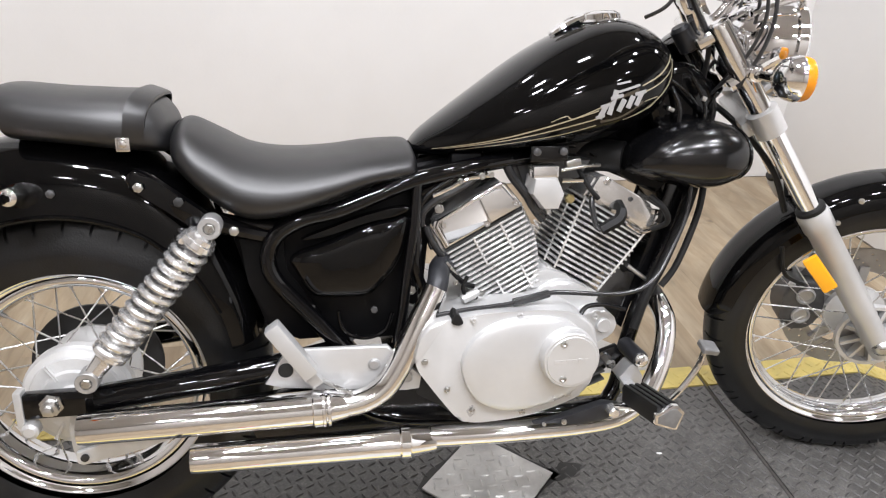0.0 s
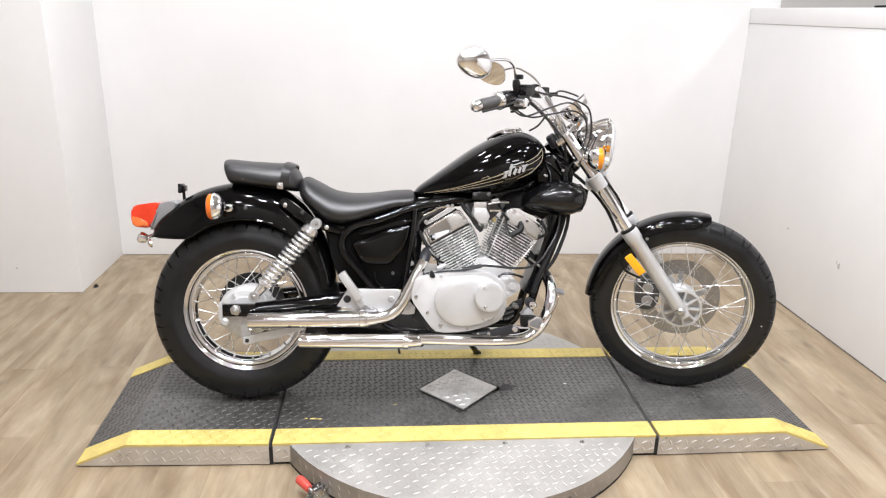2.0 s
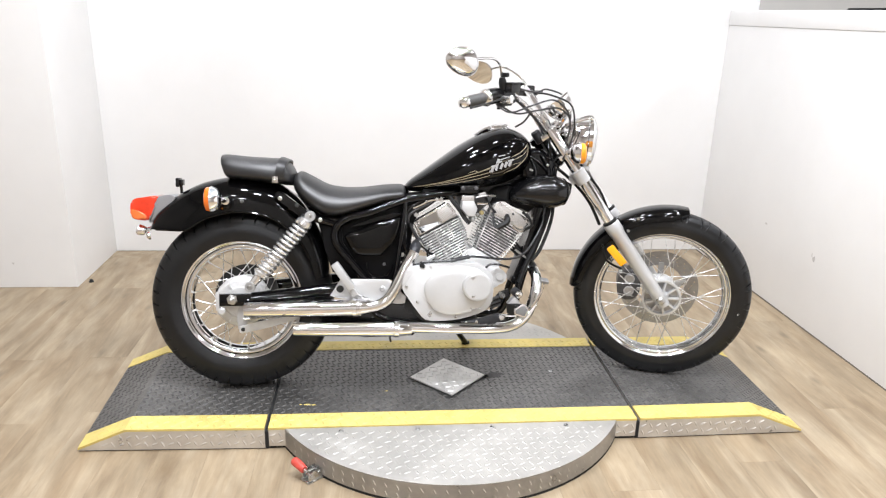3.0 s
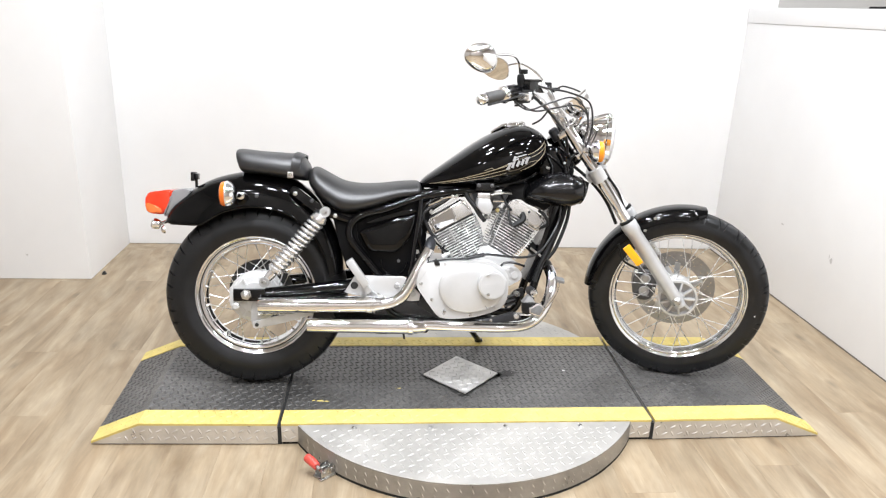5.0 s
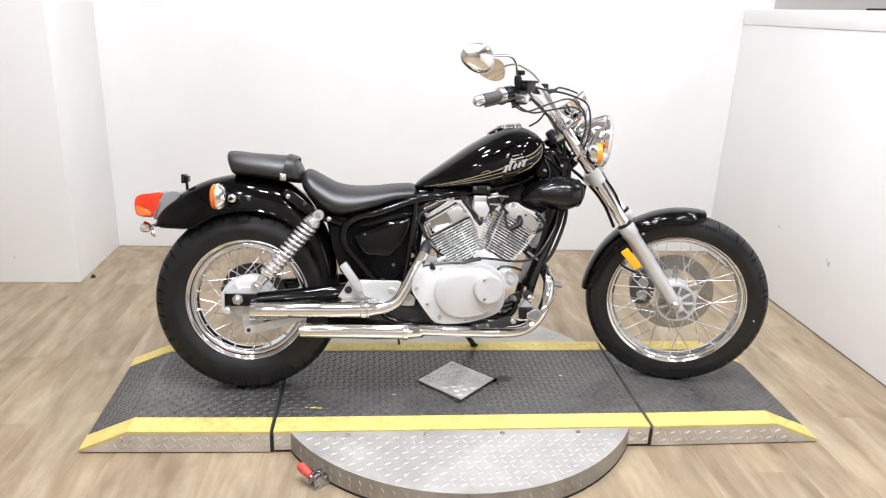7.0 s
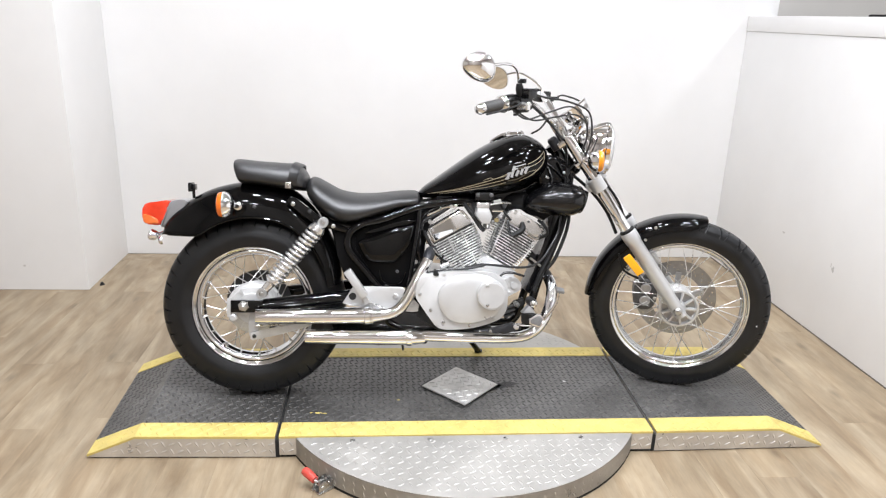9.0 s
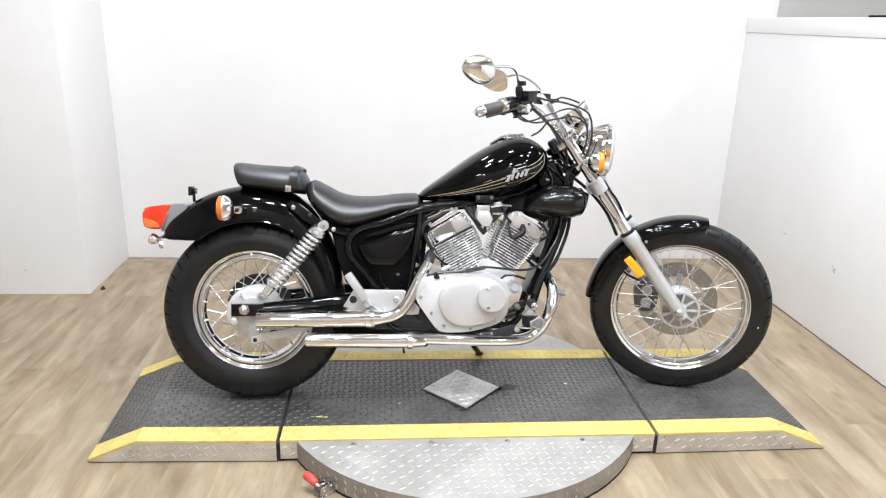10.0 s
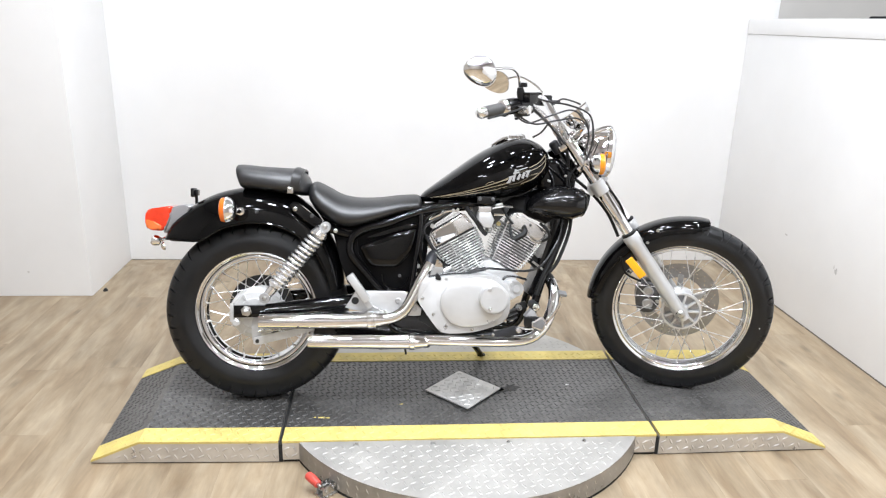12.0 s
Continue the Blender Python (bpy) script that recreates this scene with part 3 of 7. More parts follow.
# round plate
def round_plate():
    thing = tagged(empty("turntable_plate", Matrix.Translation((MID[0], MID[1], 0))), "round steel tread plate of the turntable under the deck", "turntable")
    for sign, edge in ((-1, FRONT - 0.0015), (1, REAR + 0.0015)):
        half = math.sqrt(DISC_R ** 2 - (edge - MID[1]) ** 2)
        n = 40
        rim = []
        a0 = math.atan2(edge - MID[1], half)
        for k in range(n + 1):
            a = a0 + (math.pi - 2 * a0) * k / n if sign > 0 else a0 - (math.pi + 2 * a0) * k / n
            rim.append((math.cos(a) * DISC_R, math.sin(a) * DISC_R))
        bm = bmesh.new()
        for lo, hi in ((0.008, TOP - 0.001),):
            a = [bm.verts.new((x, y, lo)) for x, y in rim]
            b = [bm.verts.new((x, y, hi)) for x, y in rim]
            f0, f1 = bm.faces.new(a), bm.faces.new(b)
            for k in range(len(a)):
                j = (k + 1) % len(a)
                bm.faces.new((a[k], a[j], b[j], b[k]))
            bmesh.ops.bevel(bm, geom=list(f1.edges), offset=0.002, segments=2, affect="EDGES")
        body = part("plate_segment", bm, M_TREAD, thing, "bright tread plate segment")
        bm = bmesh.new()
        lo_y = -DISC_R if sign < 0 else edge - MID[1]

        def inside(c, sign=sign, edge=edge):
            return math.hypot(c.x, c.y) < DISC_R - 0.018 and ((c.y < edge - MID[1] - 0.014) if sign < 0 else (c.y > edge - MID[1] + 0.014))

        lozenges(bm, (-0.62, lo_y, TOP - 0.001), (1, 0, 0), (0, 1, 0), 48, 13, 0.0262, inside, 0.023, 0.0066, 0.0015)
        tagged(part("tread_relief", bm, M_TREAD, body), kind="stuff")
        bm = bmesh.new()
        outer = [(x * 1.0012, y * 1.0012) for x, y in rim]
        low = [bm.verts.new((x, y, 0.010)) for x, y in outer]
        high = [bm.verts.new((x, y, TOP - 0.004)) for x, y in outer]
        for k in range(len(outer) - 1):
            bm.faces.new((low[k], low[k + 1], high[k + 1], high[k]))
        bmesh.ops.solidify(bm, geom=list(bm.faces), thickness=0.0006)
        band = part("edge_band", bm, M_TREAD_SIDE, thing, "polished tread plate edge")
        bm = bmesh.new()
        for k in range(110):
            a = math.pi * 2 * k / 110
            c = Vector((math.cos(a) * (DISC_R + 0.0010), math.sin(a) * (DISC_R + 0.0010), 0))
            if not inside(Vector((c.x * 0.96, c.y * 0.96, 0))):
                continue
            for z in (0.024, 0.05):
                tg = Vector((-math.sin(a), math.cos(a), 0))
                lozenges(bm, (c.x - tg.x * 0.012, c.y - tg.y * 0.012, z - 0.012), tg, (0, 0, 1), 1, 1, 0.024, None, 0.018, 0.0045, 0.0010)
        tagged(part("tread_relief", bm, M_TREAD_SIDE, band), kind="stuff")
        # near-black skirt stands for the shaded gap under the plate's edge
        bm = bmesh.new()
        skirt = [(x * 1.0005, y * 1.0005) for x, y in rim]
        a = [bm.verts.new((x, y, 0.0005)) for x, y in skirt]
        b = [bm.verts.new((x, y, 0.009)) for x, y in skirt]
        bm.faces.new(a), bm.faces.new(b)
        for k in range(len(a)):
            j = (k + 1) % len(a)
            bm.faces.new((a[k], a[j], b[j], b[k]))
        part("rubber_seal", bm, M_GAP, thing, "near-black strip standing for the shade along the floor")
        for k in range(4):
            x = -0.36 + 0.24 * k
            if sign < 0:
                bm = bmesh.new()
                lathe(bm, [(0.008, 0), (0.008, 0.002), (0.004, 0.0035)], (x, edge - MID[1] - 0.022, TOP - 0.001), (0, 0, 1), 12)
                part("screw", bm, M_STEEL, thing)
    return thing


round_plate()

# dark oily dirt round the square plate
rnd = random.Random(11)
for cx, cy, w, h in ((-0.036, -0.163, 0.150, 0.148), (0.128, -0.152, 0.042, 0.03)):
    bm = bmesh.new()
    ring = []
    for k in range(40):
        a = 2 * math.pi * k / 40
        q = (1 / (abs(math.cos(a)) + abs(math.sin(a)))) * (1 + 0.05 * math.sin(3 * a) + 0.04 * math.sin(7 * a + 1)) if w > 0.1 else 0.8 + 0.2 * math.sin(2 * a + 0.5) + 0.1 * math.sin(5 * a)
        ring.append(bm.verts.new((cx + math.cos(a) * w * q, cy + math.sin(a) * h * q, TOP + 0.0015)))
    bm.faces.new(ring)
    part("oil_stain", bm, M_STAIN, deck_top, "dark oily stain on the deck")

# square plate set cornerwise on the mat
bm = bmesh.new()
slab(bm, [(-0.096, 0), (0.096, 0), (0.096, 0.0045), (-0.096, 0.0045)], -0.096, 0.096, 0.001)
lozenges(bm, (-0.186, 0.103, 0.0045), (0.276, -0.961, 0), (0.961, 0.276, 0), 14, 14, 0.0215,
         lambda c: max(abs(c.x), abs(c.y)) < 0.084, 0.022, 0.0064, 0.0022)
plate = finish("tread_plate", bm, M_PLATE, None, "", 35, pose(-0.036, -0.163, TOP + 0.0045, 0, 0, 46))
tagged(plate, "square bright tread plate set cornerwise on the deck", "plate")


# toggle clamp with red grips beside the round plate
def toggle_clamp():
    thing = tagged(empty("toggle_clamp", pose(-0.475, -0.617, 0.0, 0, 0, 41)), "steel toggle clamp with a red grip beside the turntable", "clamp")
    bm = bmesh.new()
    box(bm, (0.0, 0, 0.003), (0.080, 0.040, 0.005), bevel=0.001)
    bracket = part("bracket", bm, M_STEEL, thing, "plain steel base plate")
    for y in (-0.015, 0.015):
        bm = bmesh.new()
        slab(bm, [(-0.036, 0.005), (0.034, 0.005), (0.034, 0.022), (0.022, 0.034), (-0.022, 0.036), (-0.036, 0.026)], y - 0.002, y + 0.002, 0.0008)
        part("cheek", bm, M_STEEL, bracket)
    for x, z in ((-0.026, 0.022), (0.0, 0.028), (0.024, 0.016)):
        bm = bmesh.new()
        lathe(bm, [(0.0045, -0.020), (0.0045, 0.020), (0.003, 0.0215), (0.001, 0.0215)], (x, 0, z), (0, -1, 0), 10)
        part("pin", bm, M_STEEL, bracket)
    bm = bmesh.new()
    box(bm, (0.004, 0, 0.030), (0.060, 0.010, 0.010), bevel=0.002)
    part("hold_bar", bm, M_STEEL, thing)
    bm = bmesh.new()
    tube(bm, [(-0.036, -0.004, 0.038), (-0.037, 0.012, 0.042)], 0.0055, 8)
    lever = part("lever", bm, M_STEEL, thing)
    bm = bmesh.new()
    tube(bm, [(-0.037, 0.004, 0.041), (-0.038, 0.028, 0.046), (-0.039, 0.050, 0.049), (-0.039, 0.054, 0.0495)], [0.0115, 0.0135, 0.0125, 0.006], 14)
    part("grip", bm, M_RED_GRIP, lever, "red vinyl grip")
    return thing


toggle_clamp()


# ---- the motorcycle: x forward from the rear axle, y to its left, z up from the deck ----
GROUND = TOP + 0.004
bike = empty("motorcycle", Matrix.Translation((-0.750, -0.175, GROUND)) @ pose(0, 0, 0, 0, 0, 0.3) @ pose(0, 0, 0, -12.0))
tagged(bike, "black cruiser motorcycle with chrome exhausts leaning on its side stand", "motorcycle")
RA, FA = (0.006, 0.0, 0.3015), (1.49, 0.0, 0.3075)
RAKE = radians(35)
AXIS = Vector((-math.sin(RAKE), 0, math.cos(RAKE)))
HEAD = Vector((1.04, 0, 0.84))
STEER = Matrix.Translation(HEAD) @ Matrix.Rotation(radians(-20), 4, AXIS) @ Matrix.Translation(-HEAD)

BARS = Matrix.Translation(HEAD) @ Matrix.Rotation(radians(-24), 4, AXIS) @ Matrix.Translation(-HEAD)


def front(name, bm, material, parent, label="", angle=35):
    """A part that turns with the fork."""
    bm.transform(STEER)
    return part(name, bm, material, parent, label, angle)


def bars(name, bm, material, parent, label="", angle=35):
    """A part on the handlebar or lamp bracket; the bar sits a little askew in its clamps."""
    for v in bm.verts:
        v.co += Vector((0.138, 0, 0.095 if v.co.y < 0 else -0.09)) * abs(v.co.y)
    bm.transform(BARS)
    return part(name, bm, material, parent, label, angle)


# wheels
def tyre(centre, r_out, width, r_in, pitches, zone, deep, slant, zigzag=False):
    """A tyre with slots cut across both shoulders, between two angles from the crown; slant in pitches."""
    bm = bmesh.new()
    h, n, c = r_out - r_in, 30, Vector(centre)
    pitch = 2 * math.pi / pitches
    prof = []
    for k in range(n + 1):
        a = math.pi * (k / n) - math.pi / 2
        y = math.sin(a)
        yy = math.copysign(abs(y) ** 0.85, y) * width / 2
        rr = r_in + h * max(math.cos(a), 0.0) ** 0.62
        if k in (0, n):
            yy *= 0.86
        if k in (2, n - 2):
            yy *= 1.03  # a raised line moulded round the sidewall
        if k in (5, n - 5):
            yy *= 0.985  # shallow groove below the shoulder
        proud = 0.0022 * min(max((abs(a) - 0.25) / 0.3, 0.0), 1.0) if abs(a) < zone[1] + 0.02 else 0.0
        prof.append((a, rr + proud * math.cos(a), yy + proud * math.sin(a)))
    rings = []
    for i in range(pitches):
        lean = (1 if i % 2 else -1) if zigzag else 1
        after = -lean if zigzag else 1
        for u, cut in ((-0.058, False), (-0.046, True), (0.046, True), (0.058, False), (0.2, False), (0.36, False), (0.5, False), (0.64, False), (0.8, False)):
            tilt = lean if u < 0.1 else lean + (after - lean) * (u - 0.058) / 0.884
            ring = []
            for a, rr, yy in prof:
                b = abs(a)
                across = min(max((a / zone[0] + 1) / 2, 0.0), 1.0) * 0.5
                th = (i + u + across + tilt * slant * min(b / zone[1], 1.0)) * pitch
                if cut and zone[0] < b < zone[1]:
                    rr, yy = rr - deep * math.cos(a), yy - deep * math.sin(a)
                ring.append(c + Vector((math.cos(th) * rr, yy, math.sin(th) * rr)))
            rings.append(ring)
    rings_mesh(bm, rings, closed=False, loop=True, caps=False)
    return bm


def rim(centre, r, width, drop, grow=1.0):
    bm = bmesh.new()
    w = width / 2
    side = []
    for q0, y0, wide, rise in ((r - 0.0005, w - 0.001, 0.0125 * grow, 0.0042), (r - 0.0145 * grow, w - 0.0045, 0.0105 * grow, 0.0034)):
        for k in range(8):
            f = k / 7
            side.append((q0 - wide * f, y0 + rise * math.sin(math.pi * f) ** 0.8 - 0.0025 * f))
    side += [(r - 0.0262 * grow, w - 0.0160), (r - 0.0262 * grow, w * 0.5), (r - 0.0262 * grow - 0.005, w * 0.25)]
    top = [(r, w - 0.002), (r, w - 0.006), (r - 0.006, w - 0.009), (r - drop * 0.6, w * 0.4)]
    prof = [(q, -y) for q, y in top] + [(r - drop * 0.7, 0.0)] + top[::-1] + side + [(r - 0.0262 * grow - 0.006, 0.0)] + [(q, -y) for q, y in side[::-1]]
    c = Vector(centre)
    seg = 96
    rings = [[c + Vector((math.cos(2 * math.pi * i / seg) * q, y, math.sin(2 * math.pi * i / seg) * q)) for q, y in prof] for i in range(seg)]
    rings_mesh(bm, rings, loop=True, caps=False)
    return bm


def spokes(centre, count, r_hub, y_hub, r_rim, y_rim, twist, wheel, add, start=0.0):
    c = Vector(centre)
    for k in range(count):
        side = -1 if k % 2 else 1
        cross = 1 if (k // 2) % 2 else -1
        a = 2 * math.pi * k / count + start
        b = a + cross * twist
        p = c + Vector((math.cos(b) * r_hub, side * y_hub, math.sin(b) * r_hub))
        q = c + Vector((math.cos(a) * r_rim, side * y_rim, math.sin(a) * r_rim))
        bm = bmesh.new()
        near = p + (q - p) * 0.93
        tube(bm, [p, near], 0.0015, 6, smooth=False)
        tube(bm, [near, q], 0.0031, 6, smooth=False)
        add("spoke", bm, M_SPOKE, wheel)


# rear wheel
rear_wheel = part("rear_wheel", rim(RA, 0.2150, 0.084, 0.019, 1.62), M_RIM, bike, "chrome spoked rear rim")
part("tyre", tyre(RA, 0.3055, 0.135, 0.202, 42, (radians(13), radians(57)), 0.006, 0.3), M_TYRE, rear_wheel, "black tyre with cut shoulder tread")
bm = bmesh.new()
lathe(bm, [(0.012, -0.100), (0.028, -0.100), (0.030, -0.092), (0.050, -0.091), (0.053, -0.0855), (0.070, -0.083), (0.0725, -0.078), (0.082, -0.074), (0.0835, -0.069), (0.086, -0.066), (0.086, -0.05), (0.08, -0.045), (0.05, -0.03),
           (0.04, 0.0), (0.05, 0.035), (0.075, 0.045), (0.075, 0.06), (0.03, 0.068)], RA, (0, 1, 0), 48)
hub = part("hub", bm, M_DRUM, rear_wheel, "silver drum brake hub")
for k in range(12):
    bm = bmesh.new()
    a = k * math.pi / 6
    box(bm, (RA[0] + math.cos(a) * 0.058, -0.0895, RA[2] + math.sin(a) * 0.058), (0.03, 0.004, 0.004), Matrix.Rotation(-a, 3, "Y"), 0.001)
    if k % 2 == 0:
        part("drum_rib", bm, M_DRUM, rear_wheel)
    else:
        bm.free()
bm = bmesh.new()
lathe(bm, [(0.105, 0.05), (0.11, 0.052), (0.11, 0.058), (0.075, 0.06), (0.07, 0.05)], RA, (0, 1, 0), 60)
part("sprocket", bm, M_CORE, rear_wheel, "dark rear sprocket")
spokes(RA, 36, 0.075, 0.046, 0.171, 0.012, 0.62, rear_wheel, part, 0.05)
bm = bmesh.new()
lathe(bm, [(0.003, 0), (0.0042, 0.001), (0.003, 0.002)], (0.067, -0.0650, 0.5365), (0, -1, 0.3), 10)
part("paint_dot", bm, M_DOT, rear_wheel, "pale yellow paint dot on the tyre")

# front wheel
front_wheel = front("front_wheel", rim(FA, 0.2450, 0.058, 0.015, 1.1), M_RIM, bike, "chrome spoked front rim")
front("tyre", tyre(FA, 0.311, 0.088, 0.236, 52, (radians(10), radians(55)), 0.005, 0.24, True), M_TYRE, front_wheel, "black tyre with block tread")
bm = bmesh.new()
lathe(bm, [(0.012, -0.062), (0.02, -0.062), (0.024, -0.048), (0.026, -0.034), (0.057, -0.032), (0.061, -0.05), (0.068, -0.05), (0.068, -0.038), (0.05, -0.034), (0.034, -0.02), (0.03, 0.02),
           (0.05, 0.036), (0.06, 0.04), (0.06, 0.05), (0.02, 0.055)], FA, (0, 1, 0), 48)
front("hub", bm, M_SILVER, front_wheel, "silver front hub with radial ribs")
# darker insert puts the recess shade behind the ribs
bm = bmesh.new()
lathe(bm, [(0.026, 0.0), (0.0265, 0.0025), (0.056, 0.0045), (0.0565, 0.0)], (FA[0], -0.0322, FA[2]), (0, -1, 0), 40)
front("hub_pocket", bm, M_DISC, front_wheel, "darker disc standing for shade between the hub ribs")
for k in range(9):
    a = k * 2 * math.pi / 9
    bm = bmesh.new()
    box(bm, (FA[0] + math.cos(a) * 0.041, -0.043, FA[2] + math.sin(a) * 0.041), (0.037, 0.016, 0.007), Matrix.Rotation(-a, 3, "Y"), 0.0015)
    front("hub_rib", bm, M_SILVER, front_wheel)
bm = bmesh.new()
lathe(bm, [(0.003, -0.001), (0.003, 0.0006), (0.002, 0.0012), (0.0005, 0.0012)], (1.7545, -0.0424, 0.2614), (0.25, -1, -0.05), 12)
front("paint_dot", bm, M_CAP, front_wheel, "white paint dot on the tyre")
spokes(FA, 36, 0.058, 0.04, 0.223, 0.008, 0.72, front_wheel, front, 0.02)


def brake_disc():
    """A drilled disc: a ring mesh in which the holes are left open."""
    bm = bmesh.new()
    c = Vector(FA)
    na, radii = 120, [0.090, 0.098, 0.105, 0.109, 0.115, 0.119, 0.126, 0.130, 0.136, 0.141]
    for y in (0.058, 0.062):
        grid = [[bm.verts.new(c + Vector((math.cos(2 * math.pi * i / na) * q, y, math.sin(2 * math.pi * i / na) * q))) for q in radii] for i in range(na)]
        for i in range(na):
            for j in range(len(radii) - 1):
                if (j, i % 6) in {(2, 0), (4, 2), (6, 4)}:
                    continue
                a, b = grid[i], grid[(i + 1) % na]
                bm.faces.new((a[j], a[j + 1], b[j + 1], b[j]))
    return bm


disc = front("brake_disc", brake_disc(), M_DISC, front_wheel, "drilled steel brake disc")
for k in range(5):
    a = 2 * math.pi * k / 5 + 0.3
    bm = bmesh.new()
    box(bm, (FA[0] + math.cos(a) * 0.075, 0.056, FA[2] + math.sin(a) * 0.075), (0.05, 0.006, 0.02), Matrix.Rotation(-a, 3, "Y"), 0.002)
    front("disc_carrier_arm", bm, M_ALU, front_wheel)

# fork
LEG = Vector((-0.5745, 0, 0.8185))


def on_leg(s, y, out=0.0):
    """A point s metres up a fork leg from the front axle; out: forward of the leg."""
    base = Vector((FA[0] - 0.010, y, FA[2] + 0.012))
    return base + LEG * s + Vector((LEG.z, 0, -LEG.x)) * out


for y in (-0.089, 0.089):
    bm = bmesh.new()
    lathe(bm, [(0.014, -0.03), (0.020, -0.028), (0.0225, -0.01), (0.0225, 0.06), (0.0245, 0.1), (0.0245, 0.285), (0.0275, 0.29), (0.028, 0.322), (0.026, 0.328), (0.019, 0.33)], on_leg(0, y), LEG, 28)
    leg = front("fork_leg", bm, M_FORK, bike, "silver painted fork slider")
    bm = bmesh.new()
    lathe(bm, [(0.0185, 0.33), (0.0185, 0.708), (0.016, 0.715), (0.006, 0.716)], on_leg(0, y), LEG, 24)
    front("stanchion", bm, M_CHROME, leg, "chrome upper fork tube")
    bm = bmesh.new()
    lathe(bm, [(0.0190, 0.328), (0.0255, 0.329), (0.0255, 0.336), (0.0190, 0.339)], on_leg(0, y), LEG, 24)
    front("dust_seal", bm, M_RUBBER, leg)
    bm = bmesh.new()
    lathe(bm, [(0.0195, 0.497), (0.0255, 0.499), (0.0265, 0.545), (0.022, 0.548)], on_leg(0, y), LEG, 24)
    front("lower_clamp", bm, M_SILVER, leg)
    bm = bmesh.new()
    lathe(bm, [(0.011, -0.012), (0.016, -0.012), (0.017, 0.0), (0.013, 0.008), (0.006, 0.012)], on_leg(0.0, y * 1.2), (0, -1 if y < 0 else 1, 0), 16)
    front("axle_nut", bm, M_STEEL, leg)
    bm = bmesh.new()
    box(bm, on_leg(0.27, y * 0.85, 0.012), (0.02, 0.012, 0.03), Matrix.Rotation(-RAKE, 3, "Y"), 0.003)
    front("fender_lug", bm, M_FORK, leg)
bm = bmesh.new()
box(bm, on_leg(0.522, 0, -0.015), (0.05, 0.17, 0.03), Matrix.Rotation(-RAKE, 3, "Y"), 0.008)
front("lower_yoke", bm, M_FORK, bike, "silver lower fork yoke")
bm = bmesh.new()
box(bm, on_leg(0.700, 0, -0.02), (0.050, 0.200, 0.024), Matrix.Rotation(-RAKE, 3, "Y"), 0.0115, 3)
front("upper_yoke", bm, M_WORN_CHROME, bike, "polished upper fork yoke")
bm = bmesh.new()
lathe(bm, [(0.028, -0.10), (0.034, -0.095), (0.034, -0.07), (0.027, -0.06), (0.027, 0.005), (0.033, 0.012), (0.033, 0.03), (0.02, 0.034)], HEAD, AXIS, 24)
part("head_tube", bm, M_FRAME, bike, "black steering head")
bm = bmesh.new()
box(bm, (1.3177, -0.132, 0.485), (0.027, 0.010, 0.080), Matrix.Rotation(-RAKE - 0.1, 3, "Y"), 0.004)
front("side_reflector", bm, M_AMBER_REFLECTOR, bike, "amber side reflector on the fork leg")
bm = bmesh.new()
slab(bm, rounded([(1.352, 0.268), (1.392, 0.262), (1.416, 0.285), (1.420, 0.335), (1.402, 0.372), (1.362, 0.378), (1.340, 0.352), (1.338, 0.300)], 4), 0.030, 0.098, 0.008, 3)
caliper = front("brake_caliper", bm, M_CAST, bike, "dark cast brake caliper")
for z, q in ((0.345, 0.019), (0.298, 0.019)):
    bm = bmesh.new()
    lathe(bm, [(q, 0.0), (q, 0.004), (q * 0.82, 0.006), (q * 0.70, 0.001), (0.001, 0.001)], (1.380, 0.030, z), (0, -1, 0), 24)
    front("piston", bm, M_ALU, caliper, "bright brake piston cap")
for x, z in ((1.346, 0.372), (1.350, 0.272), (1.414, 0.310)):
    bm = bmesh.new()
    lathe(bm, [(0.007, 0.0), (0.007, 0.006), (0.004, 0.008), (0.001, 0.008)], (x, 0.031, z), (0, -1, 0), 8)
    front("bolt", bm, M_STEEL, caliper)
bm = bmesh.new()
slab(bm, [(1.392, 0.352), (1.418, 0.335), (1.430, 0.395), (1.408, 0.405)], 0.070, 0.082, 0.003)
front("mount_arm", bm, M_FORK, caliper)
bm = bmesh.new()
tube(bm, [(1.37, 0.085, 0.36), (1.345, 0.08, 0.40), (1.315, 0.07, 0.47), (1.30, 0.05, 0.55), (1.26, 0.03, 0.66), (1.20, 0.02, 0.74), (1.15, 0.03, 0.80)], 0.0045, 8)
front("brake_hose", bm, M_RUBBER, bike)
bm = bmesh.new()
tube(bm, [(1.345, -0.02, 0.40), (1.29, -0.055, 0.44), (1.27, -0.06, 0.50)], 0.004, 8)
front("speedometer_cable", bm, M_RUBBER, bike)
bm = bmesh.new()
tube(bm, [(1.255, -0.07, 0.575), (1.215, -0.075, 0.655), (1.16, -0.05, 0.715), (1.10, -0.03, 0.76)], 0.0055, 8)
front("front_brake_hose", bm, M_RUBBER, bike)


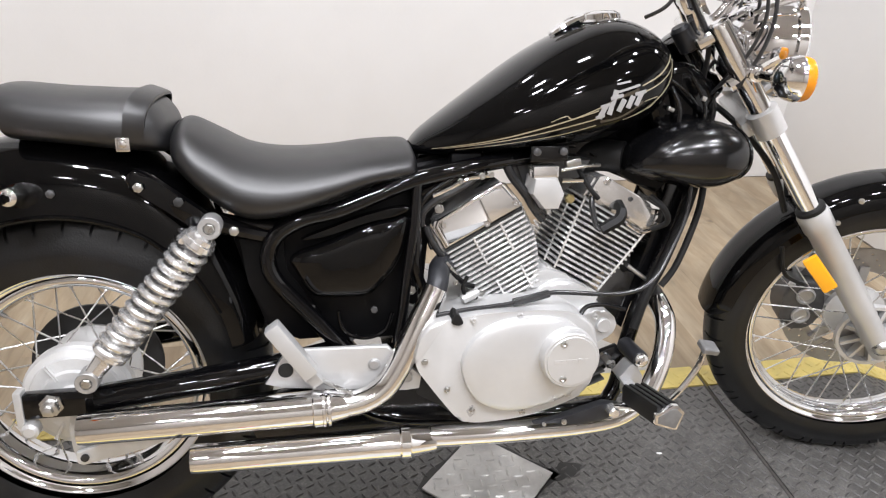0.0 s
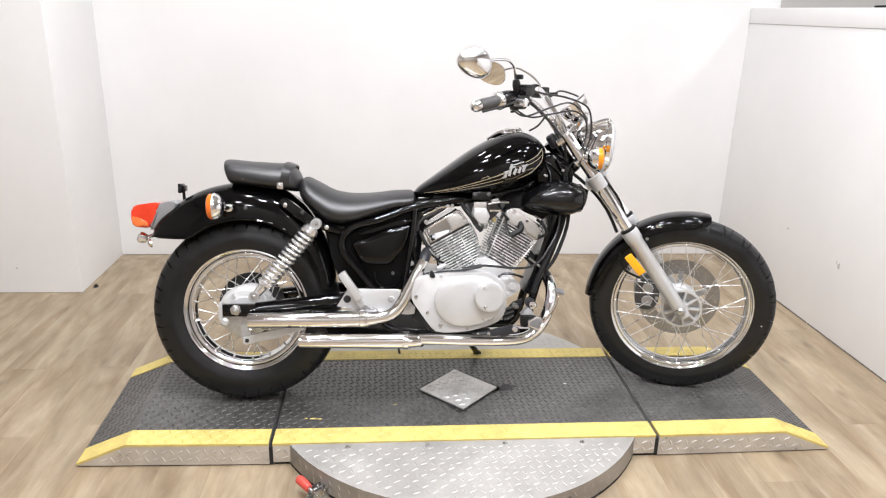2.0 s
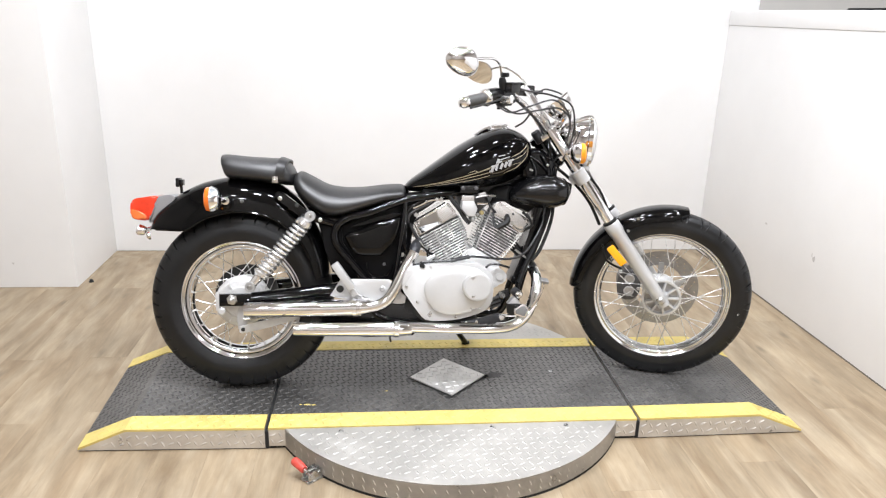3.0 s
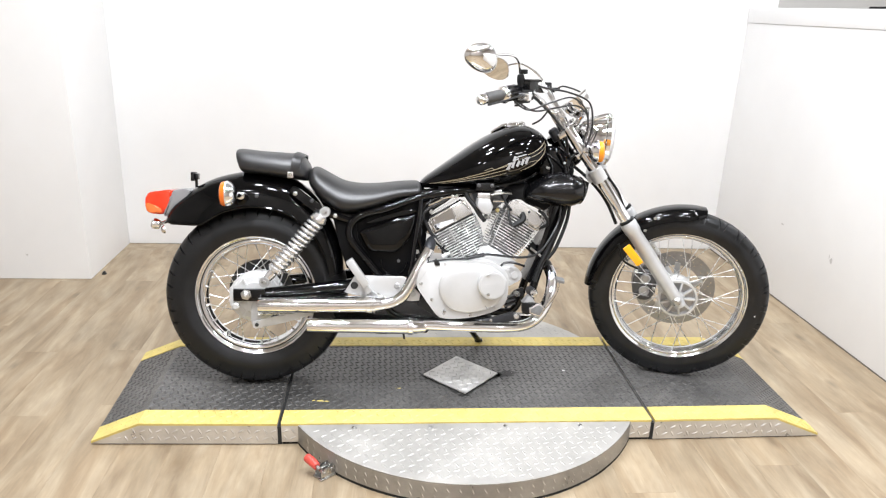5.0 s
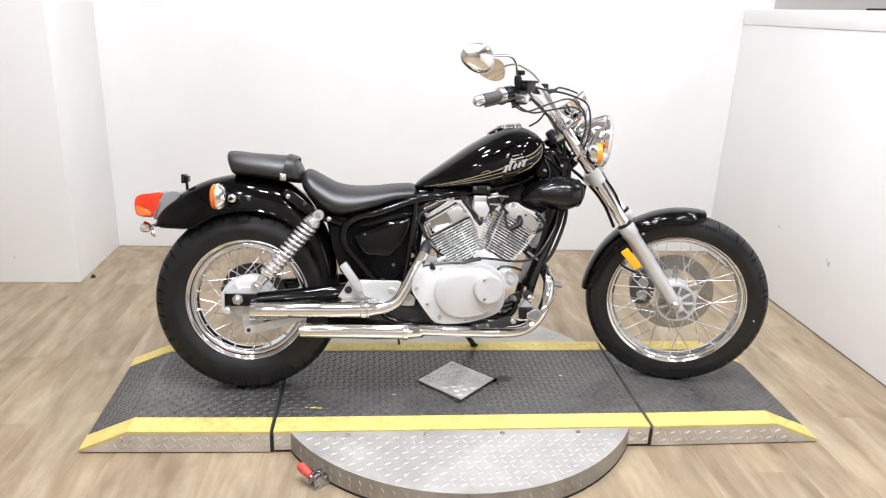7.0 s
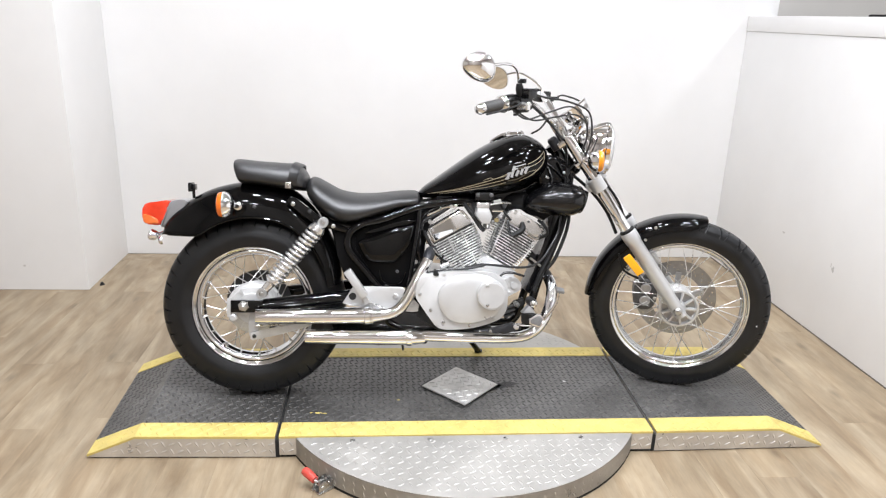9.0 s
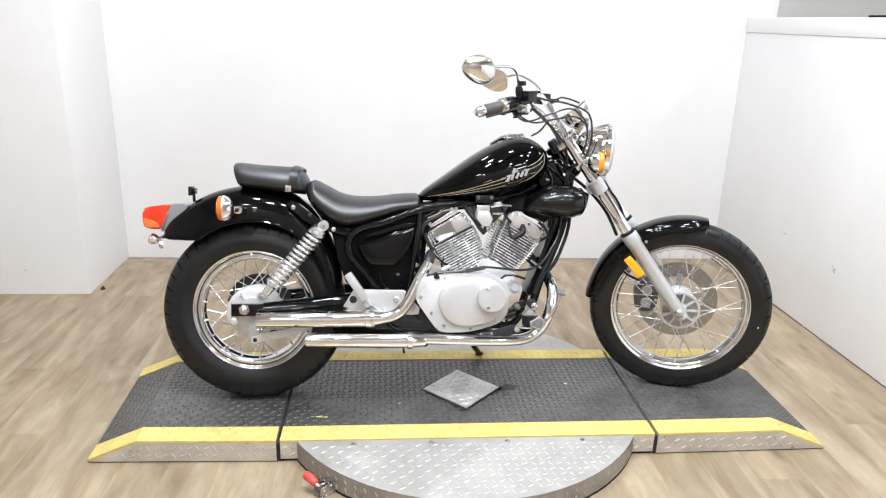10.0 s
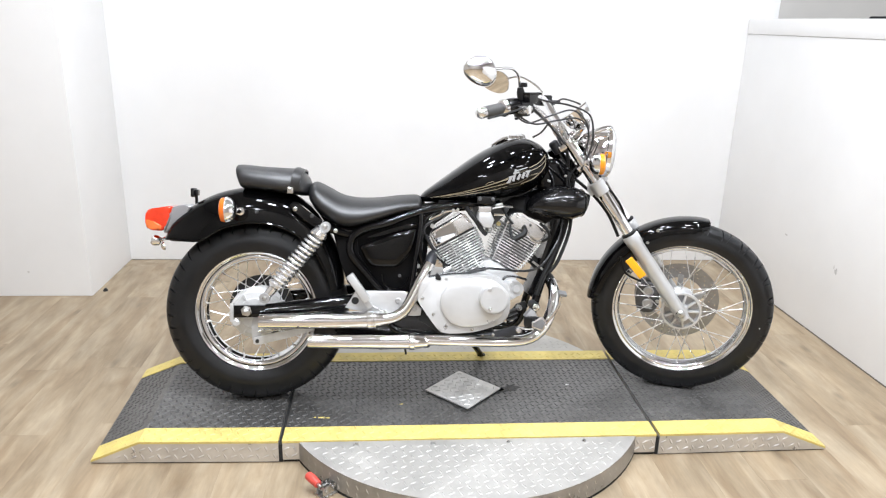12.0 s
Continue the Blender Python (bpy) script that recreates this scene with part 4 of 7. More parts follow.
# front fender
def front_fender():
    bm = bmesh.new()
    rings = []
    n = 44
    for i in range(n + 1):
        u = i / n
        a = radians(176 - 98 * u)
        r0 = 0.329 - 0.004 * math.sin(math.pi * min(u * 1.05, 1))
        endt = min(1.0, (1 - u) / 0.10, u / 0.05)
        w = 0.06 * (0.72 + 0.28 * math.sin(math.pi * 0.5 * endt))
        drop = 0.042 * (0.45 + 0.55 * endt)
        ring = []
        for k in range(17):
            v = -1 + 2 * k / 16
            y = math.sin(v * math.pi / 2) * w
            r = r0 - drop * (1 - math.cos(v * math.pi / 2)) ** 1.5
            ring.append((FA[0] + math.cos(a) * r, y, FA[2] + math.sin(a) * r))
        rings.append(ring)
    rings_mesh(bm, rings, closed=False, caps=False)
    bmesh.ops.recalc_face_normals(bm, faces=bm.faces)
    bmesh.ops.solidify(bm, geom=list(bm.faces), thickness=0.003)
    return bm


fender = front("front_fender", front_fender(), M_PAINT, bike, "gloss black front mudguard")
for x, z in ((1.355, 0.555), (1.385, 0.60)):
    bm = bmesh.new()
    lathe(bm, [(0.0055, 0), (0.005, 0.003), (0.002, 0.004)], (x, -0.061, z), (0, -1, 0), 12)
    front("fender_bolt", bm, M_STEEL, fender)

# cables and clips round the steering head
for q_, pts in ((0.0045, [(0.985, -0.082, 0.785), (1.0, -0.09, 0.745), (0.99, -0.09, 0.70), (0.955, -0.08, 0.675)]), (0.0035, [(1.02, -0.085, 0.80), (1.045, -0.09, 0.75), (1.035, -0.088, 0.70), (1.0, -0.08, 0.675)]),
                (0.006, [(1.06, -0.06, 0.79), (1.075, -0.065, 0.745), (1.065, -0.06, 0.69)]), (0.003, [(0.975, -0.08, 0.80), (1.01, -0.088, 0.775), (1.05, -0.08, 0.735), (1.07, -0.06, 0.70)])):
    bm = bmesh.new()
    tube(bm, pts, q_, 8)
    part("head_cable", bm, M_CABLE, bike)
for x, y, z, w, h in ((0.985, -0.086, 0.748, 0.012, 0.007), (1.012, -0.09, 0.722, 0.006, 0.016), (1.04, -0.092, 0.765, 0.008, 0.008), (0.972, -0.082, 0.715, 0.007, 0.007), (1.058, -0.07, 0.722, 0.006, 0.012)):
    bm = bmesh.new()
    box(bm, (x, y, z), (w, 0.006, h), Matrix.Rotation(0.4, 3, "Y"), 0.0015)
    part("cable_clip", bm, M_STEEL, bike)

# headlamp
LAMP = Vector((1.172, 0, 0.853))
bm = bmesh.new()
lathe(bm, [(0.012, -0.075), (0.045, -0.068), (0.066, -0.045), (0.077, -0.012), (0.079, 0.02), (0.083, 0.023), (0.084, 0.036), (0.079, 0.04), (0.075, 0.036)], LAMP, (1, 0, -0.06), 40)
lamp = bars("headlamp", bm, M_CHROME, bike, "chrome round headlamp shell")
bm = bmesh.new()
lathe(bm, [(0.0765, 0.036), (0.0750, 0.043), (0.062, 0.049), (0.04, 0.053), (0.02, 0.0545), (0.002, 0.055)], LAMP, (1, 0, -0.06), 40)
bars("lens", bm, M_HEADGLASS, lamp, "fluted clear headlamp glass")
bm = bmesh.new()
lathe(bm, [(0.073, 0.03), (0.045, 0.006), (0.012, -0.012), (0.002, -0.012)], LAMP, (1, 0, -0.06), 32)
bars("reflector", bm, M_MIRROR, lamp)
for y in (-0.088, 0.088):
    bm = bmesh.new()
    tube(bm, [(1.10, y, 0.80), (1.13, y, 0.825), (1.165, y * 0.98, 0.85)], [0.012, 0.011, 0.01], 10)
    bars("lamp_bracket", bm, M_CHROME, lamp, "chrome headlamp bracket")
    bm = bmesh.new()
    tube(bm, [(1.115, y * 0.85, 0.915), (1.15, y * 0.6, 0.925), (1.195, y * 0.5, 0.938), (1.212, y * 0.3, 0.925)], 0.005, 8)
    bars("lamp_guard", bm, M_CHROME, lamp)


def indicator(c, facing, add, r=0.038):
    """A bullet turn signal with an amber lens; facing is +1 forward or -1 back."""
    c = Vector(c)
    ax = (facing, 0, 0)
    bm = bmesh.new()
    lathe(bm, [(0.006, -0.021), (r * 0.5, -0.019), (r * 0.80, -0.011), (r * 0.95, -0.002), (r, 0.004), (r * 1.03, 0.006), (r * 1.03, 0.011), (r * 0.95, 0.012)], c, ax, 32)
    body = add("indicator", bm, M_CHROME, bike, "chrome turn signal with amber lens")
    bm = bmesh.new()
    lathe(bm, [(r * 0.99, 0.009), (r * 0.985, 0.020), (r * 0.93, 0.025), (r * 0.75, 0.029), (r * 0.35, 0.031), (0.001, 0.032)], c, ax, 28)
    add("lens", bm, M_AMBER if facing > 0 else M_DEEP_AMBER, body, "amber lens")
    sgn = 1 if c.y < 0 else -1
    bm = bmesh.new()
    tube(bm, [c + Vector((-0.012 * facing, sgn * 0.02, -0.004)), c + Vector((-0.02 * facing, sgn * 0.062, -0.008)), c + Vector((-0.02 * facing, sgn * 0.095, -0.01))], [0.008, 0.0075, 0.011], 10)
    add("stalk", bm, M_CHROME, body, "chrome stalk")
    bm = bmesh.new()
    lathe(bm, [(0.006, -0.012), (0.0125, -0.009), (0.0145, 0.0), (0.0125, 0.009), (0.006, 0.012)], c + Vector((-0.02 * facing, sgn * 0.072, -0.008)), (0, 1, 0), 18)
    add("stalk_boss", bm, M_CHROME, body, "rounded chrome boss")
    return body


indicator((1.150, -0.178, 0.834), 1, bars, 0.035)
indicator((1.110, 0.178, 0.852), 1, bars, 0.035)
indicator((-0.046, -0.196, 0.650), -1, part, 0.039)
indicator((-0.046, 0.196, 0.650), -1, part, 0.039)

# handlebar and controls
bm = bmesh.new()
half = [(1.028, 0.0, 0.925), (1.028, 0.06, 0.925), (1.005, 0.10, 0.95), (0.955, 0.155, 0.998), (0.915, 0.22, 1.022), (0.87, 0.29, 1.014), (0.79, 0.375, 0.998)]
tube(bm, [(x, -y, z) for x, y, z in half[::-1]] + half[1:], 0.0112, 12)
bar = bars("handlebar", bm, M_CHROME, bike, "chrome pullback handlebar")
for s in (-1, 1):
    p, q = Vector((0.862, s * 0.298, 1.013)), Vector((0.793, s * 0.372, 0.999))
    d = (q - p).normalized()
    bm = bmesh.new()
    prof = [(0.013, -0.004), (0.019, -0.003), (0.019, 0.002)]
    for k in range(12):
        prof += [(0.0176, 0.004 + k * 0.007), (0.0170, 0.0065 + k * 0.007)]
    prof += [(0.0168, 0.092), (0.012, 0.094)]
    lathe(bm, prof, p, d, 20)
    bars("grip", bm, M_GRIP, bar, "black ribbed rubber grip")
    bm = bmesh.new()
    lathe(bm, [(0.010, 0.092), (0.0165, 0.094), (0.0180, 0.101), (0.0172, 0.113), (0.0110, 0.122), (0.002, 0.124)], p, d, 20)
    bars("bar_end", bm, M_CHROME, bar, "chrome bar end")
    bm = bmesh.new()
    lathe(bm, [(0.014, -0.045), (0.022, -0.043), (0.0245, -0.034), (0.0250, -0.002), (0.0235, 0.003), (0.014, 0.004)], p, d, 20)
    bars("switch_housing", bm, M_SATIN, bar, "black handlebar switch housing")
    bm = bmesh.new()
    lathe(bm, [(0.015, 0.003), (0.0245, 0.004), (0.0275, 0.009), (0.0278, 0.016), (0.0245, 0.024), (0.0185, 0.027), (0.014, 0.027)], p, d, 24)
    bars("throttle_collar", bm, M_CHROME, bar, "chrome collar beside the grip")
    bm = bmesh.new()
    box(bm, p - d * 0.068 + Vector((0.004, 0, -0.01)), (0.046, 0.052, 0.04), Matrix.Rotation(s * 0.8, 3, "Z"), 0.006)
    bars("clamp_block", bm, M_SATIN, bar)
    bm = bmesh.new()
    a = p - d * 0.05 + Vector((0.022, 0, 0.0))
    tube(bm, [a, a + d * 0.05 + Vector((0.018, s * 0.01, -0.004)), a + d * 0.11 + Vector((0.02, s * 0.012, -0.008)), a + d * 0.175 + Vector((0.012, s * 0.008, -0.012))], [0.005, 0.0042, 0.0038, 0.0045], 10, flat=0.7)
    bars("lever", bm, M_CORE, bar, "polished hand lever")
    bm = bmesh.new()
    if s < 0:
        box(bm, (0.927, -0.255, 1.040), (0.046, 0.046, 0.026), Matrix.Rotation(-0.6, 3, "Z"), 0.004)
        box(bm, (0.927, -0.255, 1.055), (0.050, 0.050, 0.006), Matrix.Rotation(-0.6, 3, "Z"), 0.002)
        bars("master_cylinder", bm, M_SATIN, bar, "black brake fluid reservoir")
        bm = bmesh.new()
        box(bm, (0.908, -0.258, 1.004), (0.046, 0.044, 0.034), Matrix.Rotation(-0.8, 3, "Z") @ Matrix.Rotation(0.15, 3, "Y"), 0.009, 3)
        box(bm, (0.899, -0.262, 0.986), (0.020, 0.024, 0.012), Matrix.Rotation(-0.8, 3, "Z"), 0.006)
        bars("switch_box", bm, M_BRACKET, bar, "dark switch cluster")
        bm = bmesh.new()
        box(bm, (0.918, -0.292, 1.005), (0.044, 0.018, 0.024), Matrix.Rotation(-0.7, 3, "Z"), 0.006, 3)
        lathe(bm, [(0.009, 0.0), (0.009, 0.010), (0.006, 0.013), (0.001, 0.013)], (0.931, -0.283, 1.010), (0.3, -1, 0.1), 14)
        bars("lever_pivot", bm, M_POLISH, bar, "bright lever pivot housing")
        for dx, dz in ((-0.012, 0.012), (-0.004, -0.018)):
            bm = bmesh.new()
            box(bm, (0.897 + dx, -0.284, 0.996 + dz), (0.010, 0.008, 0.006), Matrix.Rotation(-0.8, 3, "Z"), 0.001)
            bars("switch_button", bm, M_RUBBER, bar)
        bm = bmesh.new()
        tube(bm, [(0.905, -0.264, 1.035), (0.904, -0.267, 1.056), (0.902, -0.269, 1.072)], [0.010, 0.0125, 0.009], 12)
        box(bm, (0.912, -0.262, 1.080), (0.020, 0.018, 0.014), Matrix.Rotation(-0.5, 3, "Z"), 0.003)
        bars("mirror_boot", bm, M_RUBBER, bar)
    else:
        box(bm, (0.938, 0.235, 1.004), (0.036, 0.03, 0.016), Matrix.Rotation(0.6, 3, "Z"), 0.003)
        box(bm, (0.966, 0.22, 1.008), (0.032, 0.016, 0.014), Matrix.Rotation(0.3, 3, "Z"), 0.003)
        bars("clutch_perch", bm, M_SATIN, bar)


def mirror_head(c, normal, s, size=1.0):
    """A teardrop mirror: chrome bowl behind, flat glass in front."""
    n = Vector(normal).normalized()
    side = Vector((0, 0, 1)).cross(n).normalized()
    up = n.cross(side)
    c = Vector(c)

    def oval(scale, depth, seg=36):
        out = []
        for k in range(seg):
            a = 2 * math.pi * k / seg
            x, y = math.cos(a), math.sin(a)
            rx = 0.058 * (1 + 0.12 * x * s)
            ry = 0.044 * (1 - 0.1 * x * s)
            out.append(c + side * (x * rx * scale * size) + up * (y * ry * scale * size + x * s * 0.006) + n * depth)
        return out

    bm = bmesh.new()
    rings_mesh(bm, [oval(0.97, 0.004), oval(1.0, 0.0), oval(0.98, -0.008), oval(0.88, -0.018), oval(0.66, -0.026), oval(0.35, -0.03), oval(0.02, -0.031)])
    shell = bars("mirror", bm, M_CHROME, bike, "chrome oval rear-view mirror")
    bm = bmesh.new()
    rings_mesh(bm, [oval(0.93, 0.0042), oval(0.93, 0.0052), oval(0.02, 0.0054)])
    bars("mirror_glass", bm, M_MIRROR, shell, "mirror glass")
    return shell, c - n * 0.02


shell, at = mirror_head((0.788, -0.38, 1.120), (-0.62, 0.78, 0.10), 1)
bm = bmesh.new()
tube(bm, [(0.90, -0.262, 1.075), (0.895, -0.285, 1.11), (0.875, -0.32, 1.128), (0.83, -0.355, 1.127), tuple(at)], 0.0042, 10)
bars("stem", bm, M_CHROME, shell, "chrome mirror stem")
shell, at = mirror_head((0.716, 0.300, 1.0765), (-0.04, -0.98, -0.10), -1, 1.0)
bm = bmesh.new()
tube(bm, [(0.932, 0.235, 1.008), (0.892, 0.255, 1.057), (0.84, 0.28, 1.087), (0.79, 0.31, 1.097), tuple(at)], 0.0042, 10)
bars("stem", bm, M_CHROME, shell, "chrome mirror stem")

# speedometer and riser
bm = bmesh.new()
lathe(bm, [(0.004, -0.058), (0.020, -0.055), (0.034, -0.046), (0.044, -0.030), (0.049, -0.010), (0.0505, 0.006), (0.0525, 0.009), (0.0525, 0.014), (0.047, 0.016)], (1.088, 0, 0.982), (-0.62, 0, 0.78), 36)
dial = bars("speedometer", bm, M_CHROME, bike, "chrome speedometer pod")
bm = bmesh.new()
lathe(bm, [(0.047, 0.012), (0.02, 0.0125), (0.001, 0.0125)], (1.088, 0, 0.982), (-0.62, 0, 0.78), 32)
bars("dial", bm, M_DIAL, dial)
bm = bmesh.new()
tube(bm, [(1.12, 0, 0.95), (1.09, 0, 0.90), (1.06, 0, 0.88)], 0.012, 10)
bars("bracket", bm, M_CHROME, dial)
for y in (-0.045, 0.045):
    bm = bmesh.new()
    tube(bm, [on_leg(0.70, y, -0.03), Vector((1.028, y, 0.925))], 0.0135, 14)
    box(bm, (1.028, y, 0.928), (0.036, 0.028, 0.034), Matrix.Rotation(-RAKE, 3, "Y"), 0.006)
    bars("riser", bm, M_WORN_CHROME, bar)
bm = bmesh.new()
lathe(bm, [(0.013, -0.02), (0.017, -0.018), (0.017, 0.02), (0.012, 0.026)], (1.026, -0.06, 0.868), AXIS, 20)
bars("ignition_lock", bm, M_BRACKET, bike, "ignition lock below the handlebar")

CABLES = (
    ("throttle_cable", 0.0032, [(0.885, -0.275, 0.992), (0.93, -0.27, 0.965), (1.0, -0.20, 0.985), (1.07, -0.13, 1.0), (1.118, -0.10, 0.962), (1.128, -0.100, 0.905), (1.108, -0.092, 0.835), (1.07, -0.07, 0.77)]),
    ("throttle_cable", 0.0032, [(0.90, -0.26, 0.985), (0.95, -0.24, 0.96), (1.02, -0.17, 0.968), (1.09, -0.10, 0.972), (1.13, -0.06, 0.93), (1.125, -0.04, 0.84), (1.08, -0.02, 0.74)]),
    ("brake_line", 0.0036, [(0.935, -0.245, 1.045), (0.985, -0.20, 1.03), (1.06, -0.11, 1.015), (1.128, -0.085, 0.985), (1.143, -0.095, 0.925), (1.136, -0.100, 0.868), (1.11, -0.10, 0.80)]),
    ("clutch_cable", 0.0036, [(0.975, 0.22, 1.013), (1.011, 0.17, 1.022), (1.088, 0.11, 1.002), (1.122, 0.06, 0.957), (1.12, 0.02, 0.87), (1.06, -0.02, 0.76)]),
    ("wiring_harness", 0.005, [(0.93, -0.22, 1.015), (0.975, -0.155, 0.975), (1.02, -0.10, 0.925), (1.06, -0.07, 0.87), (1.07, -0.05, 0.80)]),
    ("wiring_harness", 0.005, [(0.94, 0.22, 1.015), (0.985, 0.15, 0.97), (1.04, 0.09, 0.91), (1.075, 0.05, 0.83)]),
    ("choke_cable", 0.0035, [(1.0, -0.09, 0.96), (0.975, -0.105, 0.925), (0.945, -0.10, 0.905)]),
)
for name, r, pts in CABLES:
    bm = bmesh.new()
    tube(bm, pts, r * 0.9, 8)
    bars(name, bm, M_BAR_CABLE, bike)

# fuel tank
TANK = [(0.556, 0.692, 0.674, 0.028, 0.4, 0), (0.575, 0.712, 0.672, 0.058, 0.4, 0), (0.62, 0.745, 0.671, 0.088, 0.4, 0), (0.68, 0.788, 0.672, 0.112, 0.4, 0), (0.74, 0.830, 0.676, 0.128, 0.4, 0),
        (0.80, 0.864, 0.682, 0.138, 0.41, 0), (0.86, 0.888, 0.691, 0.143, 0.42, 0), (0.91, 0.893, 0.705, 0.140, 0.44, 0), (0.95, 0.880, 0.728, 0.126, 0.47, 0),
        (0.977, 0.859, 0.757, 0.100, 0.5, 0), (0.990, 0.838, 0.785, 0.062, 0.5, 0)]
bm = bmesh.new()
rings_mesh(bm, super_rings(TANK, 2.25, 2.5, 48, 6))
tank = part("fuel_tank", bm, M_PAINT, bike, "gloss black teardrop fuel tank with gold pinstripes", 60)
TANK_FINE = np.array(smooth_rows(TANK, 8))


def tank_side(x, z, lift=0.0012):
    """The point of the tank's right flank at x and z."""
    top, low, w, mid = (float(np.interp(x, TANK_FINE[:, 0], TANK_FINE[:, k])) for k in (1, 2, 3, 4))
    zm = low + (top - low) * mid
    p = 2.25 if z > zm else 2.5
    u = min(abs(z - zm) / ((top - zm) if z > zm else (zm - low)), 0.98)
    return (x, -w * (1 - u ** p) ** (1 / p) - lift, z)


def decal(name, pts, widths, material, lift=0.0012, n=5):
    """A thin strip laid on the tank along points of x and z, with its own thickness."""
    rows = smooth_rows([(*p, q) for p, q in zip(pts, widths)], n) if len(pts) > 2 else [(*p, q) for p, q in zip(pts, widths)]
    bm = bmesh.new()
    rings = []
    for i, (x, z, q) in enumerate(rows):
        x0, z0 = rows[max(i - 1, 0)][:2]
        x1, z1 = rows[min(i + 1, len(rows) - 1)][:2]
        d = math.hypot(x1 - x0, z1 - z0)
        nx, nz = -(z1 - z0) / d * q / 2, (x1 - x0) / d * q / 2
        rings.append([tank_side(x + nx, z + nz, lift), tank_side(x - nx, z - nz, lift), tank_side(x - nx, z - nz, 0.0002), tank_side(x + nx, z + nz, 0.0002)])
    rings_mesh(bm, rings)
    return part(name, bm, material, tank)


decal("pinstripe", [(0.585, 0.688), (0.68, 0.706), (0.76, 0.728), (0.835, 0.752)], [0.0008, 0.0018, 0.0021, 0.0018], M_GOLD)
decal("pinstripe", [(0.60, 0.689), (0.70, 0.706), (0.77, 0.722), (0.84, 0.741)], [0.0008, 0.0016, 0.0018, 0.0016], M_GOLD)
decal("pinstripe", [(0.62, 0.688), (0.70, 0.700), (0.78, 0.714), (0.835, 0.729)], [0.0008, 0.0014, 0.0016, 0.0016], M_GOLD)
decal("pinstripe", [(0.762, 0.735), (0.785, 0.744), (0.797, 0.740), (0.84, 0.758)], [0.0008, 0.0016, 0.0016, 0.0016], M_GOLD)
decal("pinstripe", [(0.905, 0.790), (0.935, 0.805), (0.955, 0.822), (0.966, 0.836)], [0.0016, 0.0023, 0.0023, 0.0016], M_GOLD)
decal("pinstripe", [(0.905, 0.779), (0.93, 0.789), (0.952, 0.803), (0.967, 0.82)], [0.0016, 0.0017, 0.0017, 0.0008], M_GOLD)
decal("pinstripe", [(0.967, 0.83), (0.964, 0.80), (0.945, 0.775), (0.915, 0.752), (0.88, 0.737)], [0.0016, 0.0023, 0.0023, 0.0022, 0.0008], M_GOLD)
decal("pinstripe", [(0.912, 0.766), (0.938, 0.772), (0.926, 0.757), (0.905, 0.748)], [0.0012, 0.0016, 0.0016, 0.0008], M_GOLD)
decal("emblem_ground", [(0.838, 0.744), (0.87, 0.757), (0.905, 0.775)], [0.024, 0.034, 0.026], M_BADGE_DARK, 0.0006)
for pts, q in (([(0.862, 0.7925), (0.884, 0.797)], 0.003), ([(0.866, 0.781), (0.900, 0.7915)], 0.0035)):
    decal("emblem_bar", pts, [q] * 2, M_EMBLEM, 0.0016)
for pts in ([(0.846, 0.760), (0.838, 0.740)], [(0.862, 0.784), (0.853, 0.746)], [(0.876, 0.770), (0.868, 0.751)], [(0.890, 0.775), (0.883, 0.756)], [(0.905, 0.781), (0.897, 0.760)]):
    decal("emblem_shape", pts, [0.0085] * 2, M_EMBLEM, 0.0016)
for pts in ([(0.832, 0.741), (0.846, 0.745)], [(0.838, 0.758), (0.852, 0.762)], [(0.853, 0.771), (0.873, 0.776)], [(0.893, 0.777), (0.912, 0.782)]):
    decal("emblem_shape", pts, [0.005] * 2, M_EMBLEM, 0.0017)
bm = bmesh.new()
lathe(bm, [(0.040, 0.0), (0.042, 0.004), (0.036, 0.008), (0.034, 0.016), (0.028, 0.02), (0.012, 0.022), (0.001, 0.022)], (0.886, 0, 0.884), (-0.06, 0, 1), 36)
part("fuel_cap", bm, M_CHROME, tank, "chrome fuel cap")
bm = bmesh.new()
tube(bm, [(0.80, 0, 0.866), (0.83, 0, 0.884), (0.86, 0, 0.896)], [0.012, 0.018, 0.012], 10, flat=0.5)
part("tank_console", bm, M_CHROME, tank)
bm = bmesh.new()
box(bm, (0.556, 0, 0.676), (0.03, 0.05, 0.026), bevel=0.006)
part("tank_mount", bm, M_RUBBER, tank)

# seats
SEAT = [(0.182, 0.715, 0.69, 0.05, 0.5, 0), (0.190, 0.731, 0.668, 0.095, 0.5, 0), (0.21, 0.738, 0.642, 0.118, 0.5, 0), (0.25, 0.719, 0.606, 0.132, 0.5, 0), (0.295, 0.696, 0.584, 0.142, 0.5, 0),
        (0.35, 0.686, 0.588, 0.146, 0.5, 0), (0.42, 0.687, 0.610, 0.140, 0.5, 0), (0.48, 0.694, 0.630, 0.128, 0.5, 0), (0.530, 0.697, 0.637, 0.116, 0.5, 0), (0.551, 0.695, 0.640, 0.108, 0.5, 0), (0.558, 0.684, 0.648, 0.09, 0.5, 0)]
bm = bmesh.new()
rings_mesh(bm, super_rings([(x, t, l, w, 0.38, y) for x, t, l, w, _, y in SEAT], 2.05, 2.6, 56, 6))
seat = part("seat", bm, M_VINYL, bike, "black vinyl rider seat", 60)
PILLION = [(-0.050, 0.760, 0.722, 0.06, 0.5, 0), (-0.047, 0.785, 0.714, 0.094, 0.5, 0), (-0.03, 0.793, 0.711, 0.106, 0.5, 0), (0.03, 0.787, 0.706, 0.114, 0.5, 0), (0.10, 0.783, 0.698, 0.118, 0.5, 0),
           (0.15, 0.779, 0.692, 0.112, 0.5, 0), (0.176, 0.756, 0.690, 0.095, 0.5, 0), (0.188, 0.730, 0.692, 0.06, 0.5, 0)]
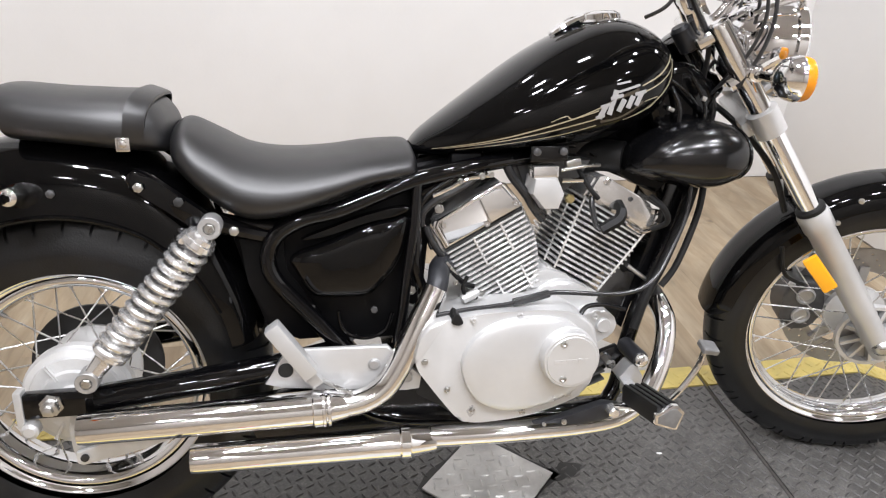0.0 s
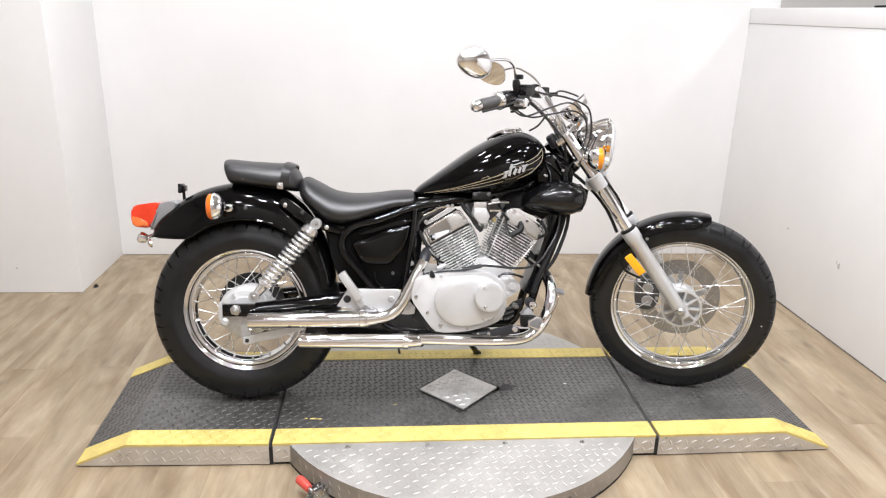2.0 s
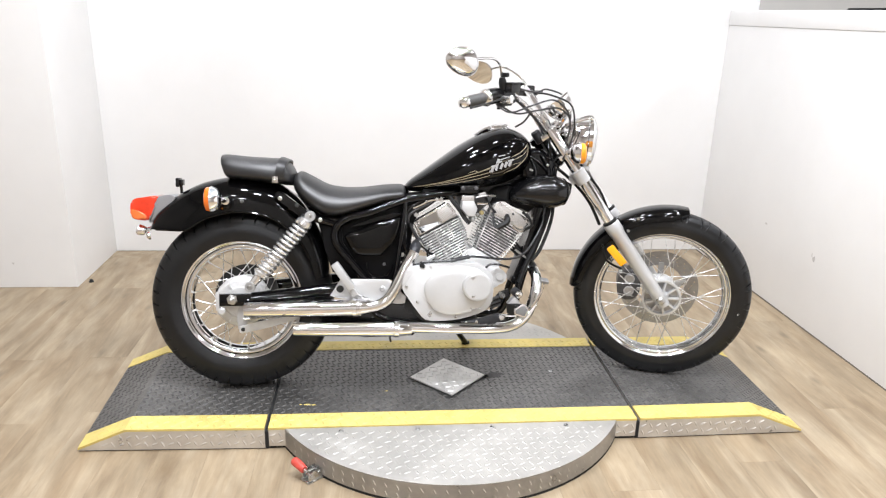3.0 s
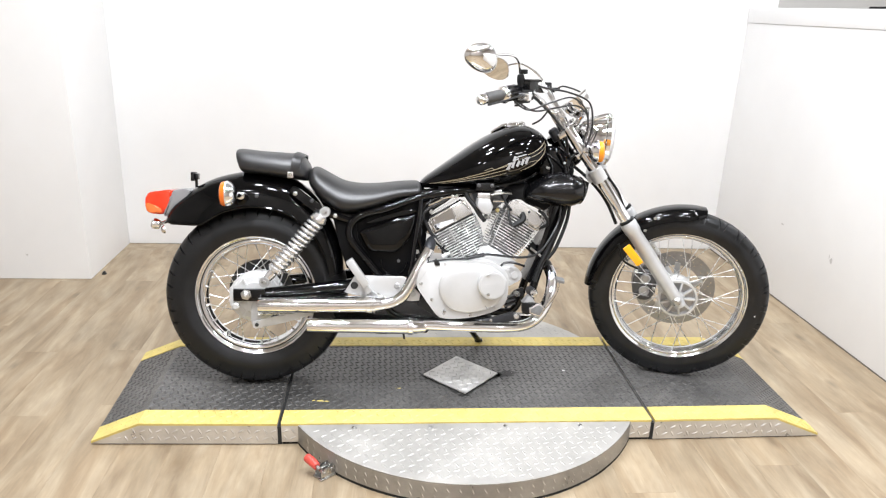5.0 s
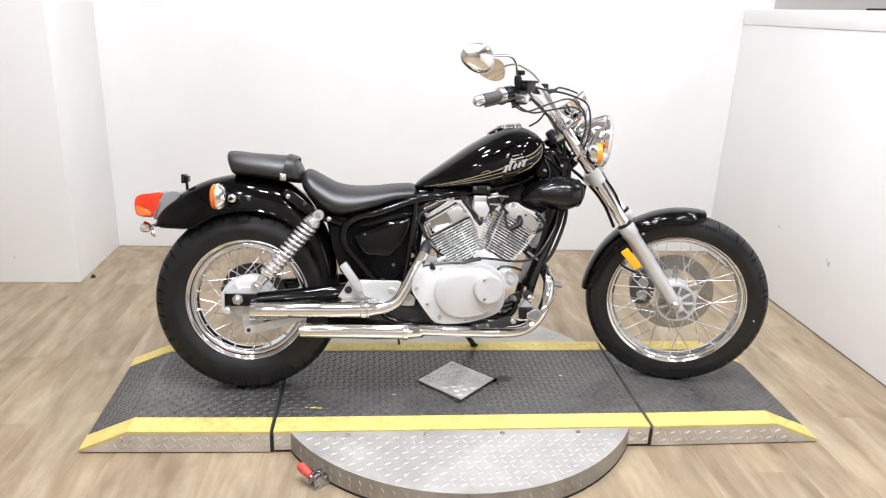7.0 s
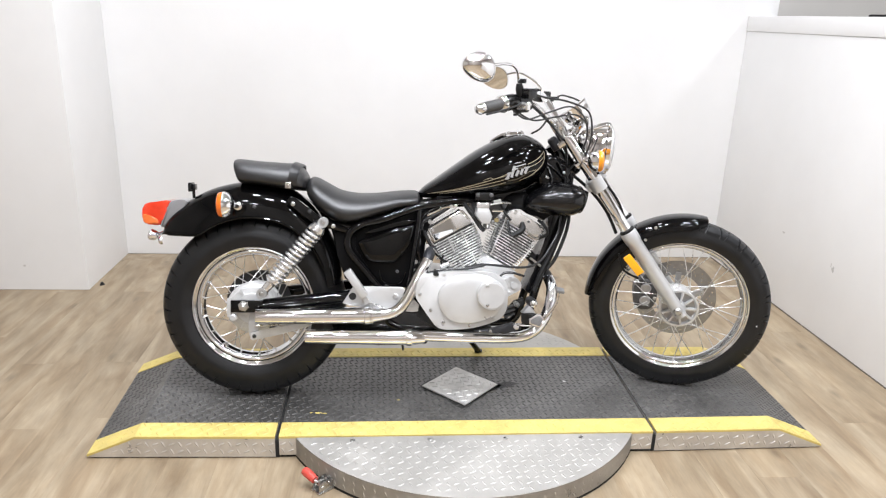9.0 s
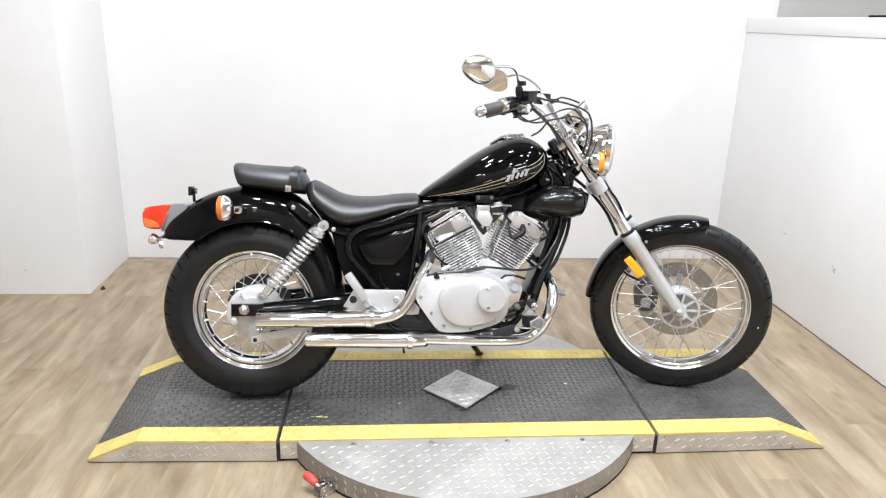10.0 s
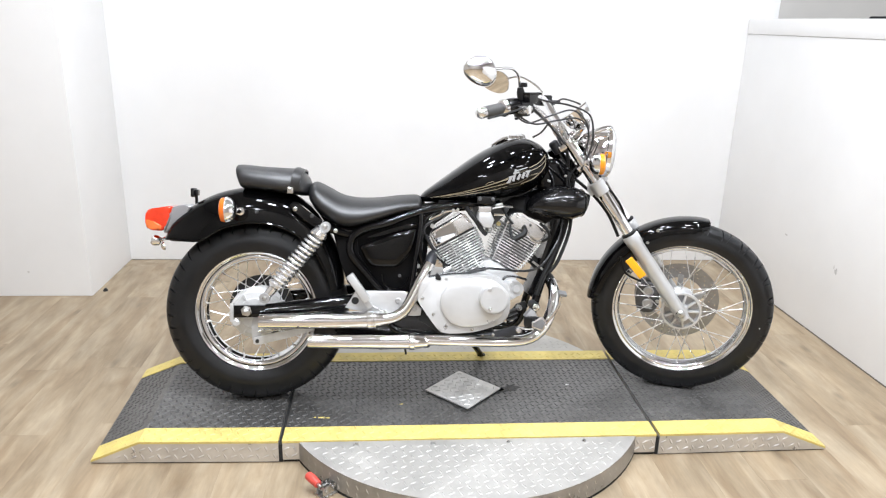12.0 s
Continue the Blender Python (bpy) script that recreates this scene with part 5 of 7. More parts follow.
bm = bmesh.new()
rings_mesh(bm, super_rings([(x, t, l, w, 0.36, y) for x, t, l, w, _, y in PILLION], 2.5, 3.0, 56, 6))
for v in bm.verts:
    v.co.x -= 0.34 * (v.co.z - 0.765) * min(max((0.10 - v.co.x) / 0.14, 0.0), 1.0)
pillion = part("passenger_seat", bm, M_VINYL, bike, "black vinyl passenger seat with a strap", 60)
bm = bmesh.new()
row = np.array(smooth_rows(PILLION, 8))


def pillion_ring(x, grow):
    top, low, w = (float(np.interp(x, row[:, 0], row[:, k])) for k in (1, 2, 3))
    zm = (top + low) / 2
    out = []
    for k in range(25):
        th = math.pi * (-0.16 + 1.32 * k / 24)
        c, s = math.cos(th), math.sin(th)
        y = (w + grow) * math.copysign(abs(c) ** (2 / 3.0), c)
        z = zm + (top + grow - zm) * math.copysign(abs(s) ** (2 / 3.0), s)
        out.append((x + 0.012 * (s - 0.3), y, z))
    return out


rings_mesh(bm, [[*pillion_ring(x, 0.0045), *pillion_ring(x, 0.0)[::-1]] for x in (0.136, 0.139, 0.160, 0.163)])
strap = part("strap", bm, M_VINYL, pillion, "black strap across the seat")
bm = bmesh.new()
box(bm, (0.13, -0.1165, 0.711), (0.020, 0.005, 0.021), bevel=0.0025)
lathe(bm, [(0.006, 0), (0.005, 0.003), (0.001, 0.004)], (0.13, -0.119, 0.712), (0, -1, 0), 14)
part("buckle", bm, M_WORN_CHROME, pillion, "metal strap buckle")


# rear fender
def rear_fender():
    rows = [(-0.292, 0.545, -0.262, 0.545, 0.075), (-0.268, 0.600, -0.225, 0.545, 0.088), (-0.212, 0.649, -0.162, 0.546, 0.096), (-0.155, 0.683, -0.120, 0.570, 0.10), (-0.095, 0.705, -0.080, 0.589, 0.102),
            (-0.02, 0.718, -0.01, 0.604, 0.103), (0.06, 0.712, 0.06, 0.600, 0.103), (0.14, 0.690, 0.125, 0.578, 0.103), (0.20, 0.64, 0.17, 0.545, 0.103), (0.25, 0.565, 0.21, 0.50, 0.103),
            (0.285, 0.475, 0.24, 0.44, 0.10), (0.30, 0.385, 0.255, 0.375, 0.095)]
    bm = bmesh.new()
    rings = []
    for xc, zc, xs, zs, w in smooth_rows(rows, 4):
        ring = []
        for k in range(25):
            v = -1 + 2 * k / 24
            y = math.copysign(abs(math.sin(v * math.pi / 2)) ** 0.8, v) * w
            m = max(math.cos(v * math.pi / 2), 0) ** 0.68
            ring.append((xs + (xc - xs) * m, y, zs + (zc - zs) * m))
        rings.append(ring)
    rings_mesh(bm, rings, closed=False, caps=False)
    bmesh.ops.recalc_face_normals(bm, faces=bm.faces)
    bmesh.ops.solidify(bm, geom=list(bm.faces), thickness=0.003)
    return bm


rfender = part("rear_fender", rear_fender(), M_PAINT, bike, "gloss black rear mudguard", 50)
for side_ in (-1, 1):
    bm = bmesh.new()
    tube(bm, [(x, side_ * (w + 0.0005), z) for x, z, w in ((-0.262, 0.546, 0.076), (-0.225, 0.545, 0.088), (-0.162, 0.546, 0.096), (-0.120, 0.570, 0.10), (-0.080, 0.589, 0.102), (-0.01, 0.604, 0.103),
                                                        (0.06, 0.600, 0.103), (0.125, 0.578, 0.103), (0.17, 0.545, 0.103), (0.21, 0.50, 0.103), (0.24, 0.44, 0.10))], 0.0042, 8)
    part("rolled_edge", bm, M_PAINT, rfender)
for s in (-1, 1):
    bm = bmesh.new()
    y_in, y_out = sorted((s * 0.104, s * 0.126))
    slab(bm, rounded([(0.128, 0.660), (0.137, 0.673), (0.153, 0.671), (0.19, 0.643), (0.236, 0.606), (0.246, 0.590), (0.224, 0.582), (0.18, 0.614), (0.142, 0.643)], 3), y_in, y_out, 0.005)
    tube(bm, [(0.235, s * 0.11, 0.595), (0.28, s * 0.108, 0.577), (0.33, s * 0.10, 0.562)], [0.015, 0.013, 0.013], 10)
    strut = part("fender_strut", bm, M_FRAME, bike, "black fender support")
    for x, z in ((0.147, 0.651), (0.275, 0.581), (0.20, 0.628)):
        bm = bmesh.new()
        lathe(bm, [(0.0075, 0), (0.0075, 0.004), (0.005, 0.0055), (0.001, 0.0055)], (x, s * 0.13, z), (0, s, 0), 6)
        part("bolt", bm, M_STEEL if x != 0.20 else M_CORE, strut)
for x, z in ((0.020, 0.640),):
    bm = bmesh.new()
    lathe(bm, [(0.0065, 0), (0.0065, 0.004), (0.003, 0.0055)], (x, -0.101, z), (0, -1, 0), 6)
    part("bolt", bm, M_CAST, rfender)

# tail lamp, brackets
bm = bmesh.new()
slab(bm, rounded([(-0.256, 0.653), (-0.202, 0.654), (-0.214, 0.634), (-0.277, 0.570), (-0.291, 0.574), (-0.276, 0.605)], 4), -0.056, 0.056, 0.008)
tail = part("tail_lamp", bm, M_GREY_PLASTIC, bike, "tail lamp with red lens on a grey base")
bm = bmesh.new()
slab(bm, rounded([(-0.260, 0.652), (-0.300, 0.650), (-0.335, 0.644), (-0.344, 0.630), (-0.346, 0.606), (-0.343, 0.584), (-0.330, 0.577), (-0.292, 0.574), (-0.276, 0.605)], 3), -0.058, 0.058, 0.010, 3)
lens = part("lens", bm, M_RED, tail, "red tail lamp lens", 50)
# lighter orange piece paints the glow of light through the red lens
bm = bmesh.new()
slab(bm, rounded([(-0.298, 0.594), (-0.325, 0.606), (-0.3435, 0.610), (-0.3435, 0.586), (-0.330, 0.580), (-0.298, 0.578)], 3), -0.060, 0.060, 0.005, 2)
part("lower_window", bm, M_ORANGE_RED, lens, "lower part of the lens, coloured orange-red as if lit through", 50)
bm = bmesh.new()
box(bm, (-0.203, 0.0, 0.698), (0.012, 0.045, 0.030), bevel=0.003)
box(bm, (-0.192, 0.0, 0.698), (0.01, 0.03, 0.02), bevel=0.003)
tube(bm, [(-0.196, 0, 0.69), (-0.195, 0, 0.66)], 0.005, 8)
part("bracket", bm, M_SATIN, rfender, "small black bracket on the fender")
bm = bmesh.new()
lathe(bm, [(0.004, -0.02), (0.014, -0.016), (0.018, -0.004), (0.018, 0.006), (0.012, 0.012)], (-0.325, -0.03, 0.540), (-1, -0.2, 0.3), 20)
tube(bm, [(-0.315, -0.02, 0.538), (-0.295, -0.01, 0.545), (-0.28, 0.0, 0.56)], 0.006, 8)
part("plate_lamp", bm, M_CHROME, rfender, "chrome number plate lamp")
bm = bmesh.new()
lathe(bm, [(0.014, 0), (0.014, 0.006), (0.009, 0.011), (0.001, 0.013)], (-0.297, -0.02, 0.521), (-0.9, -0.3, -0.2), 18)
part("plate_bracket", bm, M_WORN_CHROME, rfender, "worn metal bracket end")
bm = bmesh.new()
lathe(bm, [(0.005, 0), (0.004, 0.003), (0.001, 0.004)], (-0.272, -0.062, 0.560), (-0.3, -1, 0), 10)
part("rear_reflector", bm, M_RED, rfender, "small red reflector")

# shocks
for s in (-1, 1):
    a, b = Vector((0.244, s * 0.148, 0.594)), Vector((0.05, s * 0.148, 0.365))
    ax = (b - a).normalized()
    ln = (b - a).length
    bm = bmesh.new()
    lathe(bm, [(0.008, 0.0), (0.012, 0.02), (0.026, 0.026), (0.027, 0.034), (0.018, 0.04), (0.012, 0.05), (0.012, ln * 0.55), (0.019, ln * 0.56), (0.019, ln * 0.80), (0.027, ln * 0.81), (0.027, ln * 0.83), (0.016, ln * 0.86),
               (0.012, ln)], a, ax, 24)
    shock = part("shock_absorber", bm, M_POLISH, bike, "chrome coil-over rear shock")
    bm = bmesh.new()
    lathe(bm, [(0.014, 0.012), (0.0225, 0.018), (0.0235, 0.024), (0.0240, 0.036), (0.0225, 0.039), (0.014, 0.039)], a, ax, 24)
    part("upper_sleeve", bm, M_POLISH, shock)
    for p in (a, b):
        bm = bmesh.new()
        lathe(bm, [(0.008, -0.018), (0.0165, -0.018), (0.0168, 0.015), (0.0155, 0.017), (0.0088, 0.017), (0.0085, 0.012), (0.001, 0.012)], p, (0, s, 0), 24)
        part("eye", bm, M_ALU, shock, "", 20)
        bm = bmesh.new()
        lathe(bm, [(0.0078, 0.0), (0.0078, 0.006), (0.0065, 0.007), (0.001, 0.007)], p + Vector((0, s * 0.012, 0)), (0, s, 0), 6)
        part("nut", bm, M_STEEL, shock, "", 20)
    bm = bmesh.new()
    u = ax.orthogonal().normalized()
    v = ax.cross(u)
    turns, n = 13, 234
    pts = []
    for i in range(n + 1):
        f = i / n
        th = 2 * math.pi * turns * f
        pts.append(a + ax * (0.038 + f * (ln * 0.81 - 0.038)) + (u * math.cos(th) + v * math.sin(th)) * 0.0235)
    tube(bm, pts, 0.0053, 8, smooth=False)
    part("spring", bm, M_SPRING, shock, "chrome coil spring")

# swingarm, axle, torque arm
for s in (-1, 1):
    bm = bmesh.new()
    tube(bm, [(0.43, s * 0.10, 0.36), (0.30, s * 0.118, 0.345), (0.05, s * 0.122, 0.319)], 0.0235, 14, flat=0.95)
    box(bm, (-0.002, s * 0.122, 0.317), (0.105, 0.02, 0.040), bevel=0.003)
    arm = part("swingarm", bm, M_FRAME, bike, "black swingarm tube")
    bm = bmesh.new()
    lathe(bm, [(0.018, 0), (0.018, 0.003), (0.0135, 0.004), (0.0135, 0.014), (0.008, 0.016), (0.008, 0.024), (0.002, 0.026)], (-0.013, s * 0.132, 0.319), (0, s, 0), 6 if s < 0 else 18)
    part("axle_nut", bm, M_STEEL, arm)
    bm = bmesh.new()
    box(bm, (-0.060, s * 0.122, 0.313), (0.012, 0.024, 0.06), bevel=0.003)
    lathe(bm, [(0.011, 0), (0.013, 0.004), (0.013, 0.02), (0.008, 0.024)], (-0.046, s * 0.122, 0.282), (0, s, 0), 14)
    part("chain_adjuster", bm, M_SILVER, arm)
bm = bmesh.new()
slab(bm, rounded([(-0.002, 0.236), (0.004, 0.208), (0.022, 0.209), (0.030, 0.24), (0.034, 0.29), (0.016, 0.305), (0.0, 0.28)], 4), -0.108, -0.099, 0.002)
part("brake_arm_plate", bm, M_FORK, bike, "silver brake torque plate")
bm = bmesh.new()
slab(bm, [(0.006, 0.226), (0.005, 0.207), (0.014, 0.202), (0.111, 0.2235), (0.20, 0.249), (0.20, 0.266), (0.16, 0.258), (0.051, 0.2385)], -0.119, -0.111, 0.002)
torque = part("torque_arm", bm, M_DRUM, bike, "alloy brake torque arm")
bm = bmesh.new()
lathe(bm, [(0.0065, 0), (0.0065, 0.004), (0.004, 0.005), (0.001, 0.005)], (0.018, -0.1185, 0.2165), (0, -1, 0), 12)
part("pivot_bolt", bm, M_CORE, torque)
bm = bmesh.new()
tube(bm, [(0.02, -0.115, 0.25), (0.3, -0.105, 0.262), (0.55, -0.10, 0.262), (0.78, -0.11, 0.262)], 0.0038, 8)
part("brake_rod", bm, M_STEEL, bike)

# frame
TUBES = (
    (0.017, [(1.02, 0, 0.80), (0.90, 0, 0.70), (0.74, 0, 0.662), (0.56, 0, 0.65)]),
    (0.0145, [(1.070, -0.02, 0.725), (1.050, -0.05, 0.60), (1.016, -0.062, 0.51), (0.974, -0.066, 0.41), (0.946, -0.072, 0.32), (0.922, -0.085, 0.236), (0.86, -0.10, 0.214), (0.60, -0.11, 0.222), (0.46, -0.11, 0.26), (0.425, -0.11, 0.37)]),
    (0.0145, [(1.070, 0.02, 0.725), (1.050, 0.05, 0.60), (1.016, 0.062, 0.51), (0.974, 0.066, 0.41), (0.946, 0.072, 0.32), (0.922, 0.085, 0.236), (0.86, 0.10, 0.214), (0.60, 0.11, 0.222), (0.46, 0.11, 0.26), (0.425, 0.11, 0.37)]),
    (0.0135, [(0.80, -0.05, 0.675), (0.66, -0.09, 0.664), (0.545, -0.105, 0.643), (0.44, -0.112, 0.605), (0.375, -0.112, 0.590), (0.335, -0.112, 0.566), (0.320, -0.112, 0.530), (0.332, -0.112, 0.490), (0.385, -0.11, 0.425), (0.435, -0.11, 0.365)]),
    (0.0135, [(0.80, 0.05, 0.675), (0.66, 0.09, 0.664), (0.545, 0.105, 0.640), (0.43, 0.112, 0.600), (0.35, 0.112, 0.566), (0.318, 0.112, 0.535), (0.335, 0.112, 0.49), (0.39, 0.11, 0.42), (0.435, 0.11, 0.365)]),
    (0.0088, [(0.556, -0.106, 0.645), (0.5495, -0.114, 0.578), (0.538, -0.116, 0.50), (0.5275, -0.116, 0.42), (0.518, -0.116, 0.375)]),
    (0.0125, [(0.545, 0.106, 0.64), (0.53, 0.112, 0.55), (0.506, 0.114, 0.40)]),
    (0.012, [(0.35, -0.10, 0.575), (0.26, -0.095, 0.588), (0.17, -0.09, 0.62)]),
    (0.012, [(0.35, 0.10, 0.575), (0.26, 0.095, 0.588), (0.17, 0.09, 0.62)]),
)
for r, pts in TUBES:
    bm = bmesh.new()
    tube(bm, pts, r, 12)
    part("frame_tube", bm, M_FRAME, bike, "black frame tube")
bm = bmesh.new()
slab(bm, [(0.34, 0.565), (0.545, 0.64), (0.56, 0.655), (0.56, 0.40), (0.545, 0.372), (0.43, 0.37), (0.345, 0.50)], -0.085, 0.085, 0.01)
part("battery_box", bm, M_PLASTIC, bike, "black battery box behind the side cover")
bm = bmesh.new()
slab(bm, [(0.262, 0.575), (0.35, 0.572), (0.40, 0.44), (0.45, 0.375), (0.36, 0.375), (0.31, 0.40), (0.285, 0.48)], -0.08, 0.08, 0.01)
part("inner_fender", bm, M_PLASTIC, bike, "black inner fender")
# added black slab that blocks the bright view past the rear cylinder
bm = bmesh.new()
slab(bm, [(0.545, 0.66), (0.66, 0.678), (0.725, 0.684), (0.70, 0.656), (0.64, 0.632), (0.60, 0.606), (0.582, 0.578), (0.574, 0.54), (0.572, 0.42), (0.545, 0.42)], -0.05, 0.05, 0.008)
part("air_duct", bm, M_PLASTIC, bike, "black filler slab behind the rear cylinder")
bm = bmesh.new()
slab(bm, [(0.86, 0.672), (1.02, 0.66), (1.01, 0.62), (0.985, 0.60), (0.95, 0.625), (0.88, 0.655)], -0.06, 0.06, 0.008)
part("horn_housing", bm, M_PLASTIC, bike, "black housing under the tank")
for q, pts in ((0.0085, [(1.065, -0.055, 0.66), (1.048, -0.068, 0.59), (1.008, -0.078, 0.49), (0.972, -0.085, 0.42), (0.950, -0.09, 0.36)]), (0.006, [(1.07, -0.07, 0.64), (1.058, -0.082, 0.57), (1.022, -0.092, 0.48), (0.993, -0.095, 0.44)]),
               (0.005, [(0.955, -0.10, 0.605), (0.975, -0.115, 0.585), (0.985, -0.11, 0.56), (0.965, -0.095, 0.545)])):
    bm = bmesh.new()
    tube(bm, pts, q, 10)
    part("front_hose", bm, M_RUBBER, bike)
bm = bmesh.new()
slab(bm, [(0.70, 0.70), (0.98, 0.80), (1.03, 0.80), (1.06, 0.72), (1.0, 0.655), (0.90, 0.640), (0.84, 0.645), (0.70, 0.650)], -0.035, 0.035, 0.012)
part("frame_gusset", bm, M_FRAME, bike, "black frame gusset under the tank")
# black filler added to darken the gap between the downtubes
bm = bmesh.new()
slab(bm, [(1.058, 0.70), (1.040, 0.60), (1.006, 0.51), (0.964, 0.41), (0.945, 0.345), (0.925, 0.36), (0.952, 0.42), (0.985, 0.52), (1.012, 0.60), (1.02, 0.70)], -0.055, 0.055, 0.006)
part("downtube_plate", bm, M_SATIN, bike, "black filler slab between the front frame tubes")
bm = bmesh.new()
slab(bm, rounded([(0.965, 0.81), (1.03, 0.82), (1.075, 0.755), (1.055, 0.705), (0.99, 0.70), (0.955, 0.74)], 4), -0.075, 0.075, 0.02, 3)
part("head_cover", bm, M_PAINT, bike, "gloss black cover at the steering head", 45)


# side cover
def bulged(outline, y0, depth, edge=0.3, crisp=False):
    """A panel whose face swells out to the rider's right; crisp: with a clear step round it."""
    pts = rounded(outline, 5)
    cx, cz = (sum(p[k] for p in pts) / len(pts) for k in (0, 1))
    rings = []
    rise = ((1.0, 0.0), (1.0, edge), (0.985, edge + 0.1), (0.92, edge + 0.24), (0.78, 0.92), (0.5, 1.0), (0.02, 1.0))
    if crisp:
        rise = ((1.0, 0.0), (1.0, edge), (0.990, edge + 0.10), (0.965, edge + 0.17), (0.86, edge + 0.30), (0.6, 0.96), (0.02, 1.0))
    for f, d in ((q, depth * h) for q, h in rise):
        rings.append([(cx + (x - cx) * f, y0 - d, cz + (z - cz) * f) for x, z in pts])
    bm = bmesh.new()
    rings_mesh(bm, rings)
    return bm


part("side_cover", bulged([(0.353, 0.526), (0.369, 0.538), (0.395, 0.546), (0.432, 0.559), (0.472, 0.575), (0.512, 0.583), (0.540, 0.586), (0.537, 0.551), (0.519, 0.507), (0.500, 0.483), (0.476, 0.461), (0.440, 0.459), (0.404, 0.461), (0.381, 0.470), (0.358, 0.512)], -0.098, 0.024, 0.5), M_COVER, bike, "gloss black side cover", 50)
bm = bmesh.new()
pts = [(0.4945, -0.1222, 0.570), (0.538, -0.107, 0.582), (0.535, -0.107, 0.550), (0.519, -0.110, 0.512), (0.498, -0.119, 0.488), (0.491, -0.1222, 0.508)]
va, vb = [bm.verts.new(p_) for p_ in pts], [bm.verts.new((p_[0], p_[1] + 0.012, p_[2])) for p_ in pts]
bm.faces.new(va)
for i in range(6):
    bm.faces.new((va[i], va[(i + 1) % 6], vb[(i + 1) % 6], vb[i]))
bmesh.ops.bevel(bm, geom=[e for e in bm.edges if all(v in va for v in e.verts)], offset=0.0025, segments=2, affect="EDGES")
part("cover_end_facet", bm, M_COVER, bike, "angled end of the side cover", 50)
bm = bmesh.new()
slab(bm, rounded([(0.372, 0.556), (0.42, 0.574), (0.475, 0.592), (0.535, 0.604), (0.536, 0.592), (0.475, 0.580), (0.42, 0.563)], 3), -0.108, -0.09, 0.003)
part("cover_flange", bm, M_COVER, bike, "gloss black upper flange of the side cover", 45)
bm = bmesh.new()
tube(bm, [(0.425, -0.112, 0.436), (0.430, -0.114, 0.408), (0.448, -0.115, 0.392), (0.475, -0.115, 0.388), (0.500, -0.114, 0.400), (0.512, -0.112, 0.428)], 0.0035, 10)
part("battery_strap", bm, M_FRAME, bike, "black wire loop below the side cover")
for x, z, r_ in ((0.402, 0.408, 0.004), (0.446, 0.381, 0.0045), (0.484, 0.429, 0.006), (0.385, 0.440, 0.004), (0.452, 0.384, 0.004)):
    bm = bmesh.new()
    lathe(bm, [(r_, 0), (r_, 0.003), (r_ * 0.8, 0.004), (0.001, 0.004)], (x, -0.097, z), (0, -1, 0), 6)
    part("cover_bolt", bm, M_CAST, bike)

# engine
CASE = [(0.552, 0.43), (0.546, 0.36), (0.60, 0.28), (0.645, 0.248), (0.71, 0.242), (0.80, 0.250), (0.836, 0.28), (0.858, 0.34), (0.868, 0.42), (0.852, 0.446), (0.80, 0.462), (0.755, 0.440), (0.70, 0.428), (0.64, 0.428)]
bm = bmesh.new()
slab(bm, rounded(CASE, 4), -0.098, 0.13, 0.010, 3)
engine = part("crankcase", bm, M_SILVER, bike, "silver engine crankcase", 40)
bm = bmesh.new()
slab(bm, rounded([(0.562, 0.424), (0.543, 0.380), (0.543, 0.356), (0.558, 0.330), (0.606, 0.263), (0.624, 0.252), (0.66, 0.248), (0.735, 0.2545), (0.81, 0.278), (0.836, 0.302), (0.845, 0.350), (0.838, 0.405), (0.79, 0.436), (0.70, 0.441), (0.63, 0.438)], 4), -0.176, -0.09, 0.006, 3)
part("clutch_cover", bm, M_SILVER, engine, "silver clutch cover", 40)
part("cover_dome", bulged([(0.614, 0.353), (0.622, 0.385), (0.648, 0.414), (0.69, 0.430), (0.75, 0.431), (0.80, 0.416), (0.827, 0.37), (0.816, 0.310), (0.77, 0.281), (0.70, 0.271), (0.650, 0.287), (0.625, 0.317)], -0.174, 0.022, 0.52, True), M_SILVER, engine, "raised oval cover", 30)
bm = bmesh.new()
lathe(bm, [(0.0485, 0.0), (0.0485, 0.006), (0.0475, 0.007), (0.0475, 0.025), (0.0450, 0.0285), (0.0425, 0.0285), (0.041, 0.030), (0.001, 0.030)], (0.786, -0.19, 0.3675), (0, -1, 0), 48)
part("round_cover", bm, M_SILVER, engine, "round silver cover with two screws")
bm = bmesh.new()
for k, w in enumerate((0.007, 0.005, 0.007, 0.006, 0.007, 0.005)):
    box(bm, (0.760 + k * 0.0098, -0.2202, 0.3685), (w, 0.0008, 0.006))
part("raised_mark", bm, M_SILVER, engine)
for x, z, y in ((0.7705, 0.399, -0.2195), (0.7715, 0.338, -0.2195)):
    bm = bmesh.new()
    lathe(bm, [(0.006, 0), (0.006, 0.002), (0.003, 0.003), (0.001, 0.001)], (x, y, z), (0, -1, 0), 14)
    part("screw", bm, M_STEEL, engine)
for x, z in ((0.5556, 0.365), (0.592, 0.3135), (0.634, 0.272), (0.720, 0.262), (0.800, 0.285), (0.7103, 0.4345), (0.634, 0.4315)):
    bm = bmesh.new()
    lathe(bm, [(0.0062, 0), (0.0062, 0.001), (0.0048, 0.001), (0.0048, 0.0045), (0.0028, 0.005), (0.0026, 0.003), (0.001, 0.003)], (x, -0.1755, z), (0, -1, 0), 6)
    part("bolt", bm, M_SILVER if z > 0.42 else M_STEEL, engine)
bm = bmesh.new()
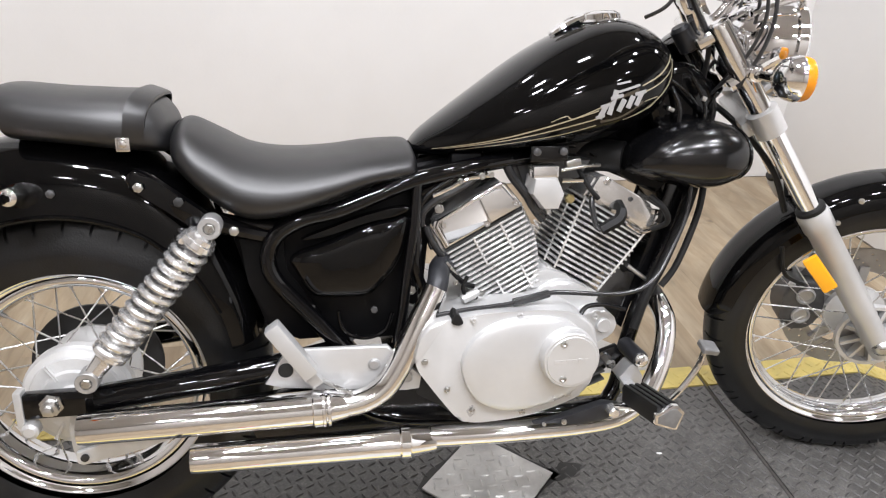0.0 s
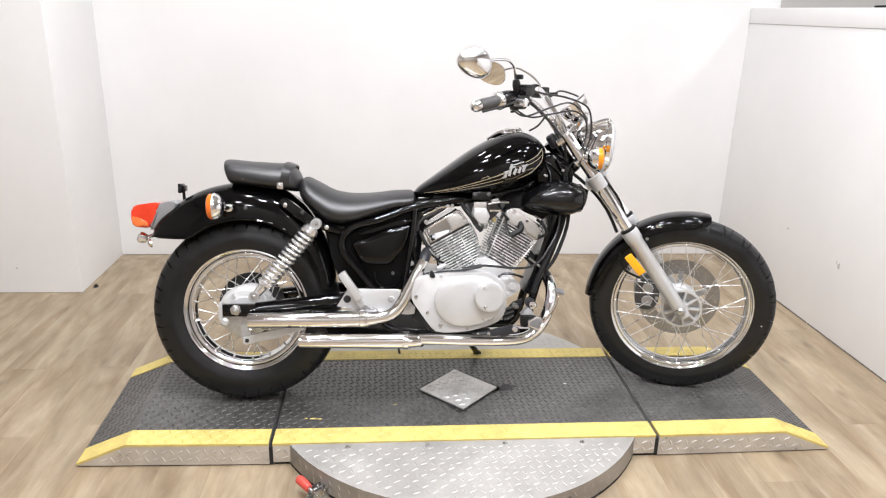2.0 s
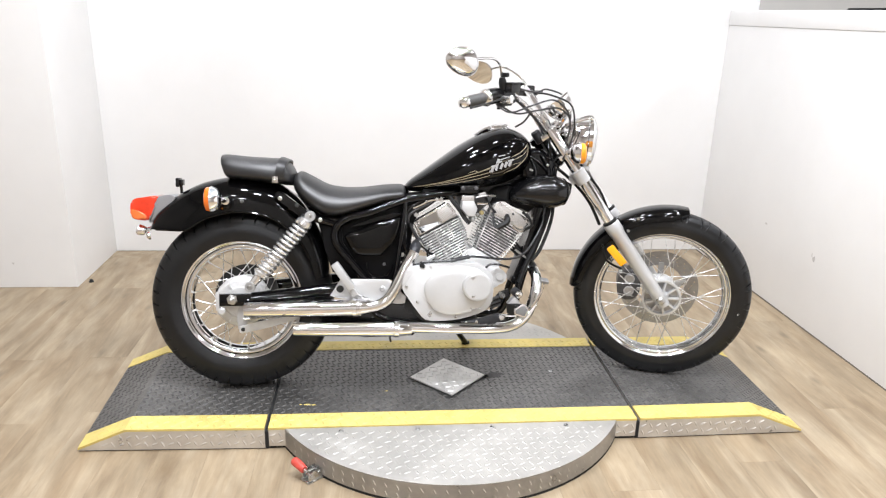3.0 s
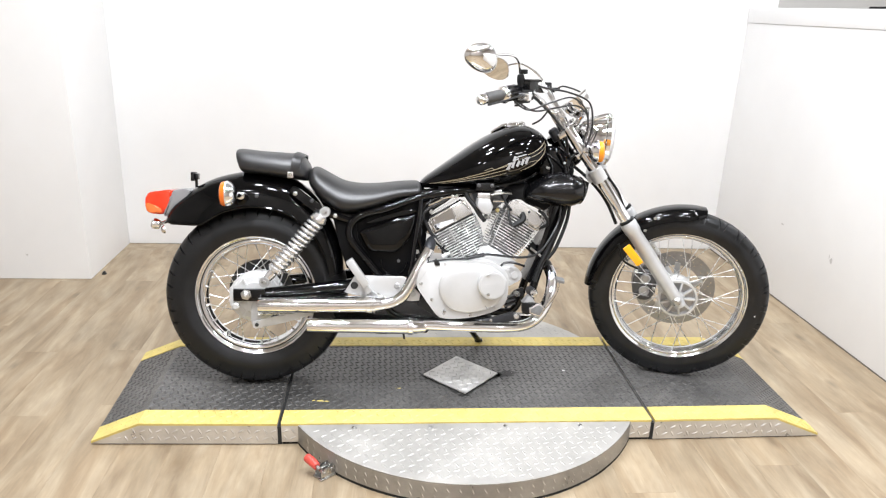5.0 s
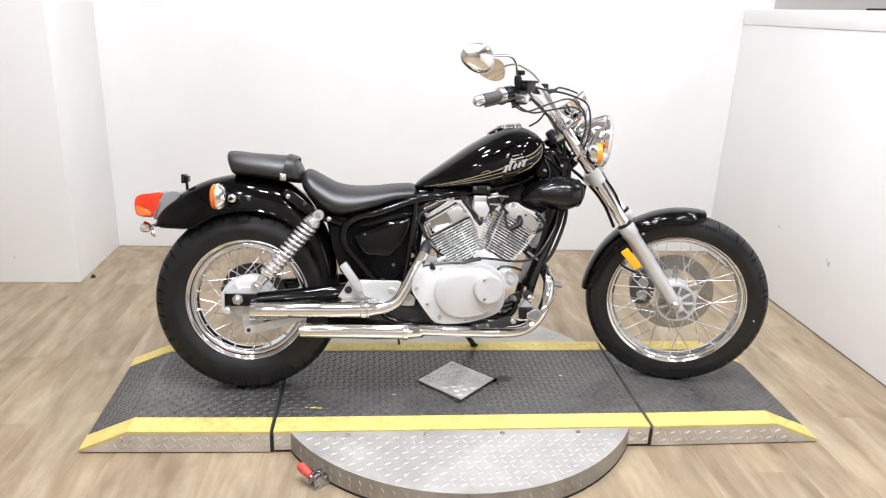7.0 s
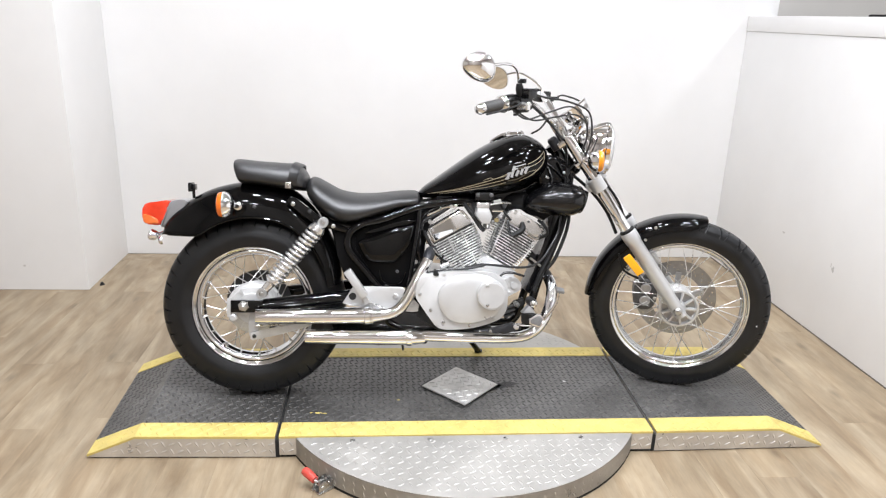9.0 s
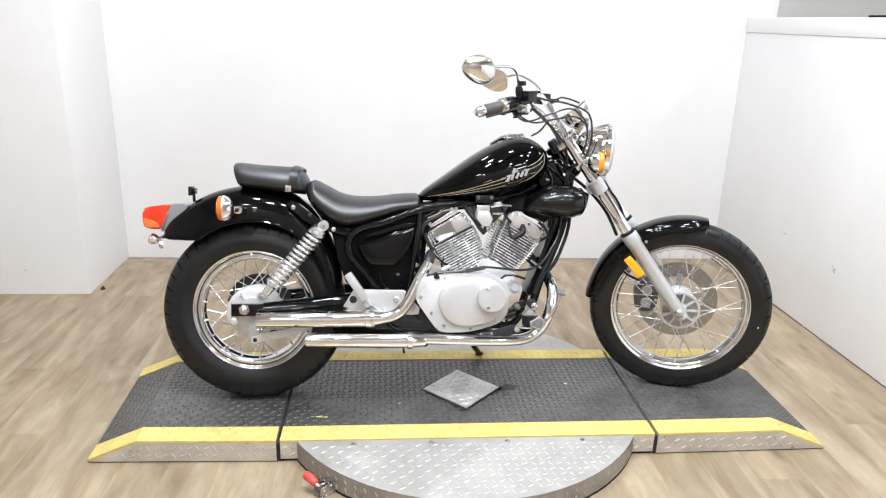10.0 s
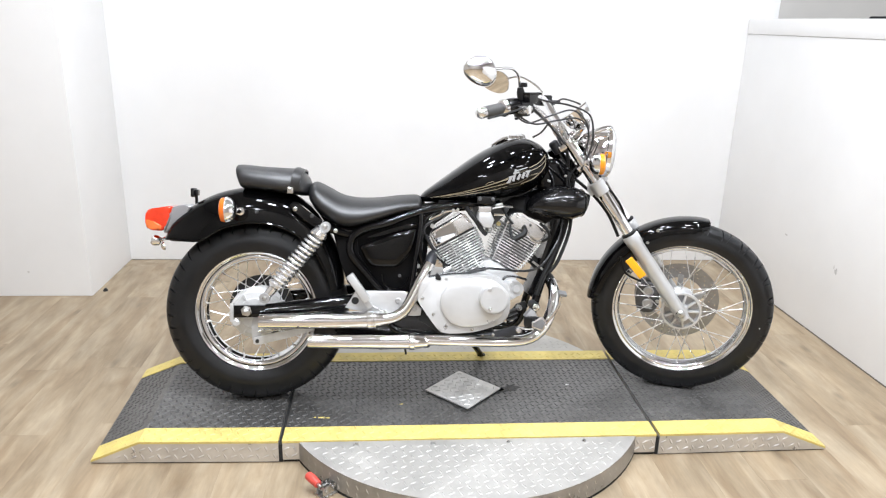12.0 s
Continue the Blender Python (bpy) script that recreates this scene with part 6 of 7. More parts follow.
slab(bm, rounded([(0.838, 0.405), (0.864, 0.415), (0.886, 0.408), (0.899, 0.390), (0.893, 0.370), (0.874, 0.361), (0.858, 0.352), (0.842, 0.352)], 4), -0.13, 0.06, 0.006)
lathe(bm, [(0.013, 0), (0.013, 0.006), (0.0115, 0.0075), (0.001, 0.0075)], (0.873, -0.129, 0.388), (0, -1, 0), 20)
for x, z in ((0.856, 0.364), (0.858, 0.404)):
    lathe(bm, [(0.006, 0), (0.006, 0.004), (0.003, 0.005), (0.001, 0.003)], (x, -0.129, z), (0, -1, 0), 8)
part("oil_pump_cover", bm, M_SILVER, engine, "cast alloy housing at the front of the engine")
bm = bmesh.new()
slab(bm, [(0.745, 0.44), (0.80, 0.45), (0.84, 0.45), (0.82, 0.468), (0.785, 0.480), (0.760, 0.476)], -0.086, 0.085, 0.006)
part("crankcase_neck", bm, M_SILVER, engine)


class Tilted:
    """A cylinder's own axes: u across the fins, y as the machine's, h up the bore from the top fin."""

    def __init__(self, top, tilt):
        a = radians(tilt)
        self.ax, self.wd = Vector((math.sin(a), 0, math.cos(a))), Vector((math.cos(a), 0, -math.sin(a)))
        self.o = Vector((top[0], 0, top[1]))
        self.turn = Matrix((self.wd, (0, 1, 0), self.ax)).transposed()
        self.m = Matrix.Translation(self.o) @ self.turn.to_4x4()

    def at(self, u, y, h):
        return self.o + self.wd * u + self.ax * h + Vector((0, y, 0))


def cylinder(f, near, fins, length, half, foot, bulge, back, deep, label, ribs):
    """Barrel with fins that are eight-sided in plan and narrow towards the crankcase, ribs across them, and a foot flange."""
    bm = bmesh.new()
    slab(bm, [(-half * 0.9, 0.0), (half * 0.9, 0.0), (half * 0.86, -length * 0.5), (half * foot * 0.85, -length), (-half * foot * 0.85, -length), (-half * 0.86, -length * 0.5)], -near + deep, near - deep, 0.008)
    bm.transform(f.m)
    core = part("cylinder", bm, M_BARREL_SHADE, bike, label)

    def wide(h):
        d = min(max((-h / length - 0.35) / 0.65, 0.0), 1.0)
        return half * (1 - (1 - foot) * d ** 1.4)

    pitch = length / fins
    for k in range(fins):
        h = -pitch * (k + 0.35)
        w = wide(h)
        plan = [(-w, -near), (w, -near), (w + bulge, -near + back), (w + bulge, near - back), (w, near), (-w, near), (-w - bulge, near - back), (-w - bulge, -near + back)]
        bm = bmesh.new()
        t = 0.0019
        lo, hi = ([bm.verts.new((u * q, y * q, h + z)) for u, y in plan] for q, z in ((1.0, -t), (0.995, t)))
        for ring in (lo[::-1], hi):
            bm.faces.new(ring)
        for i in range(8):
            j = (i + 1) % 8
            bm.faces.new((lo[i], lo[j], hi[j], hi[i]))
        bmesh.ops.bevel(bm, geom=list(bm.edges), offset=0.0008, segments=1, affect="EDGES")
        bm.transform(f.m)
        part("fin", bm, M_FIN, core)
    for u0, u1, h0, h1, y in ribs:
        bm = bmesh.new()
        tube(bm, [f.at(u0, y, h0), f.at(u1, y, h1)], 0.0021, 8, smooth=False)
        part("fin_rib", bm, M_FIN, core)
    bm = bmesh.new()
    slab(bm, [(-half * foot - 0.012, -length - 0.024), (half * foot + 0.012, -length - 0.024), (half * foot + 0.012, -length - 0.002), (-half * foot - 0.012, -length - 0.002)], -near + 0.004, near - 0.004, 0.004)
    bm.transform(f.m)
    part("foot_flange", bm, M_SILVER, core, "silver cylinder foot flange")
    return core


def on(f, bm, name, material, parent, label="", angle=25):
    bm.transform(f.m)
    return part(name, bm, material, parent, label, angle)


def bolt_on(f, parent, spots, r, y, high=0.005, material=None):
    for u, h in spots:
        bm = bmesh.new()
        lathe(bm, [(r, 0.0), (r, high * 0.8), (r * 0.8, high), (r * 0.45, high), (r * 0.4, high * 0.6), (0.001, high * 0.6)], f.at(u, y, h), (0, -1, 0), 12)
        part("cover_bolt", bm, material or M_CHROME, parent, "", 30)


# rear cylinder
REAR_F = Tilted((0.6707, 0.5528), -28)
core = cylinder(REAR_F, 0.088, 15, 0.133, 0.0725, 0.56, 0.010, 0.04, 0.010, "rear cylinder with bright cooling fins",
                [(0.0285, 0.0285, 0.0, -0.058, -0.0885), (-0.022, -0.022, 0.0, -0.057, -0.0885), (0.0275, 0.0275, -0.086, -0.133, -0.0885), (-0.021, -0.021, -0.088, -0.133, -0.0885)])
bm = bmesh.new()
slab(bm, [(-0.0714, 0.006), (0.0725, 0.006), (0.0725, 0.018), (0.060, 0.062), (-0.066, 0.056), (-0.0714, 0.050)], -0.0865, 0.088, 0.002)
cover = on(REAR_F, bm, "cylinder_head", M_POLISH, core, "polished rear cylinder head")
bm = bmesh.new()
slab(bm, [(-0.0725, 0.0), (0.0735, 0.0), (0.0735, 0.0045), (-0.0725, 0.0045)], -0.088, 0.088, 0.001)
on(REAR_F, bm, "gasket", M_CORE, cover)
# flat square panel, and beside it two facets that meet in a slanting ridge
bm = bmesh.new()
slab(bm, [(0.0155, 0.010), (0.066, 0.010), (0.067, 0.017), (0.0575, 0.056), (0.0165, 0.056)], -0.0975, -0.085, 0.0028)
on(REAR_F, bm, "cover_panel", M_POLISH, cover, "flat polished panel", 40)
bm = bmesh.new()
pts = [(-0.062, -0.0975, 0.034), (0.012, -0.0985, 0.017), (0.0145, -0.0915, 0.055), (-0.058, -0.0885, 0.052), (-0.062, -0.086, 0.009), (0.012, -0.0865, 0.009)]
va = [bm.verts.new(p_) for p_ in pts]
vb = [bm.verts.new((p_[0], -0.084, p_[2])) for p_ in pts]
bm.faces.new((va[0], va[1], va[2], va[3]))
bm.faces.new((va[4], va[5], va[1], va[0]))
for i, j in ((1, 2), (2, 3), (3, 0), (0, 4), (4, 5), (5, 1)):
    bm.faces.new((va[i], va[j], vb[j], vb[i]))
on(REAR_F, bm, "cover_facet", M_CHROME, cover, "faceted chrome cover", 10)
bm = bmesh.new()
tube(bm, [(-0.066, -0.091, 0.010), (-0.0665, -0.092, 0.048), (-0.060, -0.092, 0.0545), (0.0, -0.093, 0.0575), (0.056, -0.094, 0.0605), (0.0625, -0.094, 0.056), (0.0705, -0.093, 0.019)], 0.0034, 10, smooth=False)
on(REAR_F, bm, "cover_rim", M_CHROME, cover, "bright rolled rim", 40)
bolt_on(REAR_F, cover, ((0.0535, 0.0565), (-0.0555, 0.0465), (0.008, 0.0125), (0.0665, 0.0215)), 0.0052, -0.0955)
bm = bmesh.new()
slab(bm, [(-0.094, 0.010), (-0.078, 0.003), (-0.074, 0.045), (-0.084, 0.058)], -0.070, -0.010, 0.004)
on(REAR_F, bm, "head_side_cover", M_CHROME, cover, "chrome side of the head")

# front cylinder
FRONT_F = Tilted((0.9046, 0.5705), 30)
core2 = cylinder(FRONT_F, 0.082, 14, 0.131, 0.0665, 0.70, 0.018, 0.062, 0.020, "front cylinder with bright cooling fins",
                 [(-0.0665, -0.0475, 0.0, -0.131, -0.0815), (0.0665, 0.0475, 0.0, -0.131, -0.0815), (-0.0755, -0.0565, -0.02, -0.131, -0.050)])
bm = bmesh.new()
slab(bm, [(-0.070, -0.001), (0.070, -0.001), (0.070, 0.022), (0.058, 0.046), (-0.056, 0.046), (-0.070, 0.034)], -0.078, 0.082, 0.003)
cover2 = on(FRONT_F, bm, "cylinder_head", M_POLISH, core2, "polished front cylinder head")
bm = bmesh.new()
slab(bm, [(-0.067, 0.004), (-0.010, 0.004), (-0.004, 0.013), (0.014, 0.013), (0.020, 0.003), (0.050, 0.001), (0.062, 0.010), (0.067, 0.030), (0.060, 0.046), (-0.060, 0.046), (-0.067, 0.040)], -0.0905, -0.076, 0.0016)
on(FRONT_F, bm, "cover_panel", M_POLISH, cover2, "flat polished rocker panel", 40)
bolt_on(FRONT_F, cover2, ((-0.060, 0.011), (-0.052, 0.039), (0.057, 0.037)), 0.0062, -0.090)
bolt_on(FRONT_F, cover2, ((0.003, 0.034),), 0.0042, -0.090, 0.003, M_CAST)
bm = bmesh.new()
tube(bm, [FRONT_F.at(0.024, -0.085, -0.004), FRONT_F.at(0.050, -0.088, -0.006), FRONT_F.at(0.066, -0.088, 0.004), FRONT_F.at(0.073, -0.085, 0.022)], 0.0036, 10)
part("head_rail", bm, M_CHROME, cover2, "bent chrome rail below the rocker panel")
bm = bmesh.new()
tube(bm, [(0.903, -0.082, 0.594), (0.903, -0.106, 0.582), (0.897, -0.111, 0.569), (0.881, -0.112, 0.5605), (0.866, -0.112, 0.552)], [0.0085, 0.0095, 0.0100, 0.0098, 0.0092], 6, 2)
cap = part("spark_plug_cap", bm, M_RUBBER, core2, "black spark plug cap", 25)
bm = bmesh.new()
tube(bm, [(0.868, -0.112, 0.553), (0.860, -0.108, 0.556), (0.856, -0.102, 0.572), (0.853, -0.096, 0.594), (0.856, -0.09, 0.606)], 0.0048, 10)
part("plug_lead", bm, M_HOSE, cap)

# intake cover, choke plate, hoses in the vee
bm = bmesh.new()
slab(bm, [(0.7455, 0.644), (0.786, 0.643), (0.799, 0.616), (0.789, 0.590), (0.763, 0.591), (0.742, 0.617)], -0.116, -0.06, 0.010)
intake = part("intake_cover", bm, M_SILVER, bike, "chrome six-sided cover between the cylinders")
bm = bmesh.new()
box(bm, (0.766, -0.095, 0.652), (0.043, 0.03, 0.020), bevel=0.003)
part("neck", bm, M_POLISH, intake)
bm = bmesh.new()
box(bm, (0.770, -0.105, 0.682), (0.062, 0.012, 0.026), bevel=0.002)
part("mount_plate", bm, M_SATIN, intake, "black mounting plate")
for x in (0.748, 0.792):
    bm = bmesh.new()
    lathe(bm, [(0.0065, 0), (0.0065, 0.004), (0.001, 0.006)], (x, -0.111, 0.686), (0, -1, 0), 12)
    part("bolt", bm, M_CAST, intake)
bm = bmesh.new()
slab(bm, [(0.725, 0.668), (0.865, 0.664), (0.852, 0.640), (0.832, 0.622), (0.806, 0.592), (0.770, 0.592), (0.742, 0.622)], -0.06, 0.06, 0.012)
carb = part("carburettor", bm, M_CAST, bike, "dark carburettor body in the vee")
for at_, r_, h_ in (((0.786, -0.058, 0.588), 0.012, 0.018), ((0.806, -0.058, 0.598), 0.008, 0.014)):
    bm = bmesh.new()
    lathe(bm, [(r_, 0), (r_, h_ * 0.6), (r_ * 0.7, h_ * 0.65), (r_ * 0.65, h_), (0.001, h_)], at_, (0.1, -0.3, -1), 14)
    part("carburettor_fitting", bm, M_STEEL, carb)
bm = bmesh.new()
tube(bm, [(0.800, -0.09, 0.634), (0.836, -0.092, 0.634)], 0.0042, 10)
part("throttle_rod", bm, M_CHROME, carb)
bm = bmesh.new()
box(bm, (0.816, -0.092, 0.664), (0.026, 0.016, 0.014), Matrix.Rotation(-0.25, 3, "Y"), 0.003)
part("throttle_clamp", bm, M_STEEL, carb)
bm = bmesh.new()
lathe(bm, [(0.0085, 0), (0.0085, 0.006), (0.006, 0.009), (0.001, 0.009)], (0.815, -0.088, 0.603), (0, -1, 0), 6)
part("brass_fitting", bm, M_BRASS, carb, "brass hose fitting")
bm = bmesh.new()
tube(bm, [(0.735, 0.02, 0.525), (0.760, 0.0, 0.515), (0.778, -0.01, 0.500)], 0.008, 10)
part("vent_stub", bm, M_HOSE, carb)
for name, r, material, pts in (
    ("fuel_hose", 0.0078, M_HOSE, [(0.704, -0.080, 0.668), (0.716, -0.082, 0.643), (0.741, -0.085, 0.611), (0.757, -0.083, 0.586), (0.775, -0.072, 0.566)]),
    ("ignition_lead", 0.0042, M_RUBBER, [(0.862, -0.10, 0.603), (0.846, -0.098, 0.622), (0.836, -0.085, 0.642), (0.832, -0.05, 0.66)]),
    ("wiring_loom", 0.0040, M_HOSE, [(0.552, -0.14, 0.437), (0.5675, -0.15, 0.4323), (0.632, -0.152, 0.4405), (0.698, -0.152, 0.4455), (0.7646, -0.15, 0.4586), (0.794, -0.15, 0.4588), (0.8935, -0.15, 0.4507), (0.953, -0.14, 0.4673), (0.998, -0.115, 0.520), (1.025, -0.10, 0.57), (1.035, -0.09, 0.64)]),
    ("loom_sleeve", 0.0068, M_HOSE, [(0.705, -0.152, 0.4475), (0.735, -0.1515, 0.4530), (0.766, -0.15, 0.4588)]),
    ("clutch_lead", 0.0040, M_CABLE, [(0.818, -0.158, 0.417), (0.826, -0.152, 0.426), (0.838, -0.15, 0.4325), (0.865, -0.15, 0.4325), (0.903, -0.148, 0.421)]),
    ("throttle_link", 0.003, M_STEEL, [(0.79, -0.112, 0.655), (0.83, -0.115, 0.662), (0.86, -0.10, 0.66)]),
):
    bm = bmesh.new()
    tube(bm, pts, r, 10)
    part(name, bm, material, bike)
for q_, material, pts in ((0.0065, M_HOSE, [(0.563, -0.095, 0.568), (0.566, -0.096, 0.591), (0.590, -0.097, 0.6115), (0.6136, -0.097, 0.622), (0.646, -0.096, 0.641), (0.662, -0.09, 0.66)]),
                          (0.0075, M_FRAME, [(0.548, -0.09, 0.618), (0.569, -0.092, 0.6234), (0.604, -0.092, 0.639), (0.650, -0.09, 0.661), (0.69, -0.08, 0.674)]),
                          (0.0042, M_CHROME, [(0.582, -0.098, 0.617), (0.612, -0.100, 0.631), (0.640, -0.100, 0.644), (0.678, -0.099, 0.6475)]),
                          (0.0055, M_CABLE, [(0.560, -0.096, 0.600), (0.580, -0.097, 0.6245), (0.62, -0.097, 0.646), (0.68, -0.092, 0.664)]),
                          (0.0085, M_FRAME, [(0.5514, -0.108, 0.600), (0.5514, -0.11, 0.5767), (0.553, -0.112, 0.5439), (0.551, -0.112, 0.5059), (0.563, -0.11, 0.4664)]),
                          (0.0062, M_HOSE, [(0.572, -0.092, 0.566), (0.578, -0.094, 0.548), (0.590, -0.092, 0.526), (0.600, -0.086, 0.512)]),
                          (0.0045, M_CABLE, [(0.600, -0.098, 0.506), (0.616, -0.104, 0.487), (0.632, -0.106, 0.470), (0.650, -0.104, 0.462)]),
                          (0.0035, M_CABLE, [(0.636, -0.118, 0.486), (0.628, -0.122, 0.468), (0.634, -0.124, 0.452), (0.652, -0.118, 0.447)])):
    bm = bmesh.new()
    tube(bm, pts, q_, 10)
    part("rear_hose", bm, material, bike)
bm = bmesh.new()
lathe(bm, [(0.004, 0.0), (0.0075, 0.001), (0.0078, 0.020), (0.0065, 0.023), (0.0055, 0.030), (0.001, 0.030)], (0.627, -0.125, 0.4475), (0.9, 0, 0.42), 16)
part("switch_body", bm, M_SILVER, bike, "silver switch body at the cylinder foot")
for k in range(4):
    bm = bmesh.new()
    box(bm, (0.606 + 0.0065 * k, -0.102, 0.504 - 0.0085 * k), (0.004, 0.012, 0.010), Matrix.Rotation(-0.65, 3, "Y"), 0.001)
    part("hose_clip", bm, M_STEEL, bike)
for x, y, z, r_ in ((0.592, -0.100, 0.596, 0.0065), (0.661, -0.102, 0.6475, 0.005), (0.676, -0.102, 0.650, 0.0045), (0.626, -0.102, 0.640, 0.0045), (0.5447, -0.106, 0.462, 0.0065), (0.5426, -0.106, 0.4313, 0.007), (0.588, -0.135, 0.466, 0.0035), (0.574, -0.135, 0.484, 0.0035), (0.616, -0.118, 0.476, 0.004), (0.660, -0.118, 0.4545, 0.005)):
    bm = bmesh.new()
    lathe(bm, [(r_ * 1.25, 0), (r_ * 1.25, 0.001), (r_, 0.0012), (r_, 0.0045), (r_ * 0.85, 0.0055), (r_ * 0.4, 0.0055), (r_ * 0.35, 0.004), (0.001, 0.004)], (x, y, z), (0, -1, 0), 6)
    part("bolt", bm, M_STEEL, bike, "", 20)
bm = bmesh.new()
box(bm, (0.64, -0.065, 0.668), (0.05, 0.03, 0.026), bevel=0.004)
box(bm, (0.69, -0.06, 0.664), (0.03, 0.03, 0.022), bevel=0.004)
part("ignition_coil", bm, M_PLASTIC, bike)
bm = bmesh.new()
slab(bm, rounded([(0.598, 0.430), (0.605, 0.446), (0.617, 0.431), (0.610, 0.425)], 3), -0.181, -0.150, 0.002)
part("cable_grommet", bm, M_RUBBER, bike, "black cable grommet on the clutch cover")
bm = bmesh.new()
tube(bm, [(0.938, -0.07, 0.473), (0.985, -0.07, 0.438)], 0.004, 10)
part("stay_rod", bm, M_STEEL, bike)

# air cleaner pod
POD = [(0.912, 0.672, 0.648, 0.03, 0.5, -0.085), (0.925, 0.690, 0.642, 0.05, 0.5, -0.088), (0.955, 0.712, 0.632, 0.066, 0.5, -0.092), (1.0, 0.728, 0.622, 0.076, 0.5, -0.095), (1.045, 0.732, 0.618, 0.080, 0.5, -0.096),
       (1.08, 0.724, 0.626, 0.074, 0.5, -0.095), (1.102, 0.708, 0.642, 0.058, 0.5, -0.095), (1.111, 0.688, 0.662, 0.028, 0.5, -0.095)]
bm = bmesh.new()
rings_mesh(bm, super_rings(POD, 2.2, 2.2, 36, 6))
pod = part("air_cleaner_pod", bm, M_SATIN, bike, "satin black egg-shaped air cleaner", 60)
bm = bmesh.new()
loop_pts = []
for k in range(28):
    a = 2 * math.pi * k / 28
    loop_pts.append((1.094, -0.095 + math.cos(a) * 0.0685, 0.675 + math.sin(a) * 0.0445))
tube(bm, loop_pts, 0.0022, 6, smooth=False, loop=True)
part("seam", bm, M_SATIN, pod)
bm = bmesh.new()
tube(bm, [(0.92, -0.06, 0.665), (0.88, -0.03, 0.665), (0.84, 0.0, 0.65)], 0.028, 16)
part("intake_duct", bm, M_RUBBER, pod)
bm = bmesh.new()
slab(bm, [(1.105, 0.715), (1.135, 0.70), (1.13, 0.665), (1.10, 0.66)], -0.07, -0.05, 0.004)
part("pod_bracket", bm, M_SATIN, pod)
bm = bmesh.new()
slab(bm, [(0.995, 0.63), (1.055, 0.63), (1.045, 0.575), (1.01, 0.56)], -0.05, 0.05, 0.008)
part("horn_bracket", bm, M_SATIN, bike)

# exhausts
bm = bmesh.new()
lathe(bm, [(0.0165, 0.014), (0.021, 0.004), (0.0232, 0.0), (0.0240, 0.008), (0.0262, 0.15), (0.0282, 0.345), (0.0306, 0.347), (0.0306, 0.36), (0.0278, 0.362), (0.021, 0.400)], (0.032, -0.165, 0.2915), (1, 0, 0.008), 32)
upper = part("upper_muffler", bm, M_CHROME, bike, "chrome upper muffler")
bm = bmesh.new()
tube(bm, [(0.40, -0.165, 0.2965), (0.448, -0.165, 0.298), (0.487, -0.163, 0.315), (0.515, -0.158, 0.350), (0.548, -0.148, 0.413), (0.570, -0.139, 0.452), (0.582, -0.133, 0.474)], 0.0205, 20)
part("exhaust_pipe", bm, M_WORN_CHROME, upper, "chrome header pipe")
bm = bmesh.new()
tube(bm, [(0.577, -0.136, 0.464), (0.584, -0.129, 0.478), (0.589, -0.114, 0.489), (0.596, -0.09, 0.496), (0.62, -0.05, 0.50)], 0.0178, 16)
part("exhaust_elbow", bm, M_BRACKET, upper, "heat-stained black elbow")
for x in (0.392, 0.400):
    bm = bmesh.new()
    lathe(bm, [(0.0285, 0), (0.0312, 0.001), (0.0312, 0.005), (0.0285, 0.006)], (x, -0.165, 0.2945), (1, 0, 0.02), 28)
    part("clamp", bm, M_WORN_CHROME, upper)
bm = bmesh.new()
lathe(bm, [(0.0160, 0.014), (0.0205, 0.004), (0.0222, 0.0), (0.0230, 0.008), (0.0245, 0.15), (0.0262, 0.325), (0.0286, 0.328), (0.0286, 0.342), (0.0262, 0.345), (0.0195, 0.385)], (0.188, -0.17, 0.2265), (1, 0, -0.012), 32)
lower = part("lower_muffler", bm, M_CHROME, bike, "chrome lower muffler")
bm = bmesh.new()
tube(bm, [(0.565, -0.17, 0.2275), (0.70, -0.168, 0.221), (0.84, -0.16, 0.2165), (0.912, -0.15, 0.222), (0.962, -0.135, 0.250), (0.997, -0.115, 0.31), (1.010, -0.092, 0.37), (1.005, -0.06, 0.402)], 0.0185, 20)
part("exhaust_pipe", bm, M_CHROME, lower, "chrome header pipe")
bm = bmesh.new()
tube(bm, [(1.006, -0.066, 0.398), (1.000, -0.045, 0.415), (0.972, -0.01, 0.45), (0.935, 0.0, 0.49)], 0.0172, 16)
part("exhaust_elbow", bm, M_CORE, lower, "dark elbow below the exhaust port")
bm = bmesh.new()
lathe(bm, [(0.019, -0.006), (0.03, -0.005), (0.03, 0.004), (0.019, 0.006)], (0.94, 0.0, 0.487), (0.6, -0.3, -0.75), 24)
part("port_flange", bm, M_WORN_CHROME, lower)
bm = bmesh.new()
tube(bm, [(0.50, -0.14, 0.20), (0.505, -0.13, 0.17)], 0.004, 6)
part("drain_tube", bm, M_CORE, bike)

# black filler added behind the mufflers to darken the gap between them
bm = bmesh.new()
slab(bm, [(0.25, 0.292), (0.36, 0.305), (0.56, 0.30), (0.62, 0.225), (0.58, 0.186), (0.42, 0.182), (0.29, 0.206)], -0.118, -0.100, 0.004)
part("muffler_stay", bm, M_SATIN, bike, "black filler slab behind the mufflers")

# black frame gusset behind the exhaust bend
bm = bmesh.new()
slab(bm, [(0.50, 0.345), (0.552, 0.36), (0.60, 0.29), (0.64, 0.255), (0.60, 0.232), (0.545, 0.25)], -0.095, 0.0, 0.008)
part("rear_gusset", bm, M_SATIN, bike, "black frame gusset behind the engine")

